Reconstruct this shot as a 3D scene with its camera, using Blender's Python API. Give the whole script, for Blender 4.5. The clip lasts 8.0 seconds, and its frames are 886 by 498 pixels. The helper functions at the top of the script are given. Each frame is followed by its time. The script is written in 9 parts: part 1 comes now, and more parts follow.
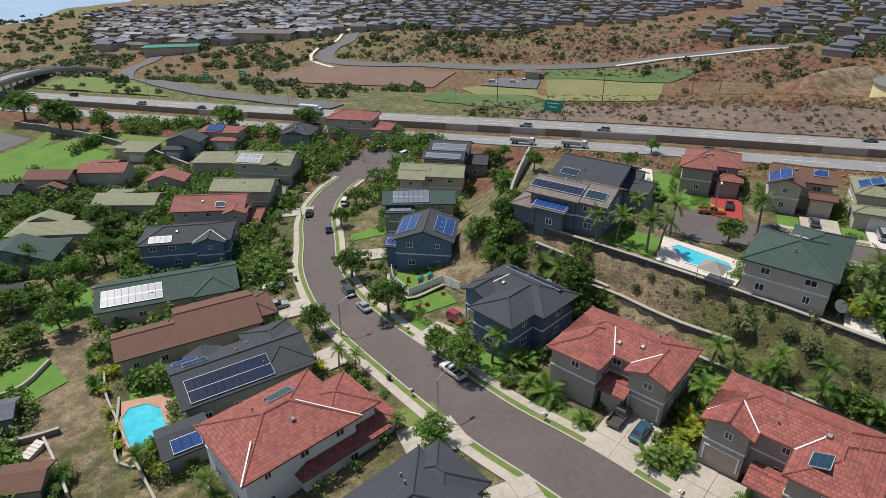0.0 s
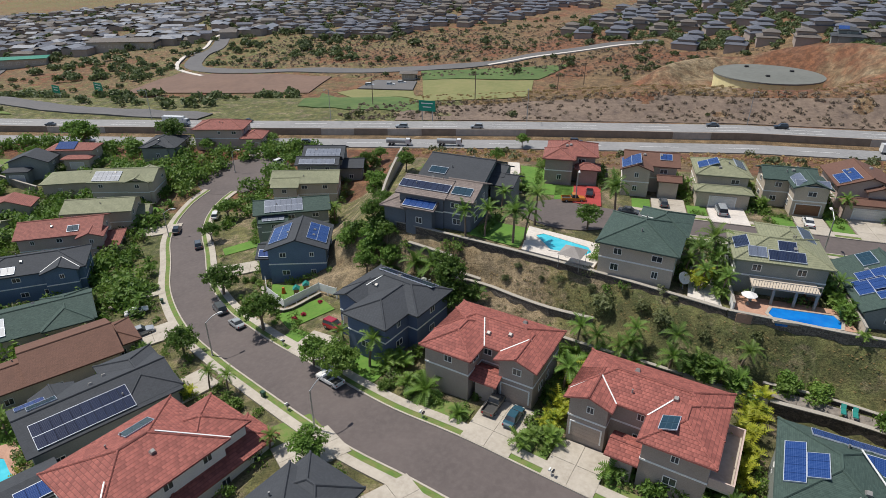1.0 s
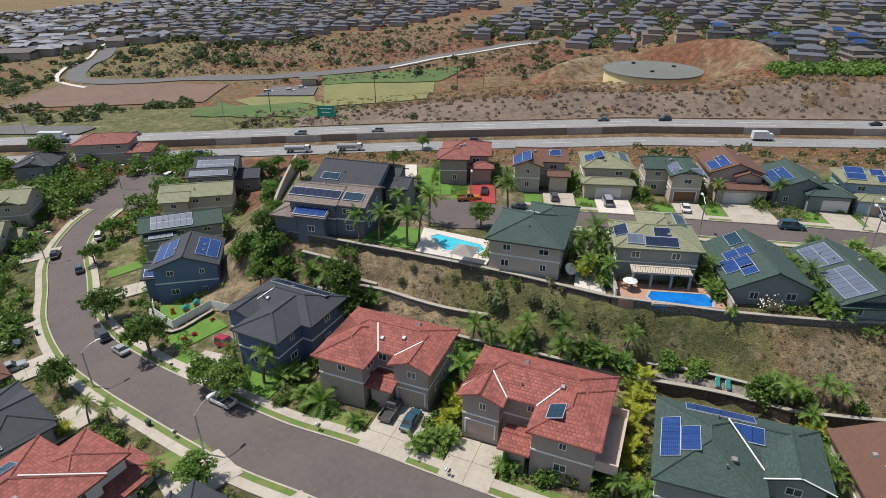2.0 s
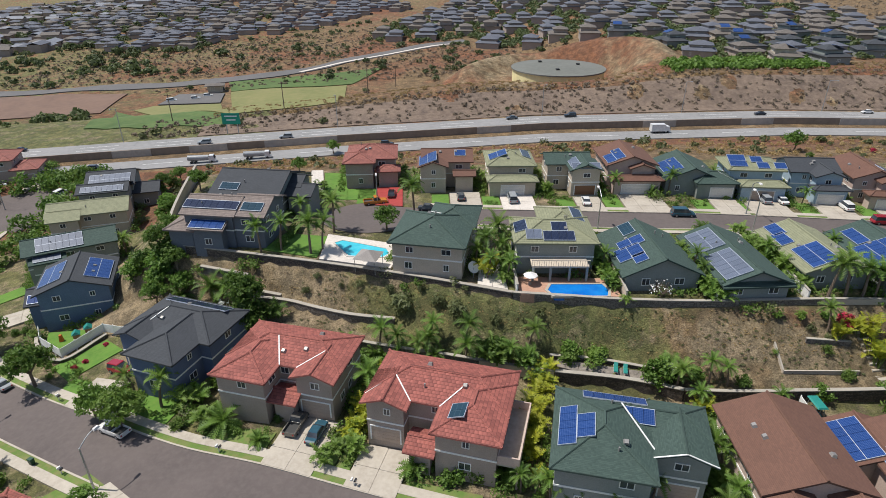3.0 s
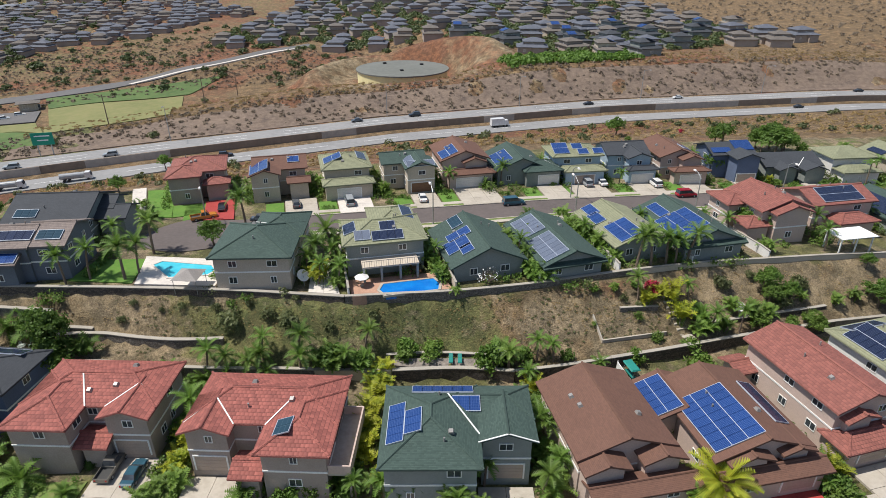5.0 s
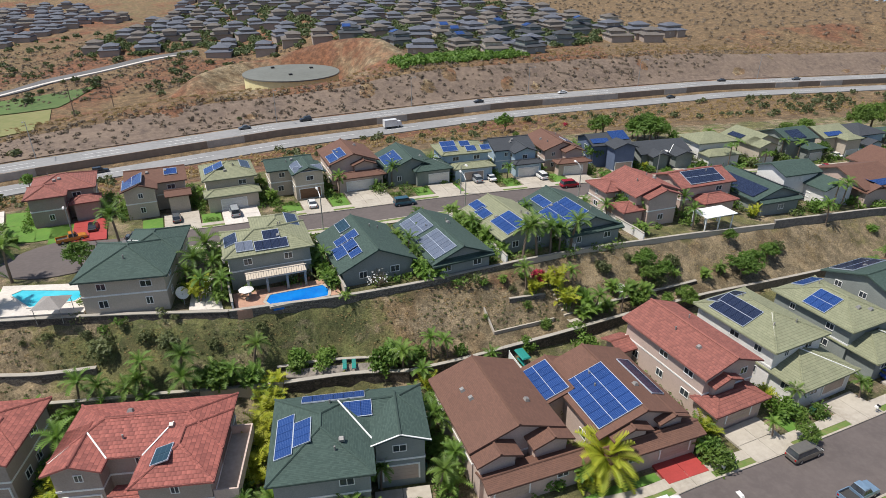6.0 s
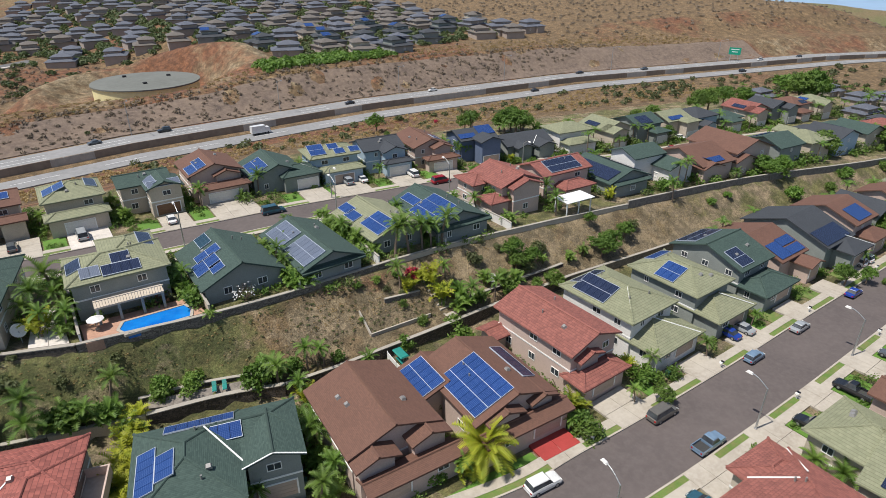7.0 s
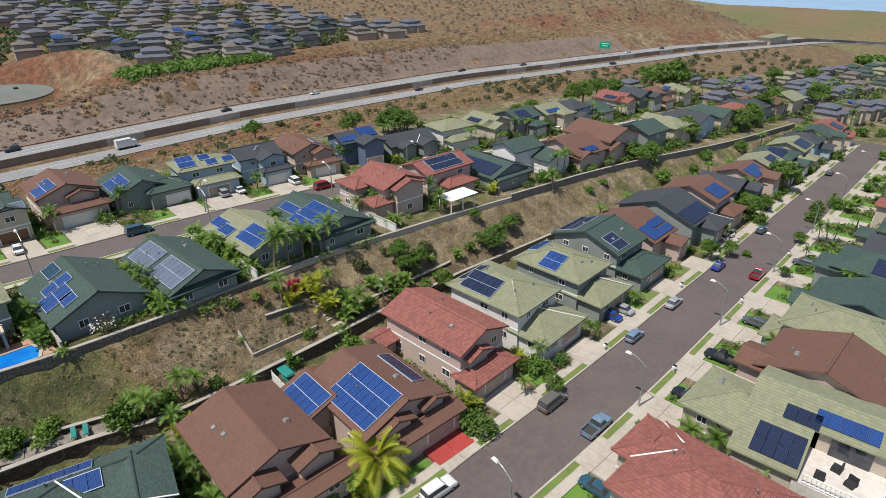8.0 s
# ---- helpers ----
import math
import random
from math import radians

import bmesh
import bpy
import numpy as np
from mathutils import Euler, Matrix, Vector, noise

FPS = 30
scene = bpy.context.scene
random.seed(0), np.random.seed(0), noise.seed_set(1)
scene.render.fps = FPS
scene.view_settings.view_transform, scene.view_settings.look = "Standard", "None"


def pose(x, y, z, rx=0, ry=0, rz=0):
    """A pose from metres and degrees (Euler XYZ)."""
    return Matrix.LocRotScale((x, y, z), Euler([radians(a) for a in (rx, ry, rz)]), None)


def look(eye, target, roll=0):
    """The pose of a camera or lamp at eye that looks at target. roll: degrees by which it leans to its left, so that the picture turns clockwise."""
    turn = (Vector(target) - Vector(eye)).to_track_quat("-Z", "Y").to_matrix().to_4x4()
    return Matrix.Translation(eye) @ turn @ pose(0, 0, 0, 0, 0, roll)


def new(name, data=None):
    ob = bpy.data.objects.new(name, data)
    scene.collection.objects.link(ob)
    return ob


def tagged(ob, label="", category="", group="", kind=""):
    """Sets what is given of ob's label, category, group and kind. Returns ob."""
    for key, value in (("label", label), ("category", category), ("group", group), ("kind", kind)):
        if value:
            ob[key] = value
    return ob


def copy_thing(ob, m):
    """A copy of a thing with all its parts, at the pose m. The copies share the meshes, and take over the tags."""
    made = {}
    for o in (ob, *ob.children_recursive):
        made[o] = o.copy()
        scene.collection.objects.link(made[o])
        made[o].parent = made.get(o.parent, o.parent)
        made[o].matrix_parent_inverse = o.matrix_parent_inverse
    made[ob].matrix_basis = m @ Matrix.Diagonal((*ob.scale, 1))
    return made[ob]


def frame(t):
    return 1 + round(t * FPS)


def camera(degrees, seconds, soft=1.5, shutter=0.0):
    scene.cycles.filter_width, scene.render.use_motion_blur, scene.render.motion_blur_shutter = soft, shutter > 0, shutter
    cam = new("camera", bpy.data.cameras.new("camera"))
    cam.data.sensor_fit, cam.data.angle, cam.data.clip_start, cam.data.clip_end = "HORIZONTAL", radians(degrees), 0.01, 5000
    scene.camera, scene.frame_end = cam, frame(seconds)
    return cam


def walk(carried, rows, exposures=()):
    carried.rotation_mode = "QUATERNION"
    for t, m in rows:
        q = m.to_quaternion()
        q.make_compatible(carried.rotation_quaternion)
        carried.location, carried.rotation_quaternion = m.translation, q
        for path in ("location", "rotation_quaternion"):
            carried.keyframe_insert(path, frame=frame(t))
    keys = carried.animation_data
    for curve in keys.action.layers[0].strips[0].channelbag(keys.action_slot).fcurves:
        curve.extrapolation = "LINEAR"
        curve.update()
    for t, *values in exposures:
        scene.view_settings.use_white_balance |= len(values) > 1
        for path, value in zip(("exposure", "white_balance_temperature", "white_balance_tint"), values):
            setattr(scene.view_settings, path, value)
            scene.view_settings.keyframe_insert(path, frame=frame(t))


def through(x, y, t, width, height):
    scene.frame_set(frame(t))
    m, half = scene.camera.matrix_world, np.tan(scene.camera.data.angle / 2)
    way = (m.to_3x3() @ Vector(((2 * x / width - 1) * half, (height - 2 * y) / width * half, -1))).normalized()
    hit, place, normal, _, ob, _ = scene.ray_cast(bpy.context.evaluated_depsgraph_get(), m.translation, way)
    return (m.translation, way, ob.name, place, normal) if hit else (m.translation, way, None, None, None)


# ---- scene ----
import collections
import functools

cam = camera(73.0, 8.0, soft=0.62)
PATH = [
    (0.0, (0.00, 0.00, 47.11), (-15.20, 41.65, 23.98), -0.14),
    (0.5, (2.00, 0.62, 47.04), (-9.71, 43.41, 23.99), -0.10),
    (1.0, (3.80, 1.25, 46.87), (-3.38, 45.09, 23.93), 0.03),
    (1.5, (5.75, 1.74, 46.77), (1.95, 46.06, 23.94), 0.06),
    (3.0, (11.29, 2.31, 46.83), (16.31, 46.62, 24.21), 0.04),
    (3.5, (13.02, 2.27, 46.75), (20.51, 46.25, 24.18), 0.05),
    (4.0, (14.68, 2.11, 46.65), (24.45, 45.66, 24.12), 0.06),
    (4.5, (16.17, 1.88, 46.50), (28.25, 44.89, 24.03), 0.07),
    (6.0, (20.55, 0.50, 46.22), (42.02, 39.78, 23.95), 0.06),
    (6.5, (21.88, -0.22, 46.24), (47.07, 36.79, 23.98), 0.04),
    (7.0, (23.20, -0.85, 46.12), (52.00, 33.43, 23.86), 0.03),
    (7.5, (24.76, -1.37, 45.91), (56.93, 29.78, 23.67), -0.12),
    (8.0, (26.40, -1.49, 45.64), (60.83, 27.17, 23.43), -0.11),
]
PLAN = 1.3                            # metres to one unit of the plan below; everything is drawn in plan units and enlarged at the end
walk(cam, [(t, look(Vector(eye) * PLAN, Vector(target) * PLAN, roll)) for t, eye, target, roll in PATH], exposures=((0.0, 0.22), (3.0, 0.35), (6.0, 0.44), (8.0, 0.36)))

# ---- light ----
world = bpy.data.worlds.new("sky")
scene.world = world
world.use_nodes = True
wn = world.node_tree
wn.nodes.clear()
sky = wn.nodes.new("ShaderNodeTexSky")
sky.sky_type = "NISHITA"
sky.sun_disc = False
SUN_EL, SUN_AZ = 64.0, 165.0          # degrees: height, and heading of the sun from +x towards +y
sky.sun_elevation = radians(SUN_EL)
sky.sun_rotation = radians(90 - SUN_AZ)
sky.air_density, sky.dust_density, sky.ozone_density = 1.0, 1.2, 1.0
bg = wn.nodes.new("ShaderNodeBackground")
bg.inputs["Strength"].default_value = 0.082
out = wn.nodes.new("ShaderNodeOutputWorld")
wn.links.new(sky.outputs[0], bg.inputs["Color"])
wn.links.new(bg.outputs[0], out.inputs["Surface"])
sun = new("sun", bpy.data.lights.new("sun", "SUN"))
sun.data.energy, sun.data.angle, sun.data.color = 3.7, radians(0.6), (1.0, 0.955, 0.875)
sun.matrix_world = look((0, 0, 200), Vector((0, 0, 200)) - Vector((math.cos(radians(SUN_EL)) * math.cos(radians(SUN_AZ)), math.cos(radians(SUN_EL)) * math.sin(radians(SUN_AZ)), math.sin(radians(SUN_EL)))))

# ---- materials ----
def ramp_noise(nt, scale, detail, lo, hi, coord, rough=0.6):
    n = nt.nodes.new("ShaderNodeTexNoise")
    n.inputs["Scale"].default_value, n.inputs["Detail"].default_value, n.inputs["Roughness"].default_value = scale, detail, rough
    nt.links.new(coord, n.inputs["Vector"])
    r = nt.nodes.new("ShaderNodeMapRange")
    r.inputs["From Min"].default_value, r.inputs["From Max"].default_value = lo, hi
    nt.links.new(n.outputs[0], r.inputs["Value"])
    return r.outputs[0]


def mix(nt, fac, a, b, blend="MIX"):
    m = nt.nodes.new("ShaderNodeMix")
    m.data_type, m.blend_type = "RGBA", blend
    for socket, v in ((m.inputs[0], fac), (m.inputs[6], a), (m.inputs[7], b)):
        if isinstance(v, (int, float)):
            socket.default_value = v
        elif isinstance(v, (tuple, list)):
            socket.default_value = (*v[:3], 1)
        else:
            nt.links.new(v, socket)
    return m.outputs[2]


def base(name, rough=0.8, metal=0.0):
    m = bpy.data.materials.new(name)
    m.use_nodes = True
    nt = m.node_tree
    b = nt.nodes["Principled BSDF"]
    b.inputs["Roughness"].default_value, b.inputs["Metallic"].default_value = rough, metal
    tc = nt.nodes.new("ShaderNodeTexCoord")
    geo = nt.nodes.new("ShaderNodeNewGeometry")
    return m, nt, b, tc.outputs["Object"], geo.outputs["Position"]


def bump(nt, b, height, strength, dist):
    n = nt.nodes.new("ShaderNodeBump")
    n.inputs["Strength"].default_value, n.inputs["Distance"].default_value = strength, dist
    nt.links.new(height, n.inputs["Height"])
    nt.links.new(n.outputs[0], b.inputs["Normal"])


def worn(name, col, dark, light=None, rough=0.85, fine=6.0, big=0.35, bumpy=0.02, metal=0.0, amount=0.6, each=0.0):
    """A plain stained surface: two scales of variation and fine relief."""
    m, nt, b, obj, pos = base(name, rough, metal)
    light = light or tuple(min(1, c * 1.25) for c in col)
    c = mix(nt, ramp_noise(nt, big, 4, 0.35, 0.7, pos), col, dark)
    f = nt.nodes.new("ShaderNodeMath")
    f.operation = "MULTIPLY"
    f.inputs[1].default_value = amount
    nt.links.new(ramp_noise(nt, fine, 5, 0.4, 0.75, pos), f.inputs[0])
    c = mix(nt, f.outputs[0], c, light)
    if each:
        oi = nt.nodes.new("ShaderNodeObjectInfo")
        hsv = nt.nodes.new("ShaderNodeHueSaturation")
        r = nt.nodes.new("ShaderNodeMapRange")
        r.inputs["To Min"].default_value, r.inputs["To Max"].default_value = 1 - each, 1 + each
        nt.links.new(oi.outputs["Random"], r.inputs["Value"])
        nt.links.new(r.outputs[0], hsv.inputs["Value"])
        nt.links.new(c, hsv.inputs["Color"])
        c = hsv.outputs[0]
    nt.links.new(c, b.inputs["Base Color"])
    if bumpy:
        bump(nt, b, ramp_noise(nt, fine * 4, 3, 0.2, 0.8, pos), 0.5, bumpy)
    return m


def roofing(name, col, alt, course=0.33, tile=0.3, relief=0.05, rough=0.8, spread=0.6, joint=0.55):
    """Roof courses that follow the height of the slope, with single tiles told apart by colour."""
    m, nt, b, obj, pos = base(name, rough)
    sep = nt.nodes.new("ShaderNodeSeparateXYZ")
    nt.links.new(obj, sep.inputs[0])
    normal = nt.nodes.new("ShaderNodeTexCoord")
    nsep = nt.nodes.new("ShaderNodeSeparateXYZ")
    nt.links.new(normal.outputs["Normal"], nsep.inputs[0])

    def op(kind, a, bb=None):
        n = nt.nodes.new("ShaderNodeMath")
        n.operation = kind
        for i, v in enumerate((a, bb)):
            if v is None:
                continue
            if isinstance(v, (int, float)):
                n.inputs[i].default_value = v
            else:
                nt.links.new(v, n.inputs[i])
        return n.outputs[0]
    # along the eave: x on slopes that face y, y on slopes that face x
    facing = op("GREATER_THAN", op("ABSOLUTE", nsep.outputs[0]), op("ABSOLUTE", nsep.outputs[1]))
    along = op("ADD", op("MULTIPLY", sep.outputs[0], op("SUBTRACT", 1.0, facing)), op("MULTIPLY", sep.outputs[1], facing))
    up = op("DIVIDE", sep.outputs[2], course * 0.33)
    row = op("FLOOR", up)
    shift = op("MULTIPLY", op("MODULO", op("ABSOLUTE", row), 2.0), 0.5)
    col_i = op("ADD", op("DIVIDE", along, tile), shift)
    comb = nt.nodes.new("ShaderNodeCombineXYZ")
    nt.links.new(op("FLOOR", col_i), comb.inputs[0])
    nt.links.new(row, comb.inputs[1])
    wn_ = nt.nodes.new("ShaderNodeTexWhiteNoise")
    wn_.noise_dimensions = "3D"
    nt.links.new(comb.outputs[0], wn_.inputs["Vector"])
    c = mix(nt, op("MULTIPLY", wn_.outputs[0], spread), col, alt)
    dirt = ramp_noise(nt, 0.5, 5, 0.45, 0.8, pos)
    c = mix(nt, op("MULTIPLY", dirt, 0.45), c, tuple(v * 0.6 for v in col))
    frac = op("FRACT", up)
    edge = op("LESS_THAN", frac, 0.14)
    c = mix(nt, op("MULTIPLY", edge, joint), c, tuple(v * 0.35 for v in col))
    nt.links.new(c, b.inputs["Base Color"])
    fx = op("FRACT", col_i)
    wave = op("MULTIPLY", op("SINE", op("MULTIPLY", fx, math.pi)), 0.6)
    bump(nt, b, op("ADD", op("SUBTRACT", 1.0, frac), wave), 0.9, relief)
    return m


def leafy(name, col, dark, light, each=0.2, through=0.4):
    """Leaves: the worn surface, with part of the light passing through the blade."""
    m = worn(name, col, dark, light, rough=0.6, fine=1.5, big=0.4, bumpy=0, each=each)
    nt = m.node_tree
    b = nt.nodes["Principled BSDF"]
    t = nt.nodes.new("ShaderNodeBsdfTranslucent")
    nt.links.new(b.inputs["Base Color"].links[0].from_socket, t.inputs["Color"])
    x = nt.nodes.new("ShaderNodeMixShader")
    x.inputs[0].default_value = through
    nt.links.new(b.outputs[0], x.inputs[1])
    nt.links.new(t.outputs[0], x.inputs[2])
    nt.links.new(x.outputs[0], nt.nodes["Material Output"].inputs["Surface"])
    return m


RED = roofing("red_clay_tile", (0.345, 0.108, 0.086), (0.17, 0.05, 0.042), 0.40, 0.42, 0.10, 0.8, 0.75, 0.65)
RUST = roofing("rust_tile", (0.30, 0.108, 0.085), (0.17, 0.06, 0.05), 0.36, 0.34, 0.08, 0.8, 0.7, 0.6)
OLIVE = roofing("olive_tile", (0.255, 0.262, 0.165), (0.18, 0.19, 0.115), 0.36, 0.34, 0.06, 0.8, 0.6, 0.5)
GREEN = roofing("green_shingle", (0.056, 0.092, 0.078), (0.032, 0.058, 0.05), 0.16, 0.3, 0.02, 0.85, 0.8, 0.4)
BROWN = roofing("brown_shingle", (0.16, 0.08, 0.056), (0.112, 0.057, 0.042), 0.16, 0.3, 0.015, 0.85, 0.6, 0.3)
SLATE = roofing("slate_shingle", (0.052, 0.058, 0.068), (0.036, 0.04, 0.048), 0.16, 0.3, 0.015, 0.85, 0.6, 0.3)
GREYT = roofing("grey_brown_tile", (0.23, 0.185, 0.165), (0.13, 0.105, 0.10), 0.33, 0.3, 0.06)
# roof grey lightened in its colour to carry the haze over the estate
FARGREY = roofing("far_grey_roof", (0.125, 0.135, 0.168), (0.07, 0.078, 0.102), 0.3, 0.3, 0.03)
FARTAN = roofing("far_tan_roof", (0.155, 0.135, 0.12), (0.10, 0.09, 0.082), 0.3, 0.3, 0.03)
W_TAUPE = worn("taupe_stucco", (0.37, 0.305, 0.265), (0.31, 0.255, 0.22), bumpy=0.01)
W_BEIGE = worn("beige_stucco", (0.50, 0.43, 0.35), (0.43, 0.37, 0.30), bumpy=0.01)
W_BLUE = worn("blue_siding", (0.125, 0.185, 0.275), (0.10, 0.15, 0.23), bumpy=0.01)
W_NAVY = worn("navy_siding", (0.115, 0.15, 0.24), (0.095, 0.125, 0.205), bumpy=0.01)
W_SLATE = worn("slate_blue_siding", (0.14, 0.155, 0.185), (0.115, 0.13, 0.155), bumpy=0.01)
ROCK = worn("cut_rock", (0.185, 0.135, 0.103), (0.10, 0.074, 0.062), (0.26, 0.195, 0.145), rough=0.95, fine=0.55, big=0.1, bumpy=0.5, amount=0.85)
W_WHITE = worn("white_stucco", (0.72, 0.70, 0.68), (0.63, 0.61, 0.59), bumpy=0.01)
W_GREY = worn("grey_green_siding", (0.25, 0.27, 0.255), (0.2, 0.22, 0.21), bumpy=0.01)
W_PINK = worn("pink_beige_stucco", (0.52, 0.40, 0.35), (0.45, 0.35, 0.30), bumpy=0.01)
W_LBLUE = worn("pale_blue_siding", (0.36, 0.46, 0.55), (0.3, 0.4, 0.48), bumpy=0.01)
WHITE = worn("white_paint", (0.78, 0.78, 0.76), (0.68, 0.68, 0.66), bumpy=0.0, rough=0.5)
GARAGE = worn("garage_paint", (0.42, 0.33, 0.27), (0.36, 0.28, 0.23), bumpy=0.0, rough=0.6)
GARAGE_W = worn("white_garage_paint", (0.68, 0.66, 0.62), (0.6, 0.58, 0.55), bumpy=0.0, rough=0.6)
WOODD = worn("brown_wood", (0.20, 0.10, 0.05), (0.15, 0.075, 0.04), rough=0.6)
ASPHALT = worn("asphalt", (0.118, 0.097, 0.092), (0.092, 0.076, 0.073), (0.145, 0.122, 0.115), rough=0.9, fine=1.2, big=0.12, bumpy=0.01)
ASPHALT2 = worn("grey_asphalt", (0.13, 0.125, 0.125), (0.10, 0.098, 0.1), rough=0.9, fine=1.0, big=0.1, bumpy=0.01)
FREEWAY = worn("freeway_concrete", (0.255, 0.25, 0.25), (0.20, 0.20, 0.20), rough=0.85, fine=0.7, big=0.06, bumpy=0.005)
CONC = worn("concrete", (0.43, 0.385, 0.325), (0.33, 0.29, 0.24), (0.51, 0.465, 0.40), rough=0.85, fine=1.8, big=0.3, bumpy=0.008)
CONCW = worn("pale_concrete", (0.60, 0.55, 0.50), (0.48, 0.44, 0.4), rough=0.85, fine=1.8, big=0.3, bumpy=0.008)
REDCONC = worn("red_painted_concrete", (0.36, 0.045, 0.04), (0.27, 0.035, 0.03), rough=0.7)
TERRACOT = worn("terracotta_paving", (0.45, 0.27, 0.19), (0.36, 0.2, 0.14), rough=0.8, fine=3)
LAWN = worn("lawn_grass", (0.105, 0.225, 0.03), (0.07, 0.165, 0.022), (0.15, 0.225, 0.045), rough=0.95, fine=1.6, big=0.25, bumpy=0.04)
LAWNDRY = worn("dry_lawn", (0.12, 0.195, 0.04), (0.09, 0.16, 0.03), (0.26, 0.18, 0.10), rough=0.95, fine=0.9, big=0.3, bumpy=0.04)
LEAF = leafy("leaf_green", (0.13, 0.235, 0.036), (0.075, 0.155, 0.024), (0.20, 0.30, 0.055), 0.25)
# distant foliage: distance haze is put into the colour, paler and greyer
LEAF_HAZE = leafy("woodland_leaf", (0.125, 0.17, 0.06), (0.085, 0.12, 0.044), (0.18, 0.21, 0.085), 0.3)
LEAFB = leafy("bright_leaf", (0.17, 0.275, 0.048), (0.11, 0.2, 0.034), (0.24, 0.32, 0.065), 0.2)
LEAFY = leafy("yellow_leaf", (0.38, 0.40, 0.03), (0.22, 0.31, 0.03), (0.52, 0.46, 0.04), 0.15)
LEAFD = leafy("dusty_leaf", (0.14, 0.165, 0.066), (0.10, 0.12, 0.048), (0.185, 0.2, 0.085), 0.25)
LEAFG = leafy("grey_leaf", (0.18, 0.20, 0.15), (0.13, 0.15, 0.11), None, 0.15)
BLOOM = worn("magenta_bloom", (0.42, 0.02, 0.06), (0.3, 0.015, 0.04), rough=0.7, bumpy=0)
DRYTWIG = worn("dry_twigs", (0.21, 0.165, 0.12), (0.15, 0.118, 0.085), rough=0.9, bumpy=0, each=0.15)
STRAW = leafy("straw_grass", (0.38, 0.28, 0.13), (0.29, 0.2, 0.09), None, 0.2)
BARK = worn("bark", (0.20, 0.15, 0.11), (0.14, 0.10, 0.08), rough=0.95, fine=9, bumpy=0.02)
STONE = worn("lava_stone", (0.085, 0.072, 0.065), (0.05, 0.042, 0.04), (0.15, 0.13, 0.115), rough=0.9, fine=2.5, big=1.2, bumpy=0.12, amount=0.9)
STONEG = worn("grey_stone", (0.22, 0.19, 0.165), (0.13, 0.115, 0.10), (0.32, 0.28, 0.24), rough=0.9, fine=2.2, big=1.0, bumpy=0.10, amount=0.9)
CAP = worn("wall_cap", (0.36, 0.33, 0.285), (0.28, 0.255, 0.22), rough=0.85)
METAL = worn("galvanised_metal", (0.42, 0.43, 0.44), (0.35, 0.36, 0.37), rough=0.45, metal=0.7, bumpy=0)
DARK = worn("dark_rubber", (0.025, 0.025, 0.027), (0.018, 0.018, 0.02), rough=0.8, bumpy=0)
PIPE = worn("vent_metal", (0.3, 0.29, 0.28), (0.23, 0.22, 0.21), rough=0.4, metal=0.3, bumpy=0)
TEAL = worn("teal_plastic", (0.02, 0.22, 0.19), (0.015, 0.17, 0.15), rough=0.5, bumpy=0)
SIGNG = worn("sign_green", (0.0, 0.26, 0.17), (0.0, 0.22, 0.14), rough=0.5, bumpy=0)
TANKM = worn("tank_cream_paint", (0.74, 0.66, 0.36), (0.66, 0.58, 0.31), rough=0.7, fine=0.5, big=0.08, bumpy=0)
TANKTOP = worn("tank_grey_roof", (0.15, 0.155, 0.14), (0.115, 0.12, 0.105), rough=0.8, fine=0.5, big=0.08, bumpy=0)
DIRT = worn("red_dirt", (0.26, 0.12, 0.065), (0.19, 0.085, 0.05), (0.34, 0.2, 0.12), rough=0.95, fine=1.2, big=0.25, bumpy=0.05)
BLUEP = worn("blue_plastic", (0.01, 0.05, 0.30), (0.01, 0.04, 0.24), rough=0.4, bumpy=0)
ORANGE = worn("orange_plastic", (0.6, 0.12, 0.02), (0.5, 0.1, 0.02), rough=0.5, bumpy=0)
CANVAS = worn("grey_canvas", (0.27, 0.25, 0.235), (0.22, 0.2, 0.19), rough=0.9, bumpy=0)


def glass_dark(name, col=(0.02, 0.025, 0.03)):
    m, nt, b, obj, pos = base(name, 0.08)
    b.inputs["Specular IOR Level"].default_value = 0.6
    nt.links.new(mix(nt, ramp_noise(nt, 0.8, 2, 0.3, 0.7, pos), col, tuple(c * 2.2 for c in col)), b.inputs["Base Color"])
    return m


PANE = glass_dark("window_glass", (0.03, 0.035, 0.042))


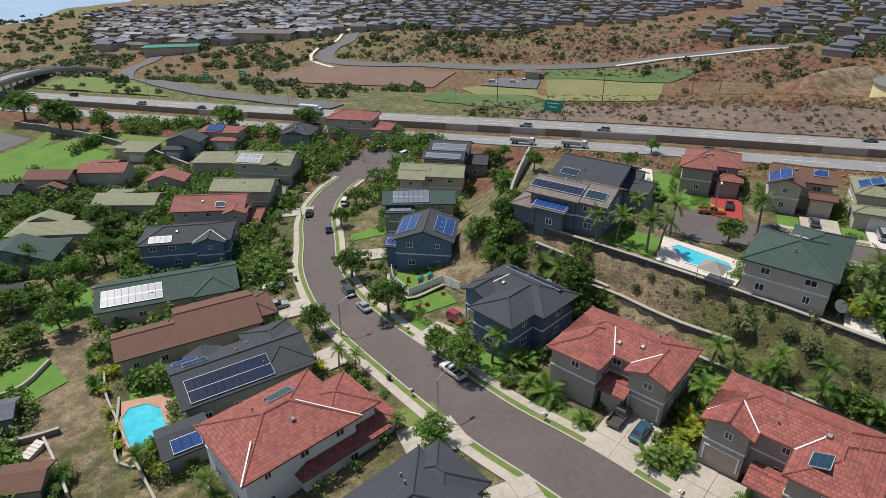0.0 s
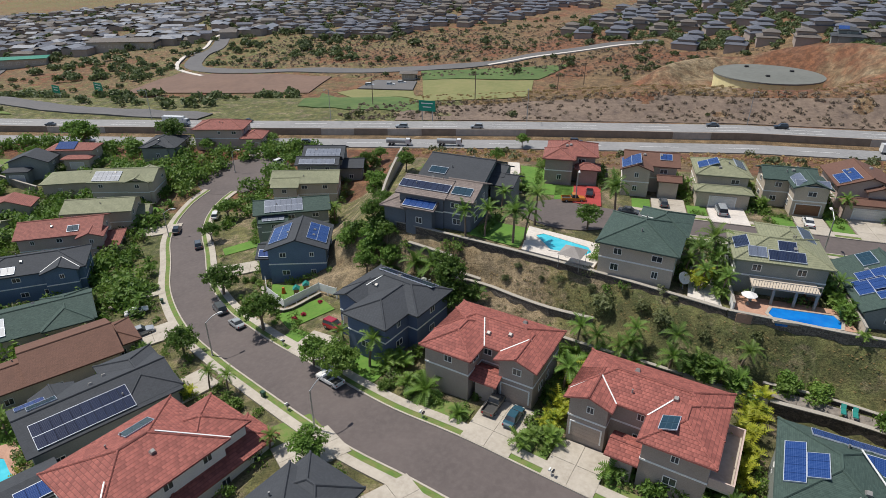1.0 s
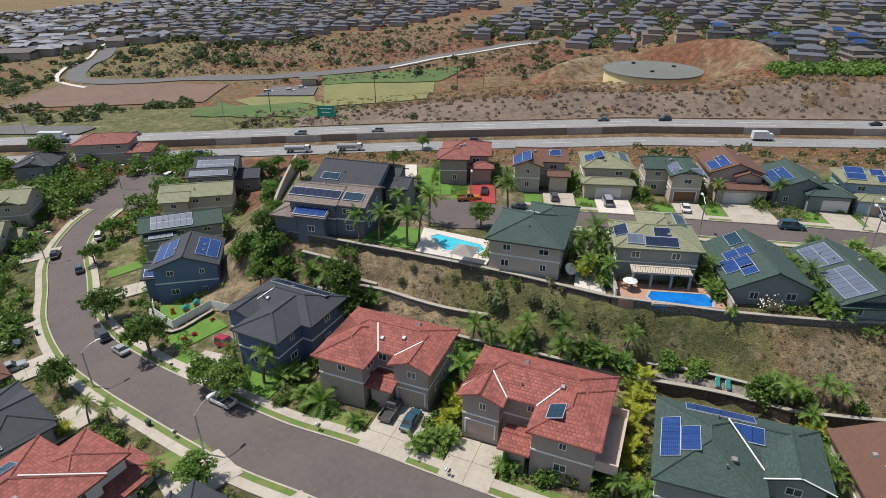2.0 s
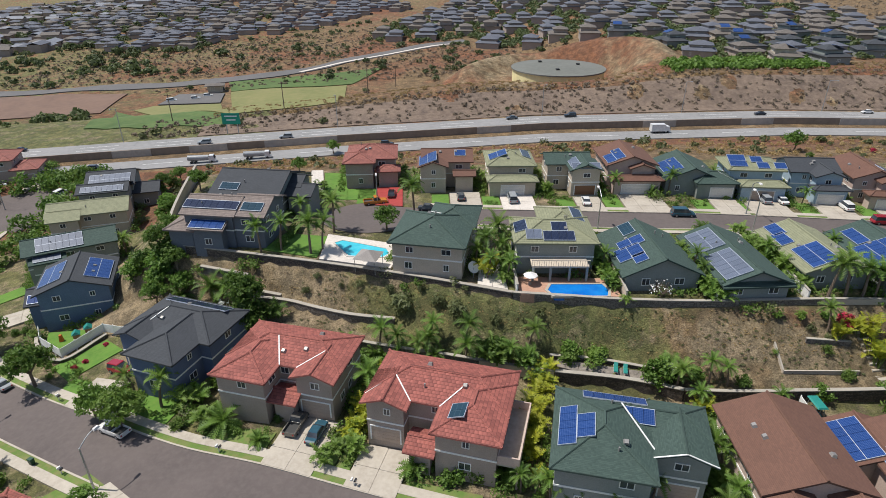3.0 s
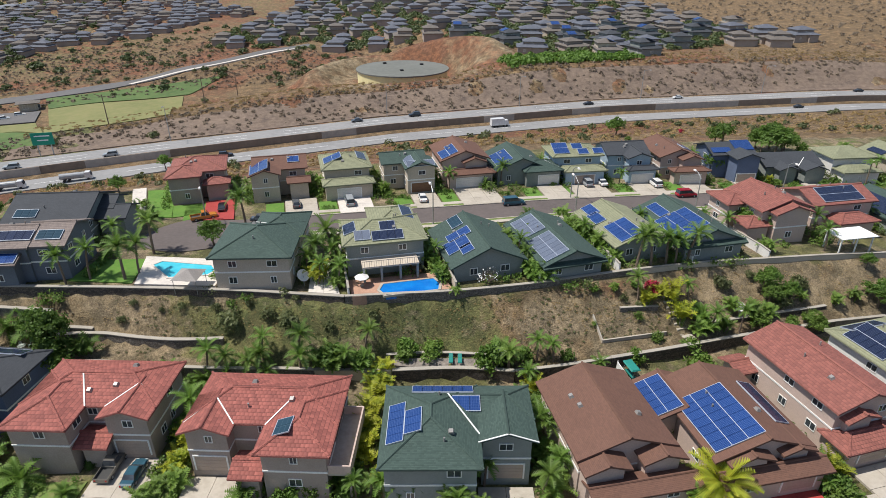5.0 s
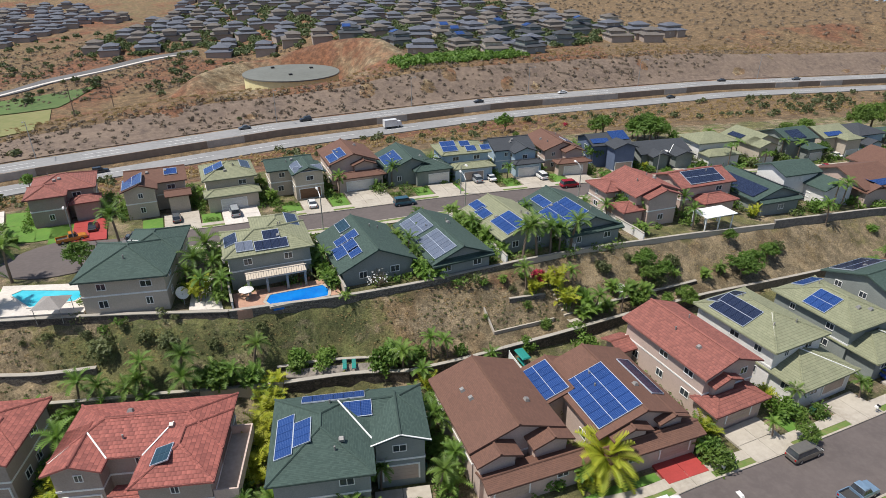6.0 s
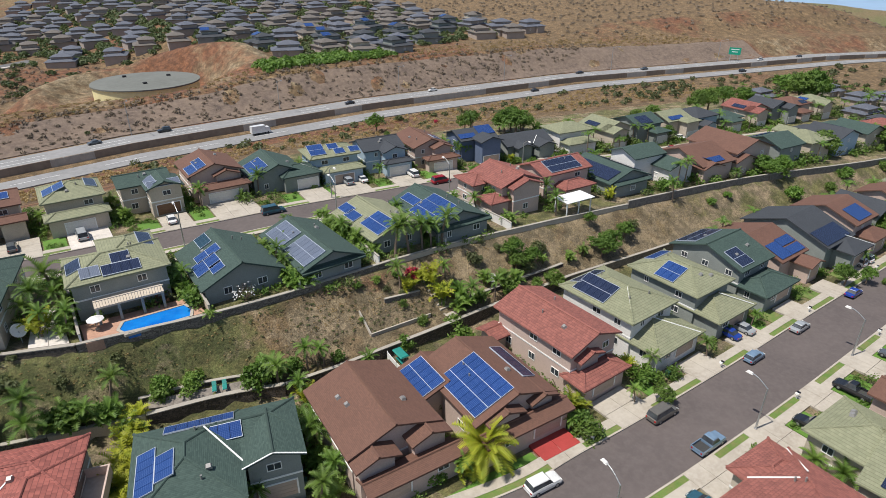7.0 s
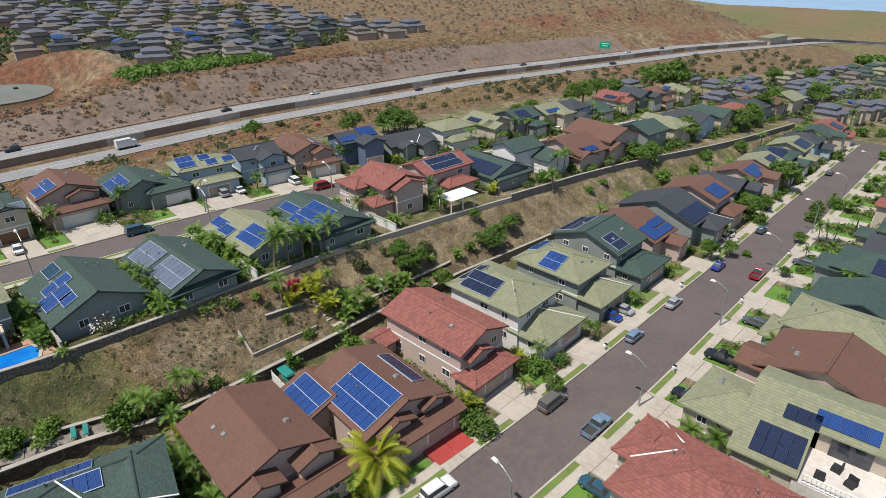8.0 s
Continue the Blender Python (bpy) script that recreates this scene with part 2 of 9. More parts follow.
def solar_mat(name, col, line, rough=0.12, cells=(6, 10)):
    """Cells and thin bright joints in the panel's own plane; one panel is 1.0 by 1.65."""
    m, nt, b, obj, pos = base(name, rough)
    sep = nt.nodes.new("ShaderNodeSeparateXYZ")
    nt.links.new(obj, sep.inputs[0])
    fs = []
    for i, n, size in ((0, cells[0], 1.0), (1, cells[1], 1.65)):
        mul = nt.nodes.new("ShaderNodeMath"); mul.operation = "MULTIPLY"; mul.inputs[1].default_value = n / size
        fr = nt.nodes.new("ShaderNodeMath"); fr.operation = "FRACT"
        ab = nt.nodes.new("ShaderNodeMath"); ab.operation = "LESS_THAN"; ab.inputs[1].default_value = 0.12
        nt.links.new(sep.outputs[i], mul.inputs[0]); nt.links.new(mul.outputs[0], fr.inputs[0]); nt.links.new(fr.outputs[0], ab.inputs[0])
        fs.append(ab.outputs[0])
    mx = nt.nodes.new("ShaderNodeMath"); mx.operation = "MAXIMUM"
    nt.links.new(fs[0], mx.inputs[0]); nt.links.new(fs[1], mx.inputs[1])
    hs = nt.nodes.new("ShaderNodeMath"); hs.operation = "MULTIPLY"; hs.inputs[1].default_value = 0.5
    nt.links.new(mx.outputs[0], hs.inputs[0])
    oi = nt.nodes.new("ShaderNodeObjectInfo")
    c = mix(nt, oi.outputs["Random"], col, tuple(v * 0.8 for v in col))
    nt.links.new(mix(nt, hs.outputs[0], c, line), b.inputs["Base Color"])
    return m


SOLAR = solar_mat("blue_solar_cells", (0.016, 0.05, 0.185), (0.10, 0.17, 0.40))
SOLARK = solar_mat("black_solar_cells", (0.014, 0.022, 0.055), (0.09, 0.11, 0.16))
SOLARG = solar_mat("grey_solar_cells", (0.10, 0.125, 0.18), (0.26, 0.28, 0.34), 0.42)
HEATER = solar_mat("solar_heater_glass", (0.02, 0.05, 0.075), (0.05, 0.09, 0.12), 0.1, (1, 3))
ALU = worn("aluminium_frame", (0.42, 0.46, 0.54), (0.36, 0.40, 0.47), rough=0.45, metal=0.2, bumpy=0)


def paint(name, col):
    m, nt, b, obj, pos = base(name, 0.25)
    b.inputs["Coat Weight"].default_value = 0.6
    nt.links.new(mix(nt, ramp_noise(nt, 1.5, 3, 0.35, 0.7, pos), col, tuple(c * 0.85 for c in col)), b.inputs["Base Color"])
    return m


CAR_WHITE, CAR_SILVER, CAR_BLACK = paint("white_car_paint", (0.75, 0.75, 0.74)), paint("silver_car_paint", (0.33, 0.35, 0.37)), paint("black_car_paint", (0.015, 0.016, 0.02))
CAR_RED, CAR_BLUE, CAR_GREY = paint("red_car_paint", (0.33, 0.015, 0.03)), paint("blue_car_paint", (0.015, 0.05, 0.30)), paint("grey_car_paint", (0.09, 0.10, 0.11))
CAR_TEAL, CAR_PALE, CAR_ORANGE = paint("teal_car_paint", (0.03, 0.09, 0.13)), paint("pale_blue_car_paint", (0.16, 0.24, 0.34)), paint("orange_car_paint", (0.55, 0.2, 0.03))
CAR_TAUPE = paint("taupe_car_paint", (0.13, 0.12, 0.105))


def water_mat(name, deep, shallow):
    m, nt, b, obj, pos = base(name, 0.06)
    nt.links.new(mix(nt, ramp_noise(nt, 0.5, 2, 0.3, 0.7, pos), deep, shallow), b.inputs["Base Color"])
    bump(nt, b, ramp_noise(nt, 2.5, 2, 0.2, 0.8, pos), 0.15, 0.05)
    return m


POOLW = water_mat("pool_water", (0.03, 0.42, 0.55), (0.09, 0.55, 0.66))
POOLB = water_mat("deep_blue_pool_water", (0.005, 0.13, 0.50), (0.01, 0.2, 0.6))
# the sky's reflection on the sea is painted into this pale base colour
SEA = worn("sea_water", (0.28, 0.40, 0.55), (0.24, 0.36, 0.52), rough=0.4, fine=0.01, big=0.002, bumpy=0)


def terrain_mat():
    m, nt, b, obj, pos = base("hillside_ground", 0.95)
    at = nt.nodes.new("ShaderNodeVertexColor")
    at.layer_name = "cover"
    sep = nt.nodes.new("ShaderNodeSeparateColor")
    nt.links.new(at.outputs["Color"], sep.inputs[0])
    patch = ramp_noise(nt, 0.16, 6, 0.38, 0.62, pos, 0.7)
    clump = ramp_noise(nt, 1.1, 6, 0.4, 0.66, pos, 0.75)
    far = ramp_noise(nt, 0.022, 7, 0.4, 0.62, pos, 0.7)
    dry = mix(nt, clump, (0.315, 0.212, 0.108), (0.155, 0.102, 0.058))
    dry = mix(nt, patch, dry, (0.19, 0.128, 0.072))
    red = mix(nt, clump, (0.29, 0.125, 0.06), (0.18, 0.078, 0.045))
    red = mix(nt, patch, red, (0.20, 0.10, 0.06))
    green = mix(nt, clump, (0.125, 0.165, 0.052), (0.07, 0.112, 0.032))
    green = mix(nt, patch, green, (0.20, 0.185, 0.075))
    soil = mix(nt, clump, (0.40, 0.315, 0.205), (0.25, 0.19, 0.125))
    soil = mix(nt, patch, soil, (0.30, 0.235, 0.14))

    def sharpen(v, n):
        a = nt.nodes.new("ShaderNodeMath"); a.operation = "ADD"
        s = nt.nodes.new("ShaderNodeMath"); s.operation = "MULTIPLY_ADD"; s.inputs[1].default_value = 0.7; s.inputs[2].default_value = -0.35
        nt.links.new(n, s.inputs[0]); nt.links.new(v, a.inputs[0]); nt.links.new(s.outputs[0], a.inputs[1])
        r = nt.nodes.new("ShaderNodeMapRange"); r.inputs["From Min"].default_value = 0.3; r.inputs["From Max"].default_value = 0.7
        nt.links.new(a.outputs[0], r.inputs["Value"])
        return r.outputs[0]
    c = mix(nt, sharpen(sep.outputs[0], patch), soil, dry)
    c = mix(nt, sharpen(sep.outputs[1], far), c, red)
    c = mix(nt, sharpen(sep.outputs[2], patch), c, green)
    grain = ramp_noise(nt, 3.6, 5, 0.36, 0.66, pos, 0.8)
    shade = mix(nt, grain, (0.52, 0.50, 0.48), (1.38, 1.38, 1.36))
    c = mix(nt, 1.0, c, shade, "MULTIPLY")
    brush = ramp_noise(nt, 0.33, 6, 0.44, 0.6, pos, 0.75)
    c = mix(nt, 1.0, c, mix(nt, brush, (0.66, 0.67, 0.66), (1.26, 1.24, 1.21)), "MULTIPLY")
    nt.links.new(c, b.inputs["Base Color"])
    bump(nt, b, grain, 0.8, 0.22)
    return m


GROUND = terrain_mat()

# ---- mesh tools ----
class Shape:
    """Vertices and faces of one mesh."""
    def __init__(self):
        self.v, self.f = [], []

    def add(self, verts, faces):
        n = len(self.v)
        self.v += [tuple(p) for p in verts]
        self.f += [tuple(i + n for i in f) for f in faces]

    def box(self, x0, x1, y0, y1, z0, z1, m=None):
        p = [Vector((x, y, z)) for z in (z0, z1) for y in (y0, y1) for x in (x0, x1)]
        if m is not None:
            p = [m @ q for q in p]
        self.add(p, [(0, 2, 3, 1), (4, 5, 7, 6), (0, 1, 5, 4), (2, 6, 7, 3), (0, 4, 6, 2), (1, 3, 7, 5)])

    def taper(self, x0, x1, y0, y1, z0, z1, ix, iy, m=None, ix2=None):
        """A box whose top is drawn in by ix and iy."""
        ix2 = ix if ix2 is None else ix2
        p = [(x0, y0, z0), (x1, y0, z0), (x1, y1, z0), (x0, y1, z0), (x0 + ix, y0 + iy, z1), (x1 - ix2, y0 + iy, z1), (x1 - ix2, y1 - iy, z1), (x0 + ix, y1 - iy, z1)]
        p = [Vector(q) if m is None else m @ Vector(q) for q in p]
        self.add(p, [(3, 2, 1, 0), (4, 5, 6, 7), (0, 1, 5, 4), (1, 2, 6, 5), (2, 3, 7, 6), (3, 0, 4, 7)])

    def tube(self, a, b, r0, r1, n=8):
        a, b = Vector(a), Vector(b)
        q = (b - a).to_track_quat("Z", "Y").to_matrix()
        ring = [q @ Vector((math.cos(2 * math.pi * i / n), math.sin(2 * math.pi * i / n), 0)) for i in range(n)]
        self.add([a + p * r0 for p in ring] + [b + p * r1 for p in ring], [(i, (i + 1) % n, n + (i + 1) % n, n + i) for i in range(n)] + [tuple(range(n))[::-1], tuple(range(n, 2 * n))])

    def mesh(self, name, material, smooth=False):
        me = bpy.data.meshes.new(name)
        me.from_pydata(self.v, [], self.f)
        me.materials.append(material)
        if smooth:
            me.polygons.foreach_set("use_smooth", [True] * len(me.polygons))
        me.update()
        return me


def part(name, shape, material, parent, label="", smooth=False, m=None):
    ob = new(name, shape if isinstance(shape, bpy.types.Mesh) else shape.mesh(name, material, smooth))
    if parent is not None:
        ob.parent = parent
    if m is not None:
        ob.matrix_basis = m
    return tagged(ob, label) if label else ob


def thing(name, m, label, category, group="", kind=""):
    ob = new(name)
    ob.empty_display_size = 0.2
    ob.matrix_basis = m
    return tagged(ob, label, category, group, kind)


# ---- the lie of the land ----
def along(points, x):
    if x <= points[0][0]:
        return points[0][1]
    for (a, u), (b, v) in zip(points, points[1:]):
        if x <= b:
            return u + (v - u) * (x - a) / (b - a)
    return points[-1][1]


def ease(a, b, x):
    t = min(1.0, max(0.0, (x - a) / (b - a)))
    return t * t * (3 - 2 * t)


LOW = [(-160, -12), (-75, -8.5), (-45, -5), (-19, -1.2), (0, 0.2), (25, 0.8), (75, 0.8), (110, 0.3), (200, -2.5), (400, -12), (620, -32), (900, -50)]
UP = [(-60, 7.6), (-20, 8.2), (40, 8.4), (65, 8.2), (95, 7.2), (130, 5.5), (200, 2.0), (400, -9), (620, -30), (900, -50)]
TERRACE = [(-60, 100), (-19, 83.5), (3.5, 75), (12.7, 71.3), (21.5, 66.8), (26.8, 64.5), (40, 61.3), (49, 60), (64, 59), (76, 58), (92, 55.5), (110, 52.5), (132, 49), (150, 45), (183, 36), (260, 22), (400, 15)]
FOOT = [(-60, 88), (-19, 75.5), (-2.1, 69.3), (2.3, 67.0), (7.0, 64.7), (14, 61.8), (22, 58.9), (31, 56.2), (37, 54.6), (41.5, 52.7), (45, 51.0), (64, 49.3), (72, 48.8), (89, 47.5), (120, 43), (150, 37), (183, 29), (260, 15), (400, 8)]
BENCH = [(-60, 95), (-19, 79.4), (-2.4, 73.8), (1.9, 71.3), (6.8, 68.8), (12.4, 67.0), (16, 64)]
NEDGE = [(-900, 150), (-420, 162), (-251, 168), (-143, 171), (-78, 172), (-5, 175), (60, 177), (130, 174), (225, 160), (372, 119), (500, 85), (700, 40), (1000, -20), (2000, -200)]
FWZ = [(-900, -24), (-400, -12), (-150, -6), (-60, -3), (0, -1.2), (60, 0), (140, 0.5), (220, 0.3), (372, -1), (500, -6), (700, -26), (1000, -46), (2000, -60)]
CREST = [(-300, 0), (-60, 0), (-10, 1.5), (40, 5.0), (60, 4.6), (84, 5.4), (98, 6.8), (118, 9.0), (220, 9.0), (300, 7), (600, 7), (1000, 4)]
NORTH = [(-1500, -60), (-600, -40), (-250, -16), (-60, -9), (10, -5.5), (60, -3), (85, -2.5), (122, 9), (220, 9.5), (320, 13), (450, 17), (540, 6), (700, -30), (1500, -55)]


def swell(x, y, s):
    return noise.noise(Vector((x * s, y * s, 3.7)))


def ground(x, y):
    lo, hi = along(LOW, x), along(UP, x)
    ne, fz = along(NEDGE, x), along(FWZ, x)
    b, a = along(TERRACE, x), along(FOOT, x)
    # foot wall, a flat bench, west of the stairs a second wall, the bank, the terrace wall
    j1 = 0.30 - 0.09 * ease(16, 31, x)
    j2 = 0.15 * (1 - ease(12, 15, x))
    m = along(BENCH, x) if x < 15 else a + 1.4 + 1.9 * ease(27, 30, x) * (1 - ease(43, 47, x))
    if y < a:
        p = 0.0
    elif y < a + 0.8:
        p = j1 * (y - a) / 0.8
    elif y < m:
        p = j1
    elif y < m + 0.7:
        p = j1 + j2 * (y - m) / 0.7
    elif y < b:
        p = j1 + j2 + (0.97 - j1 - j2) * (y - m - 0.7) / max(0.1, b - m - 0.7)
    else:
        p = min(1.0, 0.97 + 0.03 * (y - b) / 1.0)
    p *= ease(-36, -19, x)
    z = lo + (hi - lo) * p
    # the upper street lies lower than the terrace's edge
    z -= (1.5 - 0.9 * ease(110, 220, x)) * ease(b + 9, b + 25, y) * ease(-30, -8, x)
    if y < -25:
        z -= 0.06 * (-25 - y) * ease(-25, -60, y)
    # strip and bank above the freeway, its two levels, the cut beyond
    s = y - ne
    if s > -58:
        if s < -19.5:
            z = z + (fz - 1.5 - z) * (s + 58) / 38.5 + 0.35 * swell(x, y, 0.12) * ease(-58, -48, s) * ease(-20, -26, s)
        elif s < -2.6:
            z = fz - 1.5
        elif s < 3.0:
            z = fz
        else:
            c, n = along(CREST, x), along(NORTH, x)
            if s < 23:
                z = fz + c * ease(3.0, 23, s) + 0.5 * swell(x, y, 0.15) * ease(3, 9, s)
            elif s < 62:
                z = fz + c + (n - fz - c) * ease(30, 62, s)
            else:
                z = n
                if -300 < x < 1200:
                    z += (s - 62) * (0.03 + 0.02 * ease(300, 700, s)) * ease(-330, -20, x)
                z += 0.06 * max(0.0, s - 520) * ease(-500, 50, x)
                z += swell(x, y, 0.012) * 3.0 * ease(80, 200, s) + swell(x, y, 0.05) * 0.8 * ease(62, 100, s)
        # basin of the water tank
        r = math.hypot(x - 82, y - 233)
        z += (-0.6 - z) * (1 - ease(20, 30, r)) if s > 30 else 0
        # the cut bank behind it
        z += 6.5 * math.exp(-((r - 36) / 7.5) ** 2) * ease(222, 246, y + 0.25 * (x - 82)) if s > 30 else 0
    if x > 460:
        z -= ease(460, 760, x) * max(0.0, z + 48)
    # the shore, west and east
    z -= 0.5 * max(0.0, -x - 640 - 0.42 * (y - 220)) + 0.4 * max(0.0, x - 1500)
    return z


def axis(marks):
    out = []
    for (a, step), (b, _) in zip(marks, marks[1:]):
        n = max(1, round((b - a) / step))
        out += [a + (b - a) * i / n for i in range(n)]
    return out + [marks[-1][0]]


def build_ground():
    xs = axis([(-4200, 500), (-1200, 120), (-480, 24), (-160, 6), (-90, 2.2), (130, 3.0), (240, 7), (480, 22), (1000, 110), (2000, 400), (4600, 1)])
    ys = axis([(-1400, 300), (-300, 40), (-60, 8), (0, 2.6), (24, 1.3), (100, 1.7), (215, 3.2), (330, 9), (700, 30), (1400, 200), (4200, 1)])
    me = bpy.data.meshes.new("ground")
    verts = [(x, y, ground(x, y)) for y in ys for x in xs]
    nx = len(xs)
    faces = [(j * nx + i, j * nx + i + 1, (j + 1) * nx + i + 1, (j + 1) * nx + i) for j in range(len(ys) - 1) for i in range(nx - 1)]
    me.from_pydata(verts, [], faces)
    me.polygons.foreach_set("use_smooth", [True] * len(faces))
    col = me.color_attributes.new("cover", "FLOAT_COLOR", "POINT")
    data = []
    for x, y, z in verts:
        s = y - along(NEDGE, x)
        b, a = along(TERRACE, x), along(FOOT, x)
        dry, red, green = 0.15, 0.0, 0.56
        n1 = swell(x, y, 0.03)
        if s > 62:
            dry, red, green = 1.0, (0.44 + 0.3 * n1) * (1 - 1.5 * ease(130, 200, x)), 0.02 + 0.34 * ease(20, -160, x) + 0.3 * swell(x + 90, y, 0.012)
            if x > 230 and s > 60:
                dry, red, green = 1.0, -0.25, -0.1
            elif y > 330:
                green += 0.1
        elif s > 3:
            dry, red, green = (0.95, 0.36 + 0.3 * n1, -0.1) if s > 19 else (0.6, 0.42, -0.2)
            if x < -20:
                dry, red, green = 0.4, 0.1, 0.75
        elif s > -58:
            dry, red, green = 0.9, (0.40 + 0.3 * n1 + 0.42 * ease(-40, -24, s)) * (1 - 0.8 * ease(110, 180, x)), -0.05
            if s > -19.5:
                dry, red = 0.9, 0.0
            elif x < -60:
                green = 0.75 * ease(-60, -110, x) * ease(-24, -32, s)
        elif a < y < b and -36 < x < 260:
            g = 0.86 * ease(2, 14, x) * (1 - ease(38, 52, x)) + 0.55 * ease(105, 140, x)
            dry, red, green = 0.2 + 0.5 * ease(6, 0, abs(x - 45)), 0.05 + 0.25 * (1 - ease(-5, 25, x)) + 0.3 * ease(4, 1, b - y) * ease(34, 42, x) * (1 - ease(60, 66, x)), g - 0.06
        elif x < -60 and y < 150:
            green = 0.85 - 0.95 * ease(9, 3, abs((y - 27) - (-57 - x) * 0.86 - 4))
        if math.hypot(x - 82, y - 236) < 44 and s > 24:
            red, green, dry = 0.56 + 0.3 * n1, -0.2, 0.35
        if x > 520:
            dry, red, green = 0.8, 0.2 + 0.5 * swell(x, y * 3, 0.004), 0.45 + 0.5 * swell(x * 0.6 + 300, y * 2, 0.006)
        data += [dry, red, green, 1.0]
    col.data.foreach_set("color", data)
    me.materials.append(GROUND)
    tagged(new("ground", me), "dry hillside ground of soil, straw grass and red earth", "ground", kind="structure")


build_ground()
sea = Shape()
sea.add([(-30000, -30000, -75), (30000, -30000, -75), (30000, 30000, -75), (-30000, 30000, -75)], [(0, 1, 2, 3)])
tagged(part("water", sea, SEA, None), "pale blue sea far beyond the land", "sea", kind="structure")


# ---- roads and paths that lie on the land ----
def smooth_line(points, step=2.0):
    out = []
    p = [Vector(q) for q in points]
    p = [2 * p[0] - p[1]] + p + [2 * p[-1] - p[-2]]
    for i in range(1, len(p) - 2):
        n = max(2, int((p[i + 1] - p[i]).length / step))
        for k in range(n):
            t = k / n
            out.append(0.5 * ((2 * p[i]) + (p[i + 1] - p[i - 1]) * t + (2 * p[i - 1] - 5 * p[i] + 4 * p[i + 1] - p[i + 2]) * t * t + (3 * p[i] - p[i - 1] - 3 * p[i + 1] + p[i + 2]) * t ** 3))
    return out + [p[-2]]


def ribbon(shape, line, off0, off1, lift, across=4, skirt=0.35, zf=None, start=0, end=None, half=None):
    line = line[start:end]
    rows = []
    o0, o1 = off0, off1
    for i, c in enumerate(line):
        d = line[min(i + 1, len(line) - 1)] - line[max(i - 1, 0)]
        nrm = Vector((-d.y, d.x)).normalized()
        if half:
            off0, off1 = (o + math.copysign(half(c.x), o) for o in (o0, o1))
        row = []
        for k in range(across + 1):
            q = c + nrm * (off0 + (off1 - off0) * k / across)
            row.append((q.x, q.y, (zf(q.x, q.y) if zf else ground(q.x, q.y)) + lift))
        row = [(row[0][0], row[0][1], row[0][2] - skirt)] + row + [(row[-1][0], row[-1][1], row[-1][2] - skirt)]
        rows.append(row)
    w = across + 3
    shape.add([q for r in rows for q in r], [(i * w + k, i * w + k + 1, (i + 1) * w + k + 1, (i + 1) * w + k) if off1 < off0 else (i * w + k + 1, i * w + k, (i + 1) * w + k, (i + 1) * w + k + 1) for i in range(len(rows) - 1) for k in range(w - 1)])


def disc(shape, cx, cy, r, lift, rings=5, n=28, skirt=0.35):
    v, f = [(cx, cy, ground(cx, cy) + lift)], []
    for j in range(1, rings + 1):
        for i in range(n):
            x, y = cx + r * j / rings * math.cos(2 * math.pi * i / n), cy + r * j / rings * math.sin(2 * math.pi * i / n)
            v.append((x, y, ground(x, y) + lift))
    for i in range(n):
        x, y, z = v[1 + (rings - 1) * n + i]
        v.append((x, y, z - skirt))
    f += [(0, 1 + i, 1 + (i + 1) % n) for i in range(n)]
    for j in range(rings):
        a, b = 1 + j * n, 1 + (j + 1) * n
        f += [(a + i, b + i, b + (i + 1) % n, a + (i + 1) % n) for i in range(n)]
    shape.add(v, f)


def patch(shape, c, lift, step=1.2, skirt=0.3):
    """A four-cornered sheet laid over the land."""
    c = [Vector(q) for q in c]
    nu = max(1, int(max((c[1] - c[0]).length, (c[2] - c[3]).length) / step))
    nv = max(1, int(max((c[3] - c[0]).length, (c[2] - c[1]).length) / step))
    v = []
    for j in range(-1, nv + 2):
        for i in range(-1, nu + 2):
            u, w = min(1, max(0, i / nu)), min(1, max(0, j / nv))
            q = (c[0] * (1 - u) + c[1] * u) * (1 - w) + (c[3] * (1 - u) + c[2] * u) * w
            rim = i in (-1, nu + 1) or j in (-1, nv + 1)
            v.append((q.x, q.y, ground(q.x, q.y) + lift - (skirt if rim else 0)))
    w = nu + 3
    shape.add(v, [(j * w + i, j * w + i + 1, (j + 1) * w + i + 1, (j + 1) * w + i) for j in range(nv + 2) for i in range(nu + 2)])


STREET = smooth_line([(-69, 136), (-71.5, 118), (-67.2, 104), (-59.8, 91.8), (-53.1, 81.1), (-44.4, 71.3), (-35.6, 64.2), (-27.0, 58.2), (-13.8, 49.7), (-4.3, 45.2), (5.9, 40.2), (17, 35.2), (30, 29.8), (43, 25.0), (54, 21.8), (62, 20.9), (71.8, 19.7), (87.3, 18.3), (104.5, 17.1), (122, 15.9), (150, 14.2), (190, 11.8), (230, 9.6)])
UPPER = smooth_line([(10, 95.0), (25, 91.6), (45.8, 88.2), (57, 86.6), (67.5, 85.2), (79, 83.6), (92, 81.6), (107, 79.4), (128, 74.4), (154, 69), (189, 62.4), (222, 55), (300, 54), (360, 49)])
HALF = [(-60, 3.0), (-30, 3.1), (-13, 3.4), (5, 3.6), (230, 3.6)]
lower_half = lambda x: along(HALF, x)
upper_half = lambda x: 3.1
TRUE = Matrix.Scale(1 / PLAN, 4)       # for things drawn in metres
KERB, VERGE, PATH_EDGE = 0.2, 0.9, 2.0


SEGMENTS = [(line, half, np.array([(q.x, q.y) for q in line])) for line, half in ((STREET, lower_half), (UPPER, upper_half))]


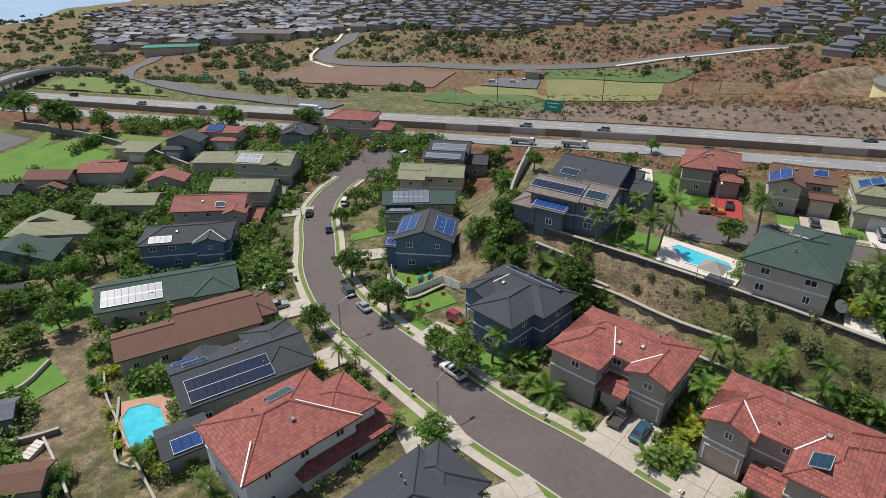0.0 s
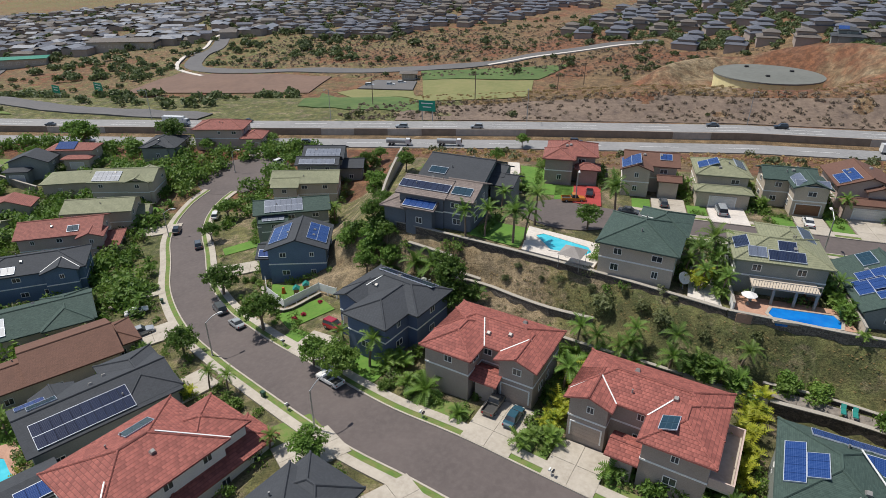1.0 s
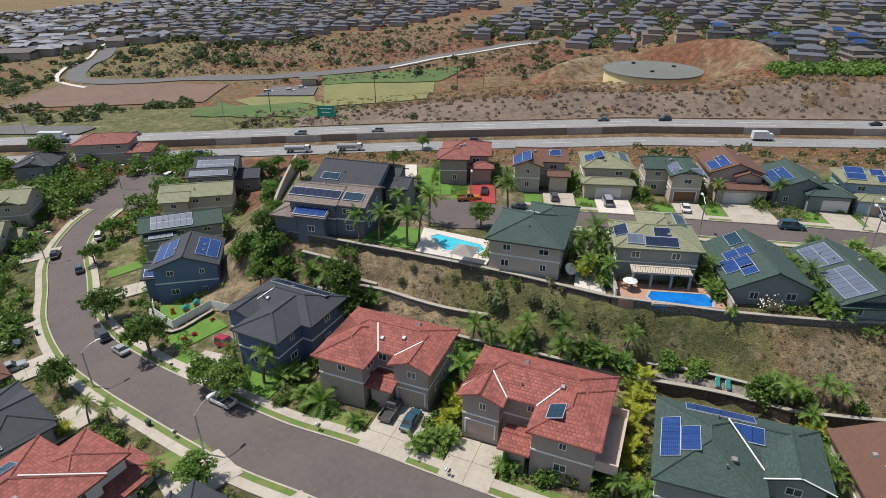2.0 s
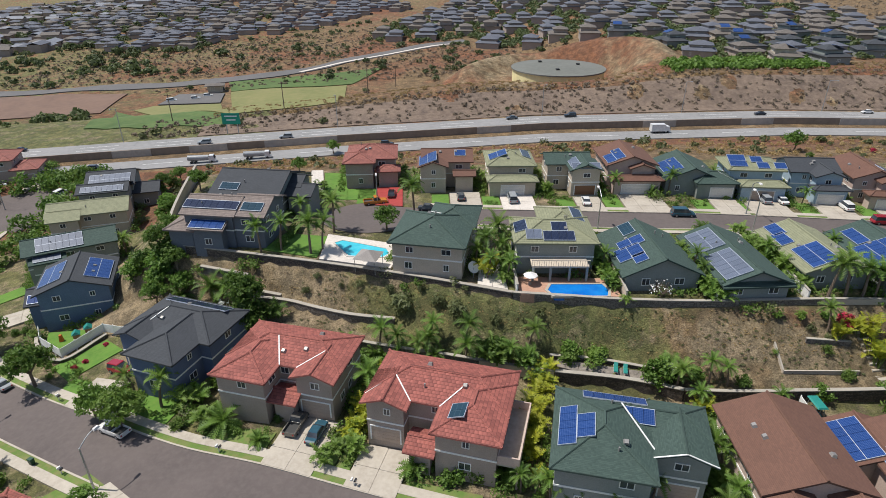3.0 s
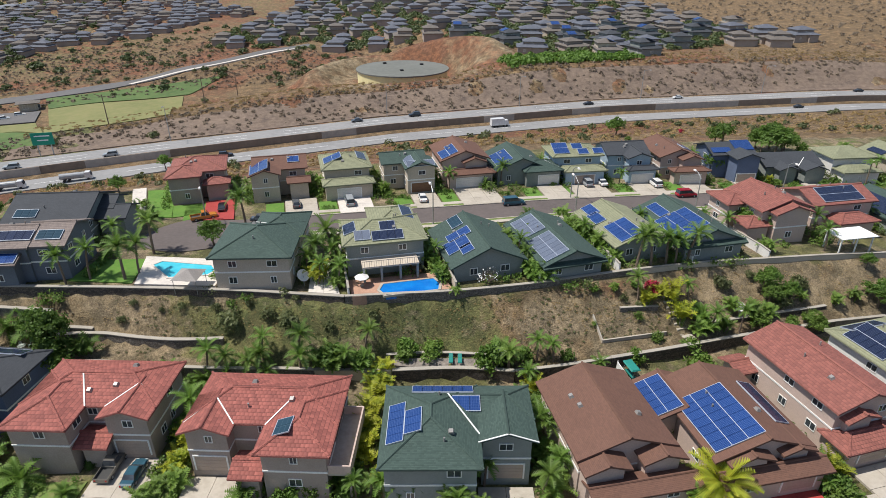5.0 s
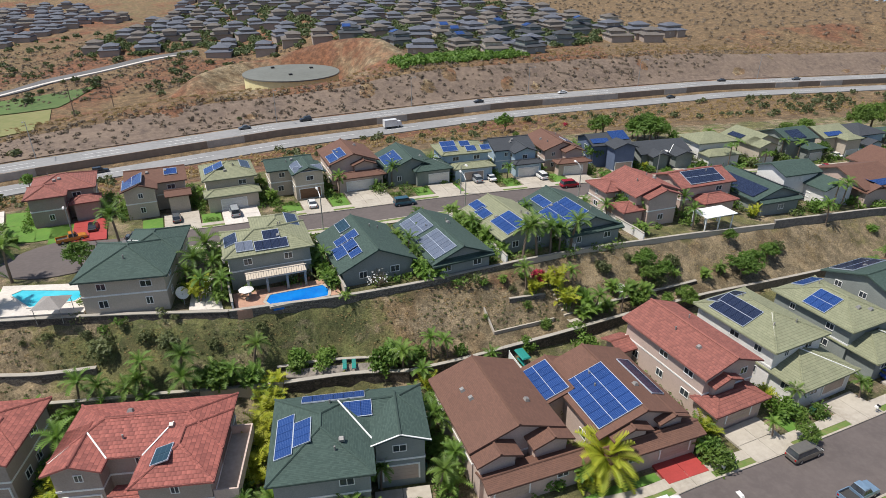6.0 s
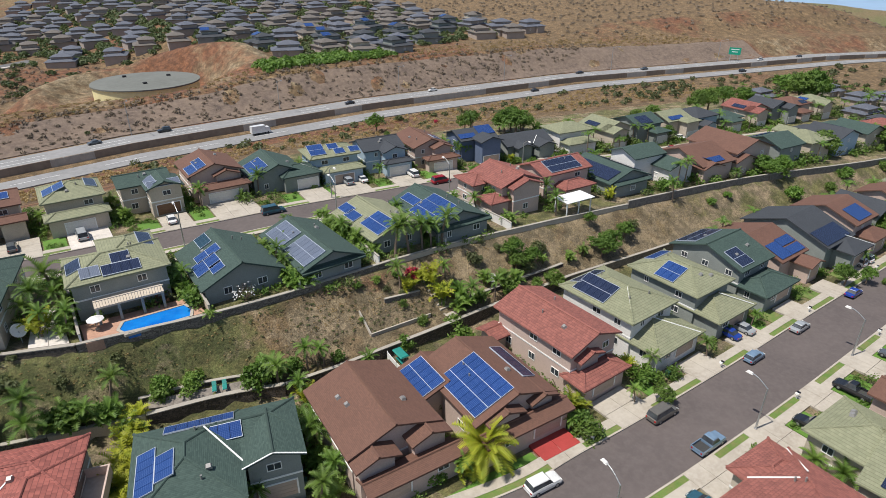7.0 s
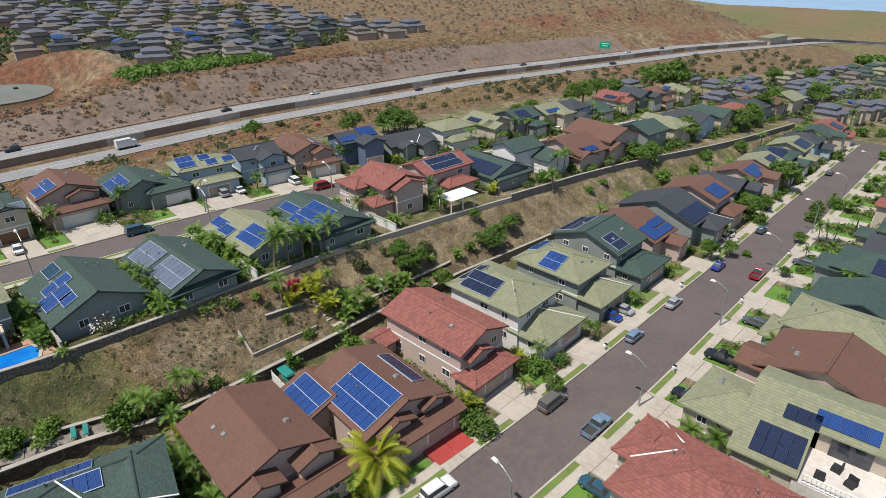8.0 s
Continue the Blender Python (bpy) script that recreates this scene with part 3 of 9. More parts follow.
@functools.lru_cache(maxsize=None)
def beside(x, y):
    """The nearest street: distance from its middle, side, the point on it, its heading and its half width."""
    best = None
    for line, half, pts in SEGMENTS:
        ab = pts[1:] - pts[:-1]
        ap = np.array((x, y)) - pts[:-1]
        t = np.clip((ap * ab).sum(1) / (ab * ab).sum(1), 0, 1)
        gap = np.hypot(*(ap - ab * t[:, None]).T)
        i = int(gap.argmin())
        if best is None or gap[i] < best[0]:
            q = line[i] + (line[i + 1] - line[i]) * float(t[i])
            side = ab[i, 0] * ap[i, 1] - ab[i, 1] * ap[i, 0]
            best = (float(gap[i]), 1 if side > 0 else -1, q, math.degrees(math.atan2(ab[i, 1], ab[i, 0])), half(q.x))
    return best


def at_kerb(x, y, off):
    """The place beside the street nearest to x, y that lies off metres outside the kerb, and the street's heading."""
    d, s, q, h, w = beside(x, y)
    n = Vector((-math.sin(radians(h)), math.cos(radians(h)))) * s * (w + off)
    return q.x + n.x, q.y + n.y, h


road = Shape()
ribbon(road, STREET, 0.001, -0.001, 0.10, 8, half=lower_half)
disc(road, -69, 135, 11.5, 0.12)
tagged(part("road", road, ASPHALT, None), "warm grey asphalt residential street with faint patches", "road", kind="structure")
road = Shape()
ribbon(road, UPPER, 0.001, -0.001, 0.10, 6, half=upper_half)
disc(road, 9.3, 92.0, 7.6, 0.12)
ribbon(road, smooth_line([(226, -120), (228, -40), (230, 12), (236, 60)]), 5, -5, 0.11, 6)
tagged(part("road_upper", road, ASPHALT, None), "grey asphalt upper street and turning circle", "road", kind="structure")
walkway, verge = Shape(), Shape()
for line, half in ((STREET, lower_half), (UPPER, upper_half)):
    for s in (1, -1):
        for sh, o0, o1, up in ((walkway, 0.001, KERB, 0.24), (verge, KERB, VERGE, 0.20), (walkway, VERGE, PATH_EDGE, 0.24)):
            ribbon(sh, line, max(s * o0, s * o1), min(s * o0, s * o1), up, 1, half=half, start=5 if line is STREET else 4)
tagged(part("pavement", walkway, CONC, None), "pale concrete kerbs and pavements along the streets", "pavement", kind="structure")
tagged(part("verge", verge, LAWNDRY, None), "patchy dry grass strips between kerb and pavement", "verge", kind="structure")

# freeway: two levels, a low wall between
fline = [Vector((x, along(NEDGE, x))) for x in axis([(-900, 40), (-300, 10), (480, 20), (1000, 50), (1900, 1)])]
fz = lambda x, y: along(FWZ, x)
fw = Shape()
ribbon(fw, fline, 2.8, -6.1, 0.22, 2, zf=fz)
ribbon(fw, fline, -11.0, -18.6, 0.25, 2, zf=lambda x, y: along(FWZ, x) - 1.5)
tagged(part("freeway", fw, FREEWAY, None), "pale concrete freeway with two carriageways at different levels", "freeway", kind="structure")
fwm = Shape()
for off in (-0.4, -3.3, -14.8):
    for i in range(20, len(fline) - 20, 2):
        if -300 < fline[i].x < 480:
            ribbon(fwm, fline, off + 0.09, off - 0.09, (0.27 if off > -10 else 0.30), 1, 0.0, zf=(fz if off > -10 else (lambda x, y: along(FWZ, x) - 1.5)), start=i, end=i + 2)
tagged(part("lane_marking", fwm, WHITE, None), "white dashed lane lines on the freeway", "lane marking", kind="structure")


rock = Shape()
ribbon(rock, [p for p in fline if -45 < p.x < 345], 19.0, 4.2, 0.22, 9, 0.6)
tagged(part("rock_cutting", rock, ROCK, None), "dark brown rock face of the freeway cutting", "rock face", kind="structure")


def band(shape, line, off, thick, z0, z1, start=0, end=None):
    """An upright wall along a line, between two height functions."""
    line = line[start:end]
    rows = []
    for i, c in enumerate(line):
        d = line[min(i + 1, len(line) - 1)] - line[max(i - 1, 0)]
        nrm = Vector((-d.y, d.x)).normalized()
        a, b = c + nrm * (off + thick / 2), c + nrm * (off - thick / 2)
        rows.append([(a.x, a.y, z0(c.x, c.y)), (a.x, a.y, z1(c.x, c.y)), (b.x, b.y, z1(c.x, c.y)), (b.x, b.y, z0(c.x, c.y))])
    n = len(rows)
    shape.add([q for r in rows for q in r], [(4 * i + k, 4 * i + 4 + k, 4 * i + 4 + (k + 1) % 4, 4 * i + (k + 1) % 4) for i in range(n - 1) for k in range(4)] + [(0, 1, 2, 3), (4 * n - 1, 4 * n - 2, 4 * n - 3, 4 * n - 4)])


median, medianp = Shape(), Shape()
band(median, fline, -6.25, 0.3, lambda x, y: along(FWZ, x) - 1.6, lambda x, y: along(FWZ, x) + 0.5)
random.seed(5)
i = 30
while i < len(fline) - 30:
    n = random.choice((1, 1, 2, 3))
    band(medianp, fline, -6.45, 0.16, lambda x, y: along(FWZ, x) - 1.5, lambda x, y: along(FWZ, x) + 0.45, i, i + n + 1)
    i += n + random.choice((1, 2, 2, 4))
wall_m = worn("brown_wall", (0.27, 0.215, 0.17), (0.21, 0.165, 0.13), fine=0.8)
tagged(part("wall_median", median, wall_m, None), "brown concrete wall between the freeway levels", "wall", kind="structure")
tagged(part("wall_patch", medianp, worn("painted_over", (0.46, 0.42, 0.38), (0.36, 0.33, 0.3), fine=0.8), None), "paler painted panels on the freeway wall", "wall", kind="structure")

# ---- houses ----
PANEL = {}


def panel_mesh(material):
    if material.name not in PANEL:
        s = Shape()
        s.taper(0.0, 0.98, 0.0, 1.63, 0.0, 0.045, 0.012, 0.012)
        PANEL[material.name] = s.mesh("solar_panel", material)
    return PANEL[material.name]


def lattice(shape, xs, ys, z0, z1):
    """One flat frame: bars fill every even gap of xs and of ys, and the odd cells stay open. Returns the open cells."""
    nx, ny = len(xs), len(ys)
    top = [(x, y, z1) for y in ys for x in xs]
    low = [(x, y, z0) for y in ys for x in xs]
    at = lambda i, j: j * nx + i
    bar = lambda i, j: 0 <= i < nx - 1 and 0 <= j < ny - 1 and (i % 2 == 0 or j % 2 == 0)
    n, faces, holes = nx * ny, [], []
    for j in range(ny - 1):
        for i in range(nx - 1):
            q = (at(i, j), at(i + 1, j), at(i + 1, j + 1), at(i, j + 1))
            if not bar(i, j):
                holes.append(q)
                continue
            faces += [q, tuple(k + n for k in q[::-1])]
            for (a, b), (di, dj) in zip(zip(q, q[1:] + q[:1]), ((0, -1), (1, 0), (0, 1), (-1, 0))):
                if not bar(i + di, j + dj):
                    faces.append((a, a + n, b + n, b))
    shape.add(top + low, faces)
    return [tuple(k + n for k in q) for q in holes]


WINDOWS = {}


def window_meshes(w, h):
    key = (round(w, 2), round(h, 2))
    if key not in WINDOWS:
        f, p, g = Shape(), Shape(), Shape()
        t = 0.075
        xs, ys = [-w / 2, -w / 2 + t, -0.03, 0.03, w / 2 - t, w / 2], [-h / 2, -h / 2 + t, h / 2 - t, h / 2]
        lattice(f, xs, ys, -0.02, 0.07)
        p.box(-w / 2 + t, w / 2 - t, -h / 2 + t, h / 2 - t, -0.02, 0.03)
        holes = lattice(g, xs, ys, -0.02, 0.07)
        n = len(g.f)
        g.f += holes
        both = g.mesh("window", WHITE)
        both.materials.append(PANE)
        for k, q in enumerate(both.polygons):
            q.material_index = 1 if k >= n else 0
        WINDOWS[key] = (f.mesh("window_frame", WHITE), p.mesh("pane", PANE), both)
        for me in WINDOWS[key]:
            me.transform(Matrix.Rotation(radians(90), 4, "X"))
    return WINDOWS[key]


SIDES = {"s": (0, -1), "e": (1, 0), "n": (0, 1), "w": (-1, 0)}


def roof_shape(bx, by, w, d, h, kind, pitch):
    """Top planes with thickness. kind: hip, gx (gables at the ends of x) or gy. Returns the shape and the rise."""
    s = Shape()
    x0, x1, y0, y1 = bx - w / 2, bx + w / 2, by - d / 2, by + d / 2
    th = 0.2
    if kind == "hip":
        rise = pitch * min(w, d) / 2
        if w >= d:
            r = [(x0 + d / 2, by, h + rise), (x1 - d / 2 + 0.001, by, h + rise)]
        else:
            r = [(bx, y0 + w / 2, h + rise), (bx, y1 - w / 2 + 0.001, h + rise)]
        e = [(x0, y0, h), (x1, y0, h), (x1, y1, h), (x0, y1, h)]
        lo = [(a, b, c - th) for a, b, c in e]
        top = [(0, 1, 9, 8), (1, 2, 9), (2, 3, 8, 9), (3, 0, 8)] if w >= d else [(0, 1, 8), (1, 2, 9, 8), (2, 3, 9), (3, 0, 8, 9)]
        s.add(e + lo + r, top + [(4, 7, 6, 5), (0, 4, 5, 1), (1, 5, 6, 2), (2, 6, 7, 3), (3, 7, 4, 0)])
    else:
        if kind == "gx":
            rise = pitch * d / 2
            v = [(x0, y0, h), (x1, y0, h), (x1, y1, h), (x0, y1, h), (x0, by, h + rise), (x1, by, h + rise)]
        else:
            rise = pitch * w / 2
            v = [(x1, y0, h), (x1, y1, h), (x0, y1, h), (x0, y0, h), (bx, y0, h + rise), (bx, y1, h + rise)]
        n = len(v)
        v += [(a, b, c - th) for a, b, c in v]
        s.add(v, [(0, 1, 5, 4), (2, 3, 4, 5), (6, 10, 11, 7), (8, 11, 10, 9), (0, 6, 7, 1), (2, 8, 9, 3), (0, 4, 10, 6), (4, 3, 9, 10), (1, 7, 11, 5), (5, 11, 8, 2)])
    return s, rise


def ridge_lines(bx, by, w, d, h, kind, pitch):
    x0, x1, y0, y1 = bx - w / 2, bx + w / 2, by - d / 2, by + d / 2
    if kind == "hip":
        rise = pitch * min(w, d) / 2
        if w >= d:
            a, b = (x0 + d / 2, by, h + rise), (x1 - d / 2, by, h + rise)
            return [(a, b), (a, (x0, y0, h)), (a, (x0, y1, h)), (b, (x1, y0, h)), (b, (x1, y1, h))]
        a, b = (bx, y0 + w / 2, h + rise), (bx, y1 - w / 2, h + rise)
        return [(a, b), (a, (x0, y0, h)), (a, (x1, y0, h)), (b, (x0, y1, h)), (b, (x1, y1, h))]
    if kind == "gx":
        return [((x0, by, h + pitch * d / 2), (x1, by, h + pitch * d / 2))]
    return [((bx, y0, h + pitch * w / 2), (bx, y1, h + pitch * w / 2))]


def slope_frame(block, side, pitch):
    """Matrix of a roof slope: x along the eave, y up the slope, origin at the middle of the eave."""
    bx, by, w, d, h, kind = block[:6]
    nx, ny = SIDES[side]
    half = (d if nx == 0 else w) / 2
    rise = pitch
    e = Vector((bx + nx * half, by + ny * half, h))
    u = Vector((-ny, nx, 0))
    v = Vector((-nx, -ny, rise)).normalized()
    n = u.cross(v)
    return Matrix(((u.x, v.x, n.x, e.x), (u.y, v.y, n.y, e.y), (u.z, v.z, n.z, e.z), (0, 0, 0, 1)))


def house(x, y, turn, blocks, roof, wall, label, pitch=0.36, solar=(), garage=None, base=None, trim=WHITE, valley=(), windows=True, caps=None, gmat=None, vents=3, lift=0.25, extra=(), group="", seed=0, door=True, coarse=False, maxwin=99):
    """A house at x, y. blocks: (x, y, width, depth, eave height, roof kind) with eaves; the first is the main one.
    solar: (block, side, along, up, columns, rows, material); valley: pairs of points of white flashing."""
    z = (ground(x, y) if base is None else base) + lift
    coarse = coarse or x > 110
    ob = thing("house", pose(x, y, z, 0, 0, turn), label, "house", group)
    rnd = random.Random(seed or int(abs(x) * 7 + abs(y) * 13))
    inset = 0.55
    for k, (bx, by, w, d, h, kind) in enumerate(blocks):
        mat_r = roof if not isinstance(roof, (list, tuple)) else roof[k]
        shape, rise = roof_shape(bx, by, w, d, h, kind, pitch)
        part("roof", shape, mat_r, ob)
        if caps is not None and not coarse:
            c = Shape()
            for a, b in ridge_lines(bx, by, w, d, h, kind, pitch):
                if (Vector(a) - Vector(b)).length > 0.3:
                    c.tube(Vector(a) + Vector((0, 0, 0.01)), Vector(b) + Vector((0, 0, 0.01)), 0.13, 0.13, 6)
            part("ridge_cap", c, caps, ob)
        wl = Shape()
        x0, x1, y0, y1 = bx - w / 2 + inset, bx + w / 2 - inset, by - d / 2 + inset, by + d / 2 - inset
        top = h - 0.19 + (pitch * inset if kind != "hip" else 0)
        wl.box(x0, x1, y0, y1, -3.2, h - 0.15 if kind == "hip" else top)
        if kind == "gx":
            r = top + pitch * (y1 - y0) / 2
            wl.add([(x0, y0, top), (x0, y1, top), (x0, by, r), (x1, y0, top), (x1, y1, top), (x1, by, r)], [(0, 2, 1), (3, 4, 5), (0, 3, 5, 2), (1, 2, 5, 4)])
        elif kind == "gy":
            r = top + pitch * (x1 - x0) / 2
            wl.add([(x0, y0, top), (x1, y0, top), (bx, y0, r), (x0, y1, top), (x1, y1, top), (bx, y1, r)], [(0, 1, 2), (4, 3, 5), (0, 2, 5, 3), (1, 4, 5, 2)])
        part("wall", wl, wall if not isinstance(wall, (list, tuple)) else wall[k], ob)
        if not coarse and h > 3.9:
            belt = Shape()
            belt.box(x0 - 0.05, x1 + 0.05, y0 - 0.05, y1 + 0.05, h * 0.5 - 0.05, h * 0.5 + 0.14)
            part("belt_course", belt, trim, ob)
        made = 0
        if windows:
            for side, (nx, ny) in SIDES.items():
                length = (w if nx == 0 else d) - 2 * inset
                n = int(length / (3.6 if not coarse else 5.2))
                if n < 1:
                    continue
                for fl in ([1.2] if h < 3.9 else [1.2, h - 1.05]):
                    for i in range(n):
                        if rnd.random() < 0.16:
                            continue
                        t = (i + 0.5) / n * length - length / 2 + rnd.uniform(-0.3, 0.3)
                        px, py = (bx + t, by + ny * ((d / 2) - inset)) if nx == 0 else (bx + nx * ((w / 2) - inset), by + t)
                        hidden = any(j != k and abs(px + nx * 0.3 - b[0]) < b[2] / 2 - 0.3 and abs(py + ny * 0.3 - b[1]) < b[3] / 2 - 0.3 and b[4] > fl - 0.6 for j, b in enumerate(blocks))
                        if garage and garage[0] == k and side == "s" and fl < 2 and abs(px - bx - garage[1]) < garage[2] / 2 + 0.6:
                            hidden = True
                        if hidden or made >= maxwin:
                            continue
                        made += 1
                        ww, hh = rnd.choice(((1.05, 1.0), (0.8, 1.0), (1.25, 0.95))) if fl < 2 else rnd.choice(((1.05, 0.9), (0.75, 0.85), (1.3, 0.85)))
                        fm, pm, both = window_meshes(ww, hh)
                        m = pose(px, py, fl, 0, 0, math.degrees(math.atan2(ny, nx)) + 90)
                        if coarse:
                            part("window", both, None, ob, m=m)
                        else:
                            part("pane", pm, None, part("window", fm, None, ob, m=m))
    if garage:
        k, off, gw = garage[0], garage[1], garage[2] * 0.9
        bx, by, w, d, h, kind = blocks[k]
        fy = by - d / 2 + inset
        g = Shape()
        for i in range(4):
            g.taper(bx + off - gw / 2, bx + off + gw / 2, fy - 0.06, fy + 0.05, 0.05 + i * 0.43, 0.05 + i * 0.43 + 0.41, 0.02, 0.0)
        part("garage_door", g, gmat or GARAGE, ob, "sectional garage door")
        fr = Shape()
        for a in ((-gw / 2 - 0.15, -gw / 2), (gw / 2, gw / 2 + 0.15)):
            fr.box(bx + off + a[0], bx + off + a[1], fy - 0.09, fy + 0.03, 0, 1.8)
        fr.box(bx + off - gw / 2 - 0.15, bx + off + gw / 2 + 0.15, fy - 0.09, fy + 0.03, 1.8, 1.92)
        part("garage_trim", fr, trim, ob)
    for k, side, al, up, cols, rows, mt in solar:
        f = slope_frame(blocks[k], side, pitch) @ pose(al, up, 0.12)
        me = panel_mesh(mt)
        if coarse:
            sheet = Shape()
            sheet.taper(-cols / 2, cols / 2 - 0.03, 0, rows * 1.65 - 0.03, 0.0, 0.045, 0.012, 0.012)
            part("solar_panel", sheet, mt, ob, m=f)
            continue
        for r in range(rows):
            for c in range(cols):
                part("solar_panel", me, None, ob, m=f @ pose((c - cols / 2) * 1.0, r * 1.65, 0))
        rail = Shape()
        gap = 0.03
        lattice(rail, [-cols / 2 - 0.035, -cols / 2 + 0.005, cols / 2 - 0.025, cols / 2 + 0.02], [v for r in range(rows + 1) for v in (r * 1.65 - gap - 0.01, r * 1.65 + gap - 0.01)], -0.08, 0.05)
        part("panel_rail", rail, ALU, ob, m=f)
    for a, b in valley:
        v = Shape()
        a, b = Vector(a), Vector(b)
        side = (b - a).cross(Vector((0, 0, 1))).normalized() * 0.065
        up = Vector((0, 0, 0.12))
        v.add([a - side + up * 0.6, a + side + up * 0.6, b + side + up * 0.6, b - side + up * 0.6, a - side, a + side, b + side, b - side], [(0, 1, 2, 3), (4, 7, 6, 5), (0, 4, 5, 1), (1, 5, 6, 2), (2, 6, 7, 3), (3, 7, 4, 0)])
        part("valley_flashing", v, WHITE, ob, "white valley flashing")
    bx, by, w, d, h, kind = blocks[0]
    for i in range(vents if not coarse else 0):
        s = Shape()
        side = "s" if i % 2 == 0 else "n"
        f = slope_frame(blocks[0], side if kind != "gy" else ("e" if i % 2 else "w"), pitch)
        span = (w if kind != "gy" else d) * 0.5
        m = f @ pose(rnd.uniform(-span, span) * 0.45, rnd.uniform(0.45, 0.8) * min(w, d) / 2, 0)
        if rnd.random() < 0.5:
            s.taper(-0.28, 0.28, -0.25, 0.25, 0, 0.28, 0.1, 0.06, m)
        else:
            s.tube(m @ Vector((0, 0, -0.05)), m @ Vector((0, 0, 0)) + Vector((0, 0, 0.45)), 0.09, 0.09, 8)
        part("roof_vent", s, PIPE, ob)
    for name, shape, mt, lb in extra:
        part(name, shape, mt, ob, lb)
    return ob


def valleys(main, bx, w, h, pitch, side="s"):
    """The two white valleys where a gabled or hipped wing of width w meets the main roof's slope at the same eave."""
    e = main[1] - main[3] / 2
    a = w / 2
    return [((bx - a, e, h), (bx, e + a, h + pitch * a)), ((bx + a, e, h), (bx, e + a, h + pitch * a))]

# ---- the lower street, north side ----
R = RED
house(-13.4, 66.2, -25, [(-1.0, 2.2, 12.5, 8.0, 5.0, "hip"), (0.2, -0.6, 7.2, 11.6, 5.0, "hip"), (-5.0, -1.2, 4.6, 5.0, 5.0, "gy")], SLATE, W_NAVY, "navy two-storey house with dark slate-grey shingle roof", lift=0.85, garage=(2, 0, 2.80), caps=SLATE,
      solar=[(0, "n", 0, 1.0, 9, 1, SOLARK)], valley=[((-5.2, -1.8, 5.00), (-3.4, 2.0, 6.40))])
house(0.4, 58.2, -21, [(0, 1.7, 13.7, 7.4, 5.0, "hip"), (-3.5, -1.0, 6.7, 8.8, 5.0, "hip"), (4.3, -1.0, 5.2, 5.4, 5.0, "gy"), (1.0, -3.0, 3.4, 3.4, 2.1, "gx")], RED, W_TAUPE, "taupe stucco two-storey house with red clay tile roof", lift=0.85,
      garage=(2, 0, 3.60), caps=RED, valley=[((-0.2, -2.0, 5.00), (-1.9, 1.4, 6.30)), ((1.8, -2.0, 5.00), (4.2, 0.5, 5.90)), ((6.8, -2.0, 5.00), (4.4, 0.5, 5.90))])
house(16.3, 49.4, -21.5, [(0, 1.9, 14.8, 7.5, 5.0, "hip"), (3.9, -1.1, 7.0, 9.1, 5.0, "hip"), (-4.9, -0.7, 5.0, 5.4, 5.0, "gy"), (-0.6, -4.0, 3.2, 3.6, 2.1, "gx")], RED, W_TAUPE, "taupe stucco two-storey house with red tile roof and solar heater", lift=0.85,
      garage=(2, 0, 3.40), caps=RED, solar=[(1, "w", 1.8, 1.6, 2, 1, HEATER)], valley=[((0.5, -1.9, 5.00), (2.6, 1.0, 6.00)), ((-7.3, -1.9, 5.00), (-5.0, 0.6, 5.90)), ((-2.5, -1.9, 5.00), (-4.8, 0.6, 5.90))])
house(33.2, 41.4, -19, [(-2.6, 0, 9.2, 11.0, 5.0, "hip"), (1.5, 3.0, 11.4, 5.0, 5.0, "hip"), (4.4, 0.6, 5.6, 6.0, 5.0, "gy")], GREEN, W_GREY, "grey-green two-storey house with dark green shingle roof and solar panels", lift=0.85,
      garage=(2, 0, 3.60), gmat=GARAGE, caps=GREEN, solar=[(0, "w", 0.5, 0.7, 5, 1, SOLAR), (0, "w", 0.8, 2.4, 3, 1, SOLAR), (1, "s", -0.9, 0.9, 3, 1, SOLAR), (1, "n", 3.0, 0.5, 6, 1, SOLAR)], valley=[((1.9, -1.4, 5.02), (-1.0, 2.6, 6.45)), ((1.6, -2.4, 5.00), (4.4, -2.4, 6.00)), ((7.2, -2.4, 5.00), (4.4, -2.4, 6.00))])
house(47.4, 38.2, -8, [(0, 1.1, 10.0, 11.2, 4.1, "gy"), (3.0, -4.4, 4.4, 3.0, 3.8, "gy"), (-2.6, -4.8, 4.6, 2.6, 3.8, "gy"), (0.8, -6.2, 10.6, 2.8, 2.0, "gx")], BROWN, W_PINK, "pink-beige two-storey house with brown shingle roof", lift=0.85, garage=(3, -2.6, 3.80), caps=BROWN)
house(59.6, 35.0, -8, [(0, 0.6, 10.4, 11.6, 3.6, "gy"), (-1.8, -4.2, 4.6, 3.6, 3.6, "gy"), (3.2, -4.0, 3.6, 3.4, 3.6, "gy"), (0.6, -5.5, 11.2, 3.0, 2.1, "gx"), (-4.0, 4.4, 7.4, 6.2, 2.9, "gy")], BROWN, W_PINK, "brown-roofed house carrying a large blue solar array", lift=0.85,
      caps=BROWN, solar=[(0, "w", 1.4, 0.6, 7, 3, SOLAR), (0, "e", 0.0, 1.0, 6, 1, SOLARK), (4, "w", 0.2, 0.3, 5, 2, SOLAR)], garage=(3, 2.4, 3.80))
house(72.6, 36.9, -4, [(0, 0, 8.4, 13.2, 5.0, "gy"), (-1.2, -6.0, 4.0, 2.4, 4.0, "gy"), (-0.5, -7.1, 7.8, 3.8, 2.0, "hip"), (-4.8, 5.6, 3.0, 3.6, 2.1, "gx")], RUST, W_PINK, "pale two-storey house with rust-red tile roof", lift=0.85, garage=(2, 0, 3.80), caps=RUST)
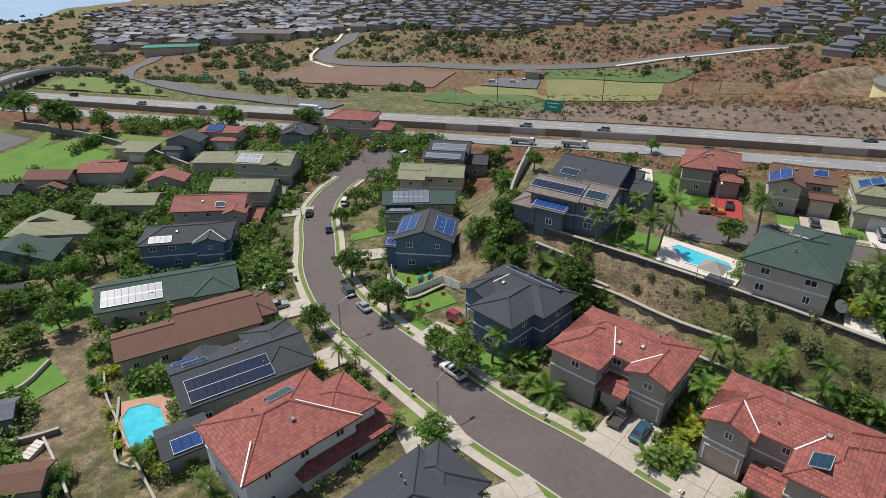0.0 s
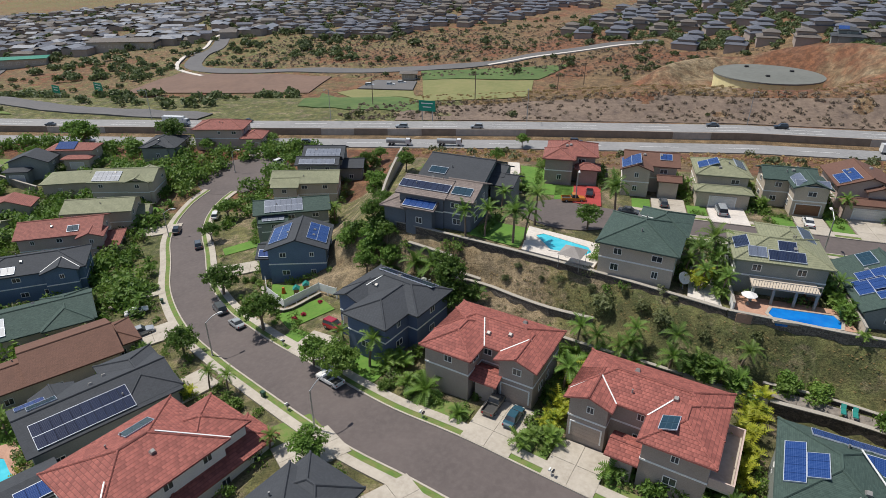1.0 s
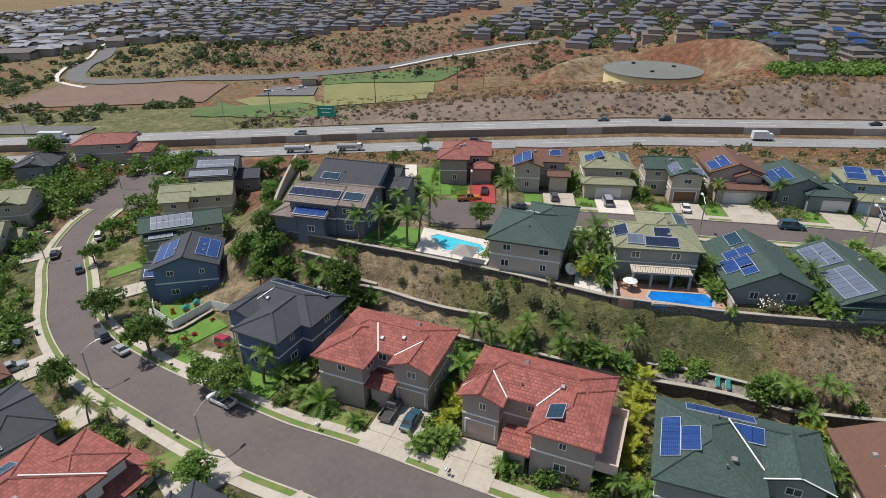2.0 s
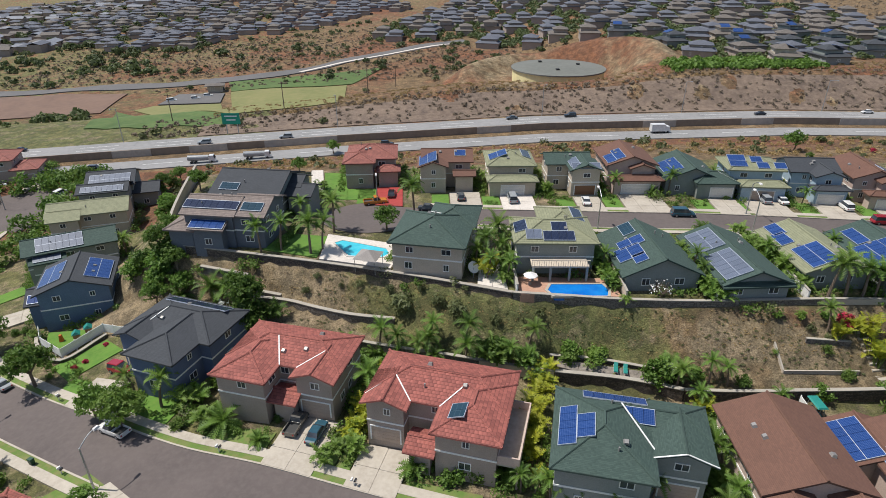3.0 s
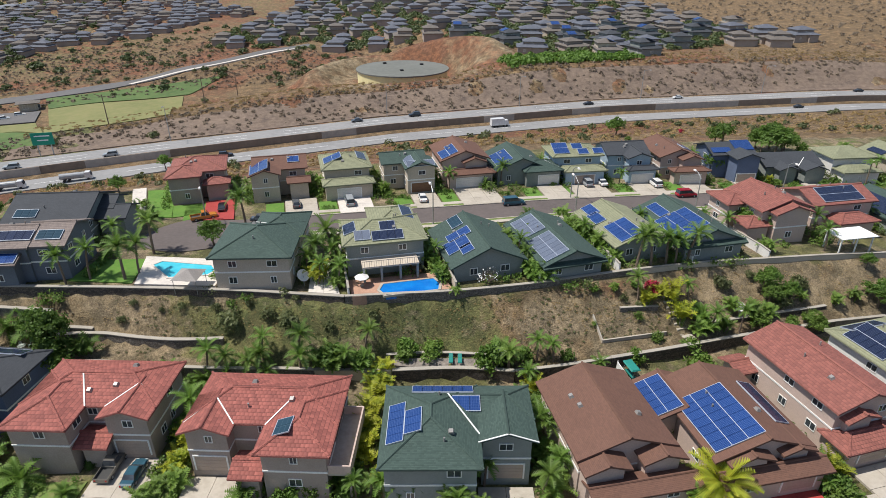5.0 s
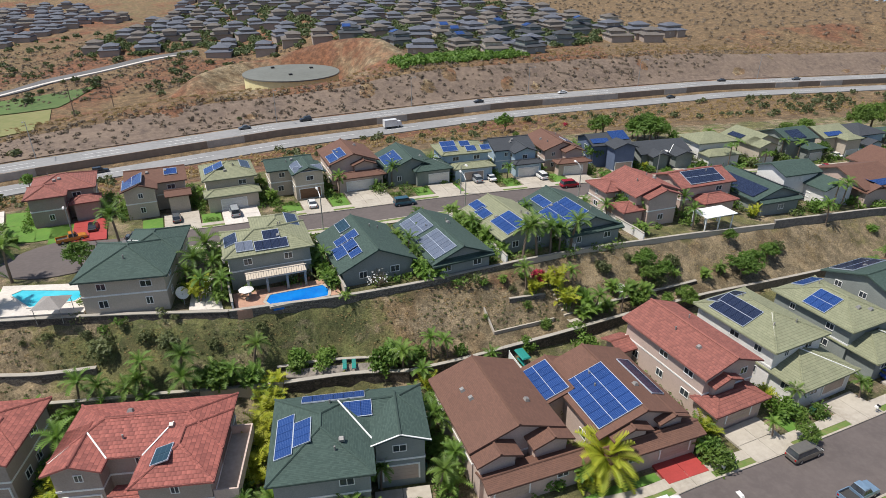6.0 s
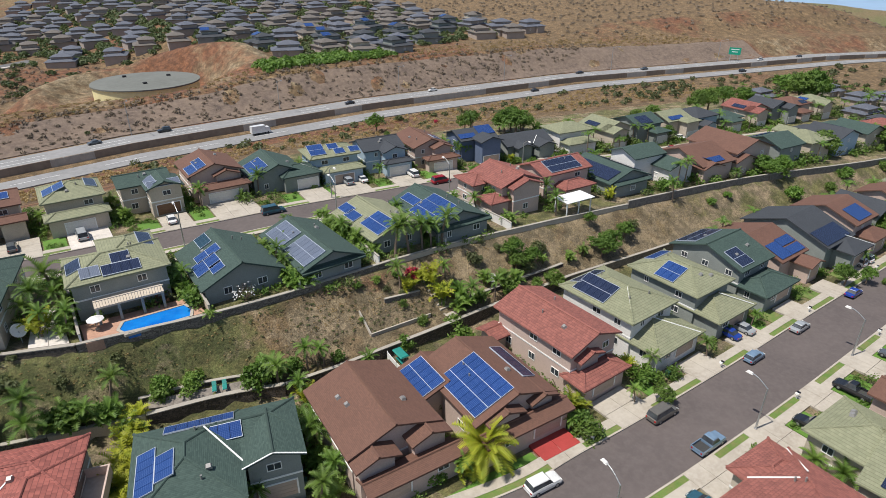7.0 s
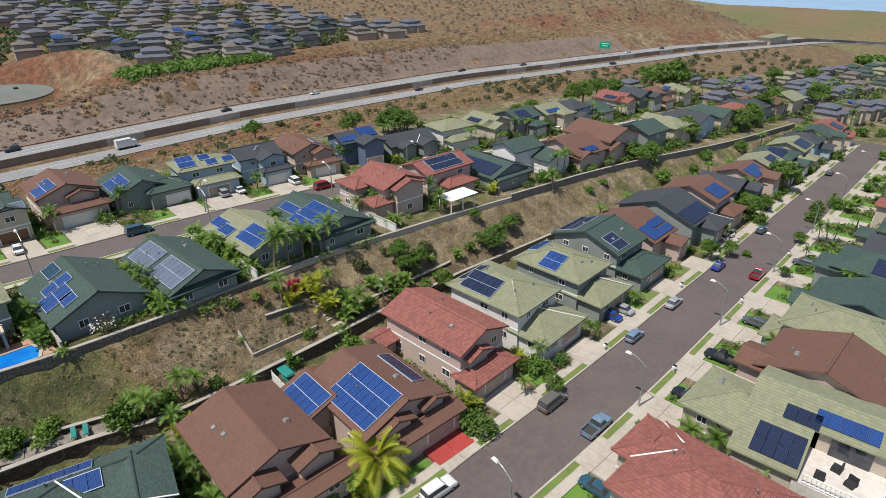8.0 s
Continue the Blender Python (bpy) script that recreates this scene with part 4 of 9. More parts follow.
house(83.6, 35.9, -3, [(0, 0, 9.2, 12.0, 5.0, "hip"), (0.6, -5.0, 9.6, 9.6, 2.2, "hip")], OLIVE, W_WHITE, "white two-storey house with olive tile roof and black solar panels", lift=0.85, garage=(1, 1.4, 4.00), caps=OLIVE, solar=[(0, "w", -1.6, 0.7, 5, 2, SOLARK), (0, "n", 0.5, 0.7, 5, 1, SOLARK)],
      valley=[((-4.5, -5.9, 5.05), (-0.2, -1.5, 6.60)), ((4.5, -9.7, 2.25), (0.4, -5.3, 3.80))])
house(96.0, 34.2, -4, [(0, 0, 8.6, 11.4, 4.6, "hip"), (0.4, -5.6, 8.6, 7.0, 2.2, "hip")], OLIVE, W_GREY, "olive-roofed two-storey house with a tall solar array", lift=0.85, garage=(1, 0.6, 4.00), caps=OLIVE, solar=[(0, "w", 0, 0.5, 3, 2, SOLAR), (0, "n", -1, 0.5, 4, 1, SOLAR)], valley=[((4.2, -9.0, 2.25), (0.8, -5.6, 3.60))])
house(107.6, 33.6, -4, [(0, 0.6, 9.0, 12.0, 4.6, "gx"), (0.4, -6.4, 9.0, 6.0, 2.2, "hip")], GREEN, W_GREY, "grey house with green shingle roof and grey solar panels", lift=0.85, garage=(1, 1.0, 3.80), solar=[(0, "n", 0, 0.6, 7, 2, SOLARK), (0, "s", -2.0, 0.7, 3, 2, SOLARK)], caps=GREEN)
house(118.6, 33.0, -4, [(0, 0.6, 8.2, 13.0, 3.0, "gx"), (1.6, -6.6, 4.4, 4.4, 2.2, "gy")], BROWN, W_PINK, "low brown-roofed house with blue solar panels", lift=0.85, garage=(1, 0, 3.00), solar=[(0, "s", -2, 0.5, 3, 2, SOLAR), (0, "s", 1.6, 0.5, 4, 1, SOLAR), (0, "s", 1.6, 2.4, 4, 1, SOLAR)], caps=BROWN)
house(129.4, 31.4, -4, [(0, 0.4, 9.4, 15.0, 3.6, "gx"), (1.4, -7.0, 7.0, 6.0, 2.8, "hip")], SLATE, W_GREY, "dark slate-roofed house covered in black solar panels", lift=0.85, garage=(1, 0, 3.80), solar=[(0, "s", -0.5, 0.5, 8, 2, SOLARK)], caps=SLATE, valley=[((4.9, -10.0, 2.80), (1.6, -6.6, 4.10))])
house(140.2, 29.6, -4, [(0, 0.4, 8.6, 11.4, 4.6, "gx"), (0.6, -6.0, 7.0, 4.4, 2.4, "hip")], BROWN, W_PINK, "pink-beige house with brown roof and solar panels", lift=0.85, garage=(1, 0, 3.60), solar=[(0, "s", 0, 0.6, 5, 2, SOLAR)], caps=BROWN)
FILL = [(SLATE, W_GREY, "slate-roofed grey house"), (BROWN, W_PINK, "brown-roofed beige house"), (OLIVE, W_BEIGE, "olive-roofed beige house"), (GREEN, W_GREY, "green-roofed grey house"), (OLIVE, W_BEIGE, "olive-roofed house with solar panels"), (SLATE, W_LBLUE, "slate-roofed pale blue house"), (GREEN, W_BEIGE, "green-roofed beige house"), (RUST, W_BEIGE, "rust-roofed beige house")]


def plain_house(x, y, turn, k, w=9.5, d=12, two=True, solar=True, coarse=True):
    rf, wl, lb = FILL[k % len(FILL)]
    rnd = random.Random(k * 31 + int(x))
    h = 4.5 if two else 3.0
    w, d = w * 0.98, d * 0.96
    kind = rnd.choice(("hip", "gx", "gy"))
    wing = rnd.choice((-1, 1))
    blocks = [(0, 0.8, w, d - 2, h, kind), (wing * w * 0.2, -d * 0.38, w * 0.6, d * 0.42, rnd.choice((h, 2.9)), rnd.choice(("hip", "gy")))]
    so = []
    if solar and rnd.random() < 0.6:
        side = {"gx": "s", "gy": "w", "hip": rnd.choice("sw")}[kind]
        so = [(0, side, rnd.uniform(-1, 1), 0.5, rnd.randint(3, 6), rnd.choice((1, 2)), rnd.choice((SOLAR, SOLARK)))]
    return house(x, y, turn, blocks, rf, wl, "two-storey " + lb if two else "low " + lb, solar=so, garage=(1, 0, 3.8), caps=None, coarse=coarse, seed=k + 3, gmat=GARAGE_W, maxwin=6)


for i in range(8):
    x = 151 + i * 10.6
    plain_house(x, 27.6 - (x - 151) * 0.085, -4, i, 8.6, 11.5)

# ---- the lower street, south side ----
house(66.6, 4.6, 173, [(0, 0, 10.5, 12.0, 4.8, "hip"), (-2.2, -5.4, 6.4, 5.0, 4.4, "hip"), (3.8, 3.0, 6.0, 8.0, 4.4, "hip")], RUST, W_BEIGE, "beige house with rust-red tile hip roof", lift=0.85, garage=(1, 0, 3.60), caps=RUST, valley=[((1.0, -6.0, 4.80), (-1.6, -3.2, 5.80)), ((-5.0, -6.0, 4.80), (-2.8, -3.2, 5.80))])
def deck_house():
    """Olive-tiled house whose long west slope carries three arrays and a sunk roof deck."""
    ob = house(80.2, 1.6, 174, [(0.4, -4.0, 8.2, 8.6, 5.0, "hip")], OLIVE, W_BEIGE, "olive-tiled house with solar arrays and a sunk roof deck", garage=(0, 1.0, 4.2), caps=OLIVE, valley=[((3.6, 0.2, 5.05), (0.6, -3.0, 6.4))])
    inv = pose(80.2, 1.6, 0, 0, 0, 174).inverted()
    W = lambda x, y, z: inv @ Vector((x, y, z))
    z = lambda x: 4.6 + 0.35 * (x - 74.0) if x < 82.6 else 7.61 - 0.36 * (x - 82.6)
    for y0, y1, xs in ((-1.0, 4.8, (74.0, 82.6, 87.0)), (-7.2, -1.0, (79.0, 82.6, 87.0))):
        r, wl = Shape(), Shape()
        v = [W(x, y, z(x) - dz) for dz in (0, 0.2) for y in (y0, y1) for x in xs]
        r.add(v, [(0, 1, 4, 3), (1, 2, 5, 4), (6, 9, 10, 7), (7, 10, 11, 8), (0, 3, 9, 6), (2, 8, 11, 5), (0, 6, 7, 1), (1, 7, 8, 2), (3, 4, 10, 9), (4, 5, 11, 10)])
        part("roof", r, OLIVE, ob)
        a, b = xs[0] + 0.5, xs[2] - 0.5
        v = [W(x, y, zz) for y in (y0 + 0.4, y1 - 0.4) for x, zz in ((a, -3), (a, z(a) - 0.21), (82.6, z(82.6) - 0.21), (b, z(b) - 0.21), (b, -3))]
        wl.add(v, [(0, 1, 2, 3, 4), (9, 8, 7, 6, 5), (0, 5, 6, 1), (4, 3, 8, 9)])
        part("wall", wl, W_BEIGE, ob)
    f = Shape()
    v = [W(x, y, zz) for zz in (-3, 4.0) for x, y in ((74.2, -7.0), (79.48, -7.0), (79.48, -0.62), (74.2, -0.62))]
    f.add(v, [(3, 2, 1, 0), (4, 5, 6, 7), (0, 1, 5, 4), (1, 2, 6, 5), (2, 3, 7, 6), (3, 0, 4, 7)])
    part("deck_floor", f, CONCW, ob, "pale roof deck floor")
    for a, b in (((74.3, -6.9), (74.3, -1.3)), ((74.3, -6.9), (79.2, -6.9))):
        a, b = Vector(a), Vector(b)
        rl = Shape()
        rl.tube(W(a.x, a.y, 5.0), W(b.x, b.y, 5.0), 0.06, 0.06, 6)
        rl.tube(W(a.x, a.y, 4.15), W(b.x, b.y, 4.15), 0.05, 0.05, 6)
        part("handrail", rl, WHITE, ob, "white deck handrail")
        n = int((b - a).length / 0.35)
        for i in range(n + 1):
            q = a.lerp(b, i / n)
            bl = Shape()
            bl.tube(W(q.x, q.y, 4.0), W(q.x, q.y, 5.0), 0.035, 0.035, 5)
            part("baluster", bl, WHITE, ob)
    g = Shape()
    v = [W(x, y, zz) for zz in (4.05, 6.1) for x, y in ((79.34, -5.6), (79.44, -5.6), (79.44, -2.4), (79.34, -2.4))]
    g.add(v, [(3, 2, 1, 0), (4, 5, 6, 7), (0, 1, 5, 4), (1, 2, 6, 5), (2, 3, 7, 6), (3, 0, 4, 7)])
    part("sliding_door", g, PANE, ob)
    slope = math.degrees(math.atan(0.35))
    for x0, yc, cols, rows in ((74.6, 1.2, 4, 2), (79.6, -3.2, 5, 1), (78.9, 0.2, 3, 1)):
        m = inv @ pose(x0, yc, z(x0) + 0.12) @ pose(0, 0, 0, 0, 0, -90) @ pose(0, 0, 0, slope, 0, 0)
        for i in range(cols):
            for k in range(rows):
                part("solar_panel", panel_mesh(SOLARK if x0 < 79.2 else SOLAR), None, ob, m=m @ pose(i - cols / 2, k * 1.65, 0))
    zd = ground(80.2, 1.6) + 0.25 + 4.0
    for x, y, tn in ((76.0, -2.4, 0), (76.6, -4.6, 160), (77.8, -3.4, 80)):
        c = thing("deck_chair", pose(x, y, zd, 0, 0, tn), "dark cushioned armchair on the roof deck", "chair", "roof deck chairs")
        st, bk = Shape(), Shape()
        st.taper(-0.4, 0.4, -0.4, 0.4, 0.0, 0.45, 0.03, 0.03)
        bk.taper(-0.42, -0.22, -0.42, 0.42, 0.0, 0.9, 0.03, 0.03)
        part("seat", st, DARK, c)
        part("backrest", bk, DARK, c)


deck_house()
house(91.6, -0.6, 175, [(0, 0, 9.6, 13.0, 4.8, "gx"), (2.4, -5.4, 5.2, 6.0, 4.4, "gy"), (-3.0, -6.0, 4.4, 3.0, 2.2, "gx")], BROWN, W_PINK, "pink-beige sided house with brown shingle roof", lift=0.85, garage=(1, 0, 3.40), caps=BROWN, valley=[((-0.2, -4.6, 4.60), (2.2, -2.0, 5.60)), ((5.0, -4.6, 4.60), (2.6, -2.0, 5.60))])
house(102.4, -0.3, 176, [(0, 0, 9.2, 12.5, 4.8, "hip"), (1.6, -5.6, 6.0, 5.0, 2.3, "hip")], OLIVE, W_LBLUE, "pale blue house with olive tile roof", lift=0.85, garage=(1, 0, 3.40), caps=OLIVE)
house(113.6, -1.2, 176, [(0, 0, 9.6, 13.0, 2.8, "gx"), (2.4, -5.6, 5.0, 5.0, 2.4, "gy")], GREEN, W_GREY, "low house with dark green shingle roof", lift=0.85, garage=(1, 0, 3.40), caps=GREEN)
house(124.6, -1.8, 176, [(0, 0, 9.4, 12.0, 4.6, "hip"), (1.8, -5.6, 6.0, 5.0, 4.0, "hip")], GREEN, W_GREY, "grey two-storey house with green shingle roof", lift=0.85, garage=(1, 0, 3.40), caps=GREEN, solar=[(0, "e", 0, 0.6, 2, 2, SOLARK)])
for i in range(8):
    x = 135.6 + i * 10.8
    plain_house(x, -2.2 - (x - 135) * 0.06, 176, i + 5, 8.8, 11.5)

# ---- houses round the lower turning circle ----
house(-34.5, 86.5, -167, [(0, 0, 10.4, 9.6, 5.5, "gy"), (5.8, -0.6, 3.0, 6.5, 3.0, "gx")], SLATE, W_BLUE, "blue two-storey house with slate roof and bright blue solar panels", solar=[(0, "e", 0, 0.6, 6, 2, SOLAR), (0, "w", 0, 0.6, 6, 2, SOLAR), (1, "n", 0, 0.4, 2, 1, SOLAR)], garage=(0, 0, 4), caps=SLATE)
house(-42.6, 102.7, -158, [(0, 0, 14.5, 7.8, 5.4, "gx"), (3.6, 0.8, 5.6, 8.6, 4.2, "gx")], GREEN, W_GREY, "grey-green house with green roof and wide solar array", solar=[(0, "n", -1.5, 0.5, 7, 2, SOLARG), (1, "n", 0, 0.5, 4, 2, SOLARG)], garage=(1, 0, 4), caps=GREEN)
house(-45.7, 118.7, -168, [(0, 0, 14.7, 8.2, 5.4, "gx"), (4.0, 2.4, 6.0, 6.0, 5.0, "gx")], OLIVE, W_BEIGE, "beige house with olive roof", garage=(0, 2, 4), caps=OLIVE)
house(-46.7, 134, -170, [(0, 0, 10, 10, 5.4, "gx"), (0.4, 7.2, 10, 6, 5.8, "gx"), (-6.6, 2, 6, 7, 3.4, "gx")], SLATE, W_GREY, "grey house with two roofs of pale solar panels", solar=[(0, "n", 0, 0.5, 8, 2, SOLARG), (1, "n", 0, 0.4, 8, 1, SOLARG)], caps=SLATE)
house(-84.8, 155.5, 10, [(0, 0, 14.4, 9.4, 5.4, "hip"), (9.4, -2.0, 6.4, 8.0, 3.2, "hip")], RUST, W_PINK, "pink-beige house with red hip roof", garage=(1, 0, 4), caps=RUST)
house(-97.8, 147.3, 10, [(0, 0, 10, 11.4, 3.4, "hip"), (0, -3, 6, 6, 3.4, "gy")], SLATE, W_GREY, "low grey house with slate hip roof", caps=SLATE)
house(-91.6, 121.5, -167, [(0, 0, 15.1, 9.5, 5.4, "gx"), (-3.6, 0, 6, 9.9, 5.2, "gy")], OLIVE, W_BEIGE, "beige two-storey house with olive roof and solar panels", solar=[(0, "n", -3.4, 0.5, 6, 2, SOLARG), (1, "e", 0, 0.6, 3, 1, SOLARK)], caps=OLIVE)
house(-87.2, 106.0, -162, [(0, 0, 14.2, 8.5, 5.2, "gx"), (-6, -2, 6, 6, 3.0, "gx")], OLIVE, W_BEIGE, "beige house with olive gable roof", caps=OLIVE)
house(-87.2, 94.6, 25, [(0, 0, 15.3, 9.5, 5.4, "gx"), (5.8, -4.0, 5.0, 4.6, 5.2, "gy"), (8.5, -2.0, 4.0, 8.0, 2.8, "hip")], RUST, W_PINK, "pink-beige house with rust-red roof and solar heaters", solar=[(0, "s", 2.5, 1.0, 2, 1, HEATER)], caps=RUST, garage=(2, 0, 3.4))
house(-81.6, 80.5, -150, [(0, 0, 17, 9.0, 5.2, "hip"), (-4.6, 2.0, 6.0, 7.0, 5.2, "gy")], SLATE, W_BLUE, "blue two-storey house with slate roof", solar=[(0, "n", -4.2, 0.5, 4, 1, SOLARG)], caps=SLATE, valley=[((-7.6, 4.5, 5.2), (-4.6, 1.6, 6.3)), ((-1.6, 4.5, 5.2), (-4.6, 1.6, 6.3))])
house(-73.2, 65.8, -139, [(0, 0, 22, 10.3, 3.0, "gx"), (-7, 0.4, 7, 11, 3.2, "hip")], GREEN, W_BEIGE, "long low house with dark green roof and pale solar array", solar=[(0, "n", -5.4, 2.6, 9, 1, SOLARG), (0, "n", -5.4, 0.9, 9, 1, SOLARG)], caps=GREEN)
house(-59.8, 56.2, -131, [(1.0, 0.6, 19.5, 7.6, 2.9, "gx"), (-3.4, -0.4, 11.5, 10.5, 3.2, "gx"), (-9.5, -1, 5, 7.0, 2.7, "hip")], BROWN, W_BEIGE, "long low house with plain brown shingle roof", caps=BROWN, garage=(2, 0, 3.4))
house(-45.2, 48.4, -127, [(0, 0, 16.5, 10.0, 3.6, "gx"), (-5.0, -1, 7.0, 11, 3.8, "hip"), (3.5, -3.0, 5.0, 5.0, 3.6, "gy")], SLATE, W_GREY, "low grey house with slate roof and dark pool-heater panels", solar=[(0, "n", -2.0, 0.5, 10, 2, SOLARK), (0, "s", 6.0, 0.8, 3, 1, SOLAR), (0, "s", 5.0, 2.6, 3, 1, HEATER)], caps=SLATE)
house(-44.0, 36.5, -127, [(0, 0, 5.6, 5.6, 2.6, "gx")], SLATE, W_GREY, "small grey pool house with a solar panel", solar=[(0, "n", 0, 0.4, 3, 1, SOLAR)], caps=None, vents=0, windows=False)
house(-31.8, 38.6, -117, [(0.6, 0, 13.5, 10.6, 5.5, "hip"), (-5.6, 1.2, 7.0, 7.0, 5.3, "hip"), (-4.6, 3.6, 13.0, 5.4, 2.7, "hip")], RED, W_WHITE, "white two-storey house with broad red clay tile roof", caps=RED, solar=[(0, "s", -1.5, 2.4, 3, 1, HEATER)], valley=[((-6.2, 5.3, 5.55), (-1.4, 0.4, 7.4)), ((7.4, 5.3, 5.55), (4.5, 2.0, 6.8))])
house(-14.6, 30.4, -117, [(0, 0, 12.0, 10.0, 5.4, "hip"), (-5.0, -1.0, 6.0, 7.0, 5.2, "hip")], SLATE, W_GREY, "grey house with slate hip roof", caps=SLATE, valley=[((-5.0, 5.0, 5.45), (-2.6, 2.0, 6.6))])

# ---- the upper street, south side, backs to the terrace ----
house(-10.3, 86.0, 166, [(1.6, 0.6, 8.2, 8.0, 4.8, "gx"), (-4.0, 0, 5.6, 8.6, 4.8, "gx"), (1.4, 4.2, 5.4, 3.6, 3.2, "gx"), (5.6, 2.6, 4.6, 6.0, 2.7, "hip")], GREYT, W_SLATE, "grey-blue two-storey house with mottled grey tile roof and solar panels", caps=GREYT, solar=[(0, "n", 0, 1.4, 8, 1, SOLARK), (2, "n", 0, 0.3, 5, 1, SOLAR), (1, "n", 0.4, 1.2, 3, 1, HEATER)])
house(-8.5, 98.0, 166, [(0, 0, 11.6, 13.0, 4.4, "gx"), (-4.6, -2.0, 6.0, 6.0, 4.4, "gx"), (-7.6, 0, 4.6, 6, 3.6, "gx")], SLATE, W_GREY, "dark slate-roofed two-storey house", caps=SLATE, solar=[(0, "n", -2.8, 1.6, 3, 1, HEATER)])
house(18.8, 76.4, 163.0, [(0, 1.8, 10.2, 10.6, 4.5, "hip"), (-1.9, -3.0, 7.0, 8.0, 4.5, "hip")], GREEN, W_BEIGE, "beige two-storey house with green shingle hip roof beside a pool", caps=GREEN, valley=[((1.6, -3.5, 4.55), (-0.6, -0.4, 5.75))])
house(33.9, 72.6, 173, [(0, 0, 11.0, 8.4, 4.4, "hip"), (-1.8, -4.0, 6.6, 7.6, 4.4, "hip")], OLIVE, W_GREY, "grey two-storey house with olive tile roof, rear deck and solar panels", caps=OLIVE, solar=[(0, "n", 0.4, 0.5, 4, 1, SOLARK), (0, "n", 0.6, 2.2, 2, 1, SOLARK), (0, "n", -2.8, 0.8, 2, 1, SOLARG), (0, "e", 0, 0.5, 3, 1, SOLARK), (1, "w", 0, 0.5, 4, 1, SOLARK)], garage=(1, 0, 4))
house(45.9, 68.8, 176, [(0, 0, 10.4, 12.2, 2.2, "gy")], GREEN, W_GREY, "low grey house with broad green shingle gable roof", pitch=0.46, lift=0.1, caps=GREEN, solar=[(0, "e", 1.6, 0.7, 3, 2, SOLAR), (0, "e", 3.6, 2.3, 2, 1, SOLAR), (0, "e", -0.6, 1.6, 2, 2, SOLAR), (0, "e", -4.2, 3.0, 3, 1, HEATER)])
house(56.4, 67.2, 177, [(0, 0.6, 9.0, 14.0, 2.2, "gy"), (0, 7.0, 9.0, 1.6, 2.0, "gx")], GREEN, W_GREY, "long low house with green gable roof and grey solar panels", pitch=0.4, caps=GREEN, lift=0.1, solar=[(0, "e", 3.2, 0.8, 6, 2, SOLARG), (0, "e", -3.4, 0.8, 5, 2, SOLARG)])
house(68.0, 67.4, 176, [(0, 0, 9.0, 12.6, 2.4, "gy")], OLIVE, W_GREY, "low house with olive roof and three solar arrays behind palms", pitch=0.38, caps=OLIVE, solar=[(0, "e", 3.4, 1.2, 5, 2, SOLAR), (0, "e", -2.0, 0.8, 3, 1, SOLAR), (0, "e", -4.6, 1.2, 3, 1, SOLAR)])
house(78.0, 66.0, 174, [(0, 0.4, 10.0, 13.6, 2.4, "gy"), (0, 7.0, 10.0, 1.4, 2.2, "gx")], GREEN, W_GREY, "low house with green roof and large blue solar array", pitch=0.4, caps=GREEN, solar=[(0, "e", 2.4, 0.5, 7, 2, SOLAR), (0, "e", -3.4, 1.6, 4, 1, SOLAR), (0, "e", 2.0, 3.8, 6, 1, SOLAR)])
house(93.4, 66.2, 172, [(0, 0, 9.0, 9.6, 4.7, "gy"), (0, 3.8, 6.4, 5.0, 4.7, "gy"), (4.4, -2.6, 5, 6, 4.2, "hip"), (4.6, 3.2, 4.4, 4.4, 2.6, "hip")], RUST, W_PINK, "pink-beige two-storey house with rust-red tile roof and balcony", caps=RUST)
house(105.2, 65.6, 172, [(0, 0, 11.4, 8.0, 4.7, "gx"), (-0.6, 4.6, 7.0, 4.4, 2.6, "hip")], RUST, W_PINK, "rust-roofed house with solar panels", caps=RUST, solar=[(0, "n", 0, 0.6, 7, 2, SOLARK)])
house(116.6, 62.0, 171, [(0, 0, 10.6, 12.4, 2.7, "gy"), (0, 6.2, 9.0, 1.6, 2.4, "gx")], GREEN, W_GREY, "green-roofed house with black solar arrays", caps=GREEN, solar=[(0, "e", 0, 0.6, 10, 2, SOLARK), (0, "w", 0, 0.6, 9, 2, SOLARK)])
house(128.2, 60.4, 170, [(-2.2, 2.6, 7.4, 8.0, 3.2, "gy"), (2.2, -1.4, 8.6, 7.4, 5.0, "gx")], GREEN, W_WHITE, "white-walled house with green gable roofs", caps=GREEN)
house(139.0, 57.0, 170, [(0, 0, 10.0, 13.0, 3.4, "gx"), (2, 4, 6.0, 6.0, 3.0, "gy")], BROWN, W_PINK, "brown-roofed house with solar panels", caps=BROWN, solar=[(0, "n", 0, 0.6, 4, 1, SOLAR), (1, "w", 0, 0.4, 3, 2, SOLAR)])
house(151.0, 55.6, 170, [(0, 0, 12.0, 13.0, 4.8, "gy"), (3.6, 3.6, 7.0, 8.0, 3.4, "gy")], BROWN, W_PINK, "large brown-roofed beige house", caps=BROWN)
for i in range(8):
    x = 163 + i * 11.5
    plain_house(x, 52.0 - (x - 163) * 0.17, 170, i + 3, 9, 12)

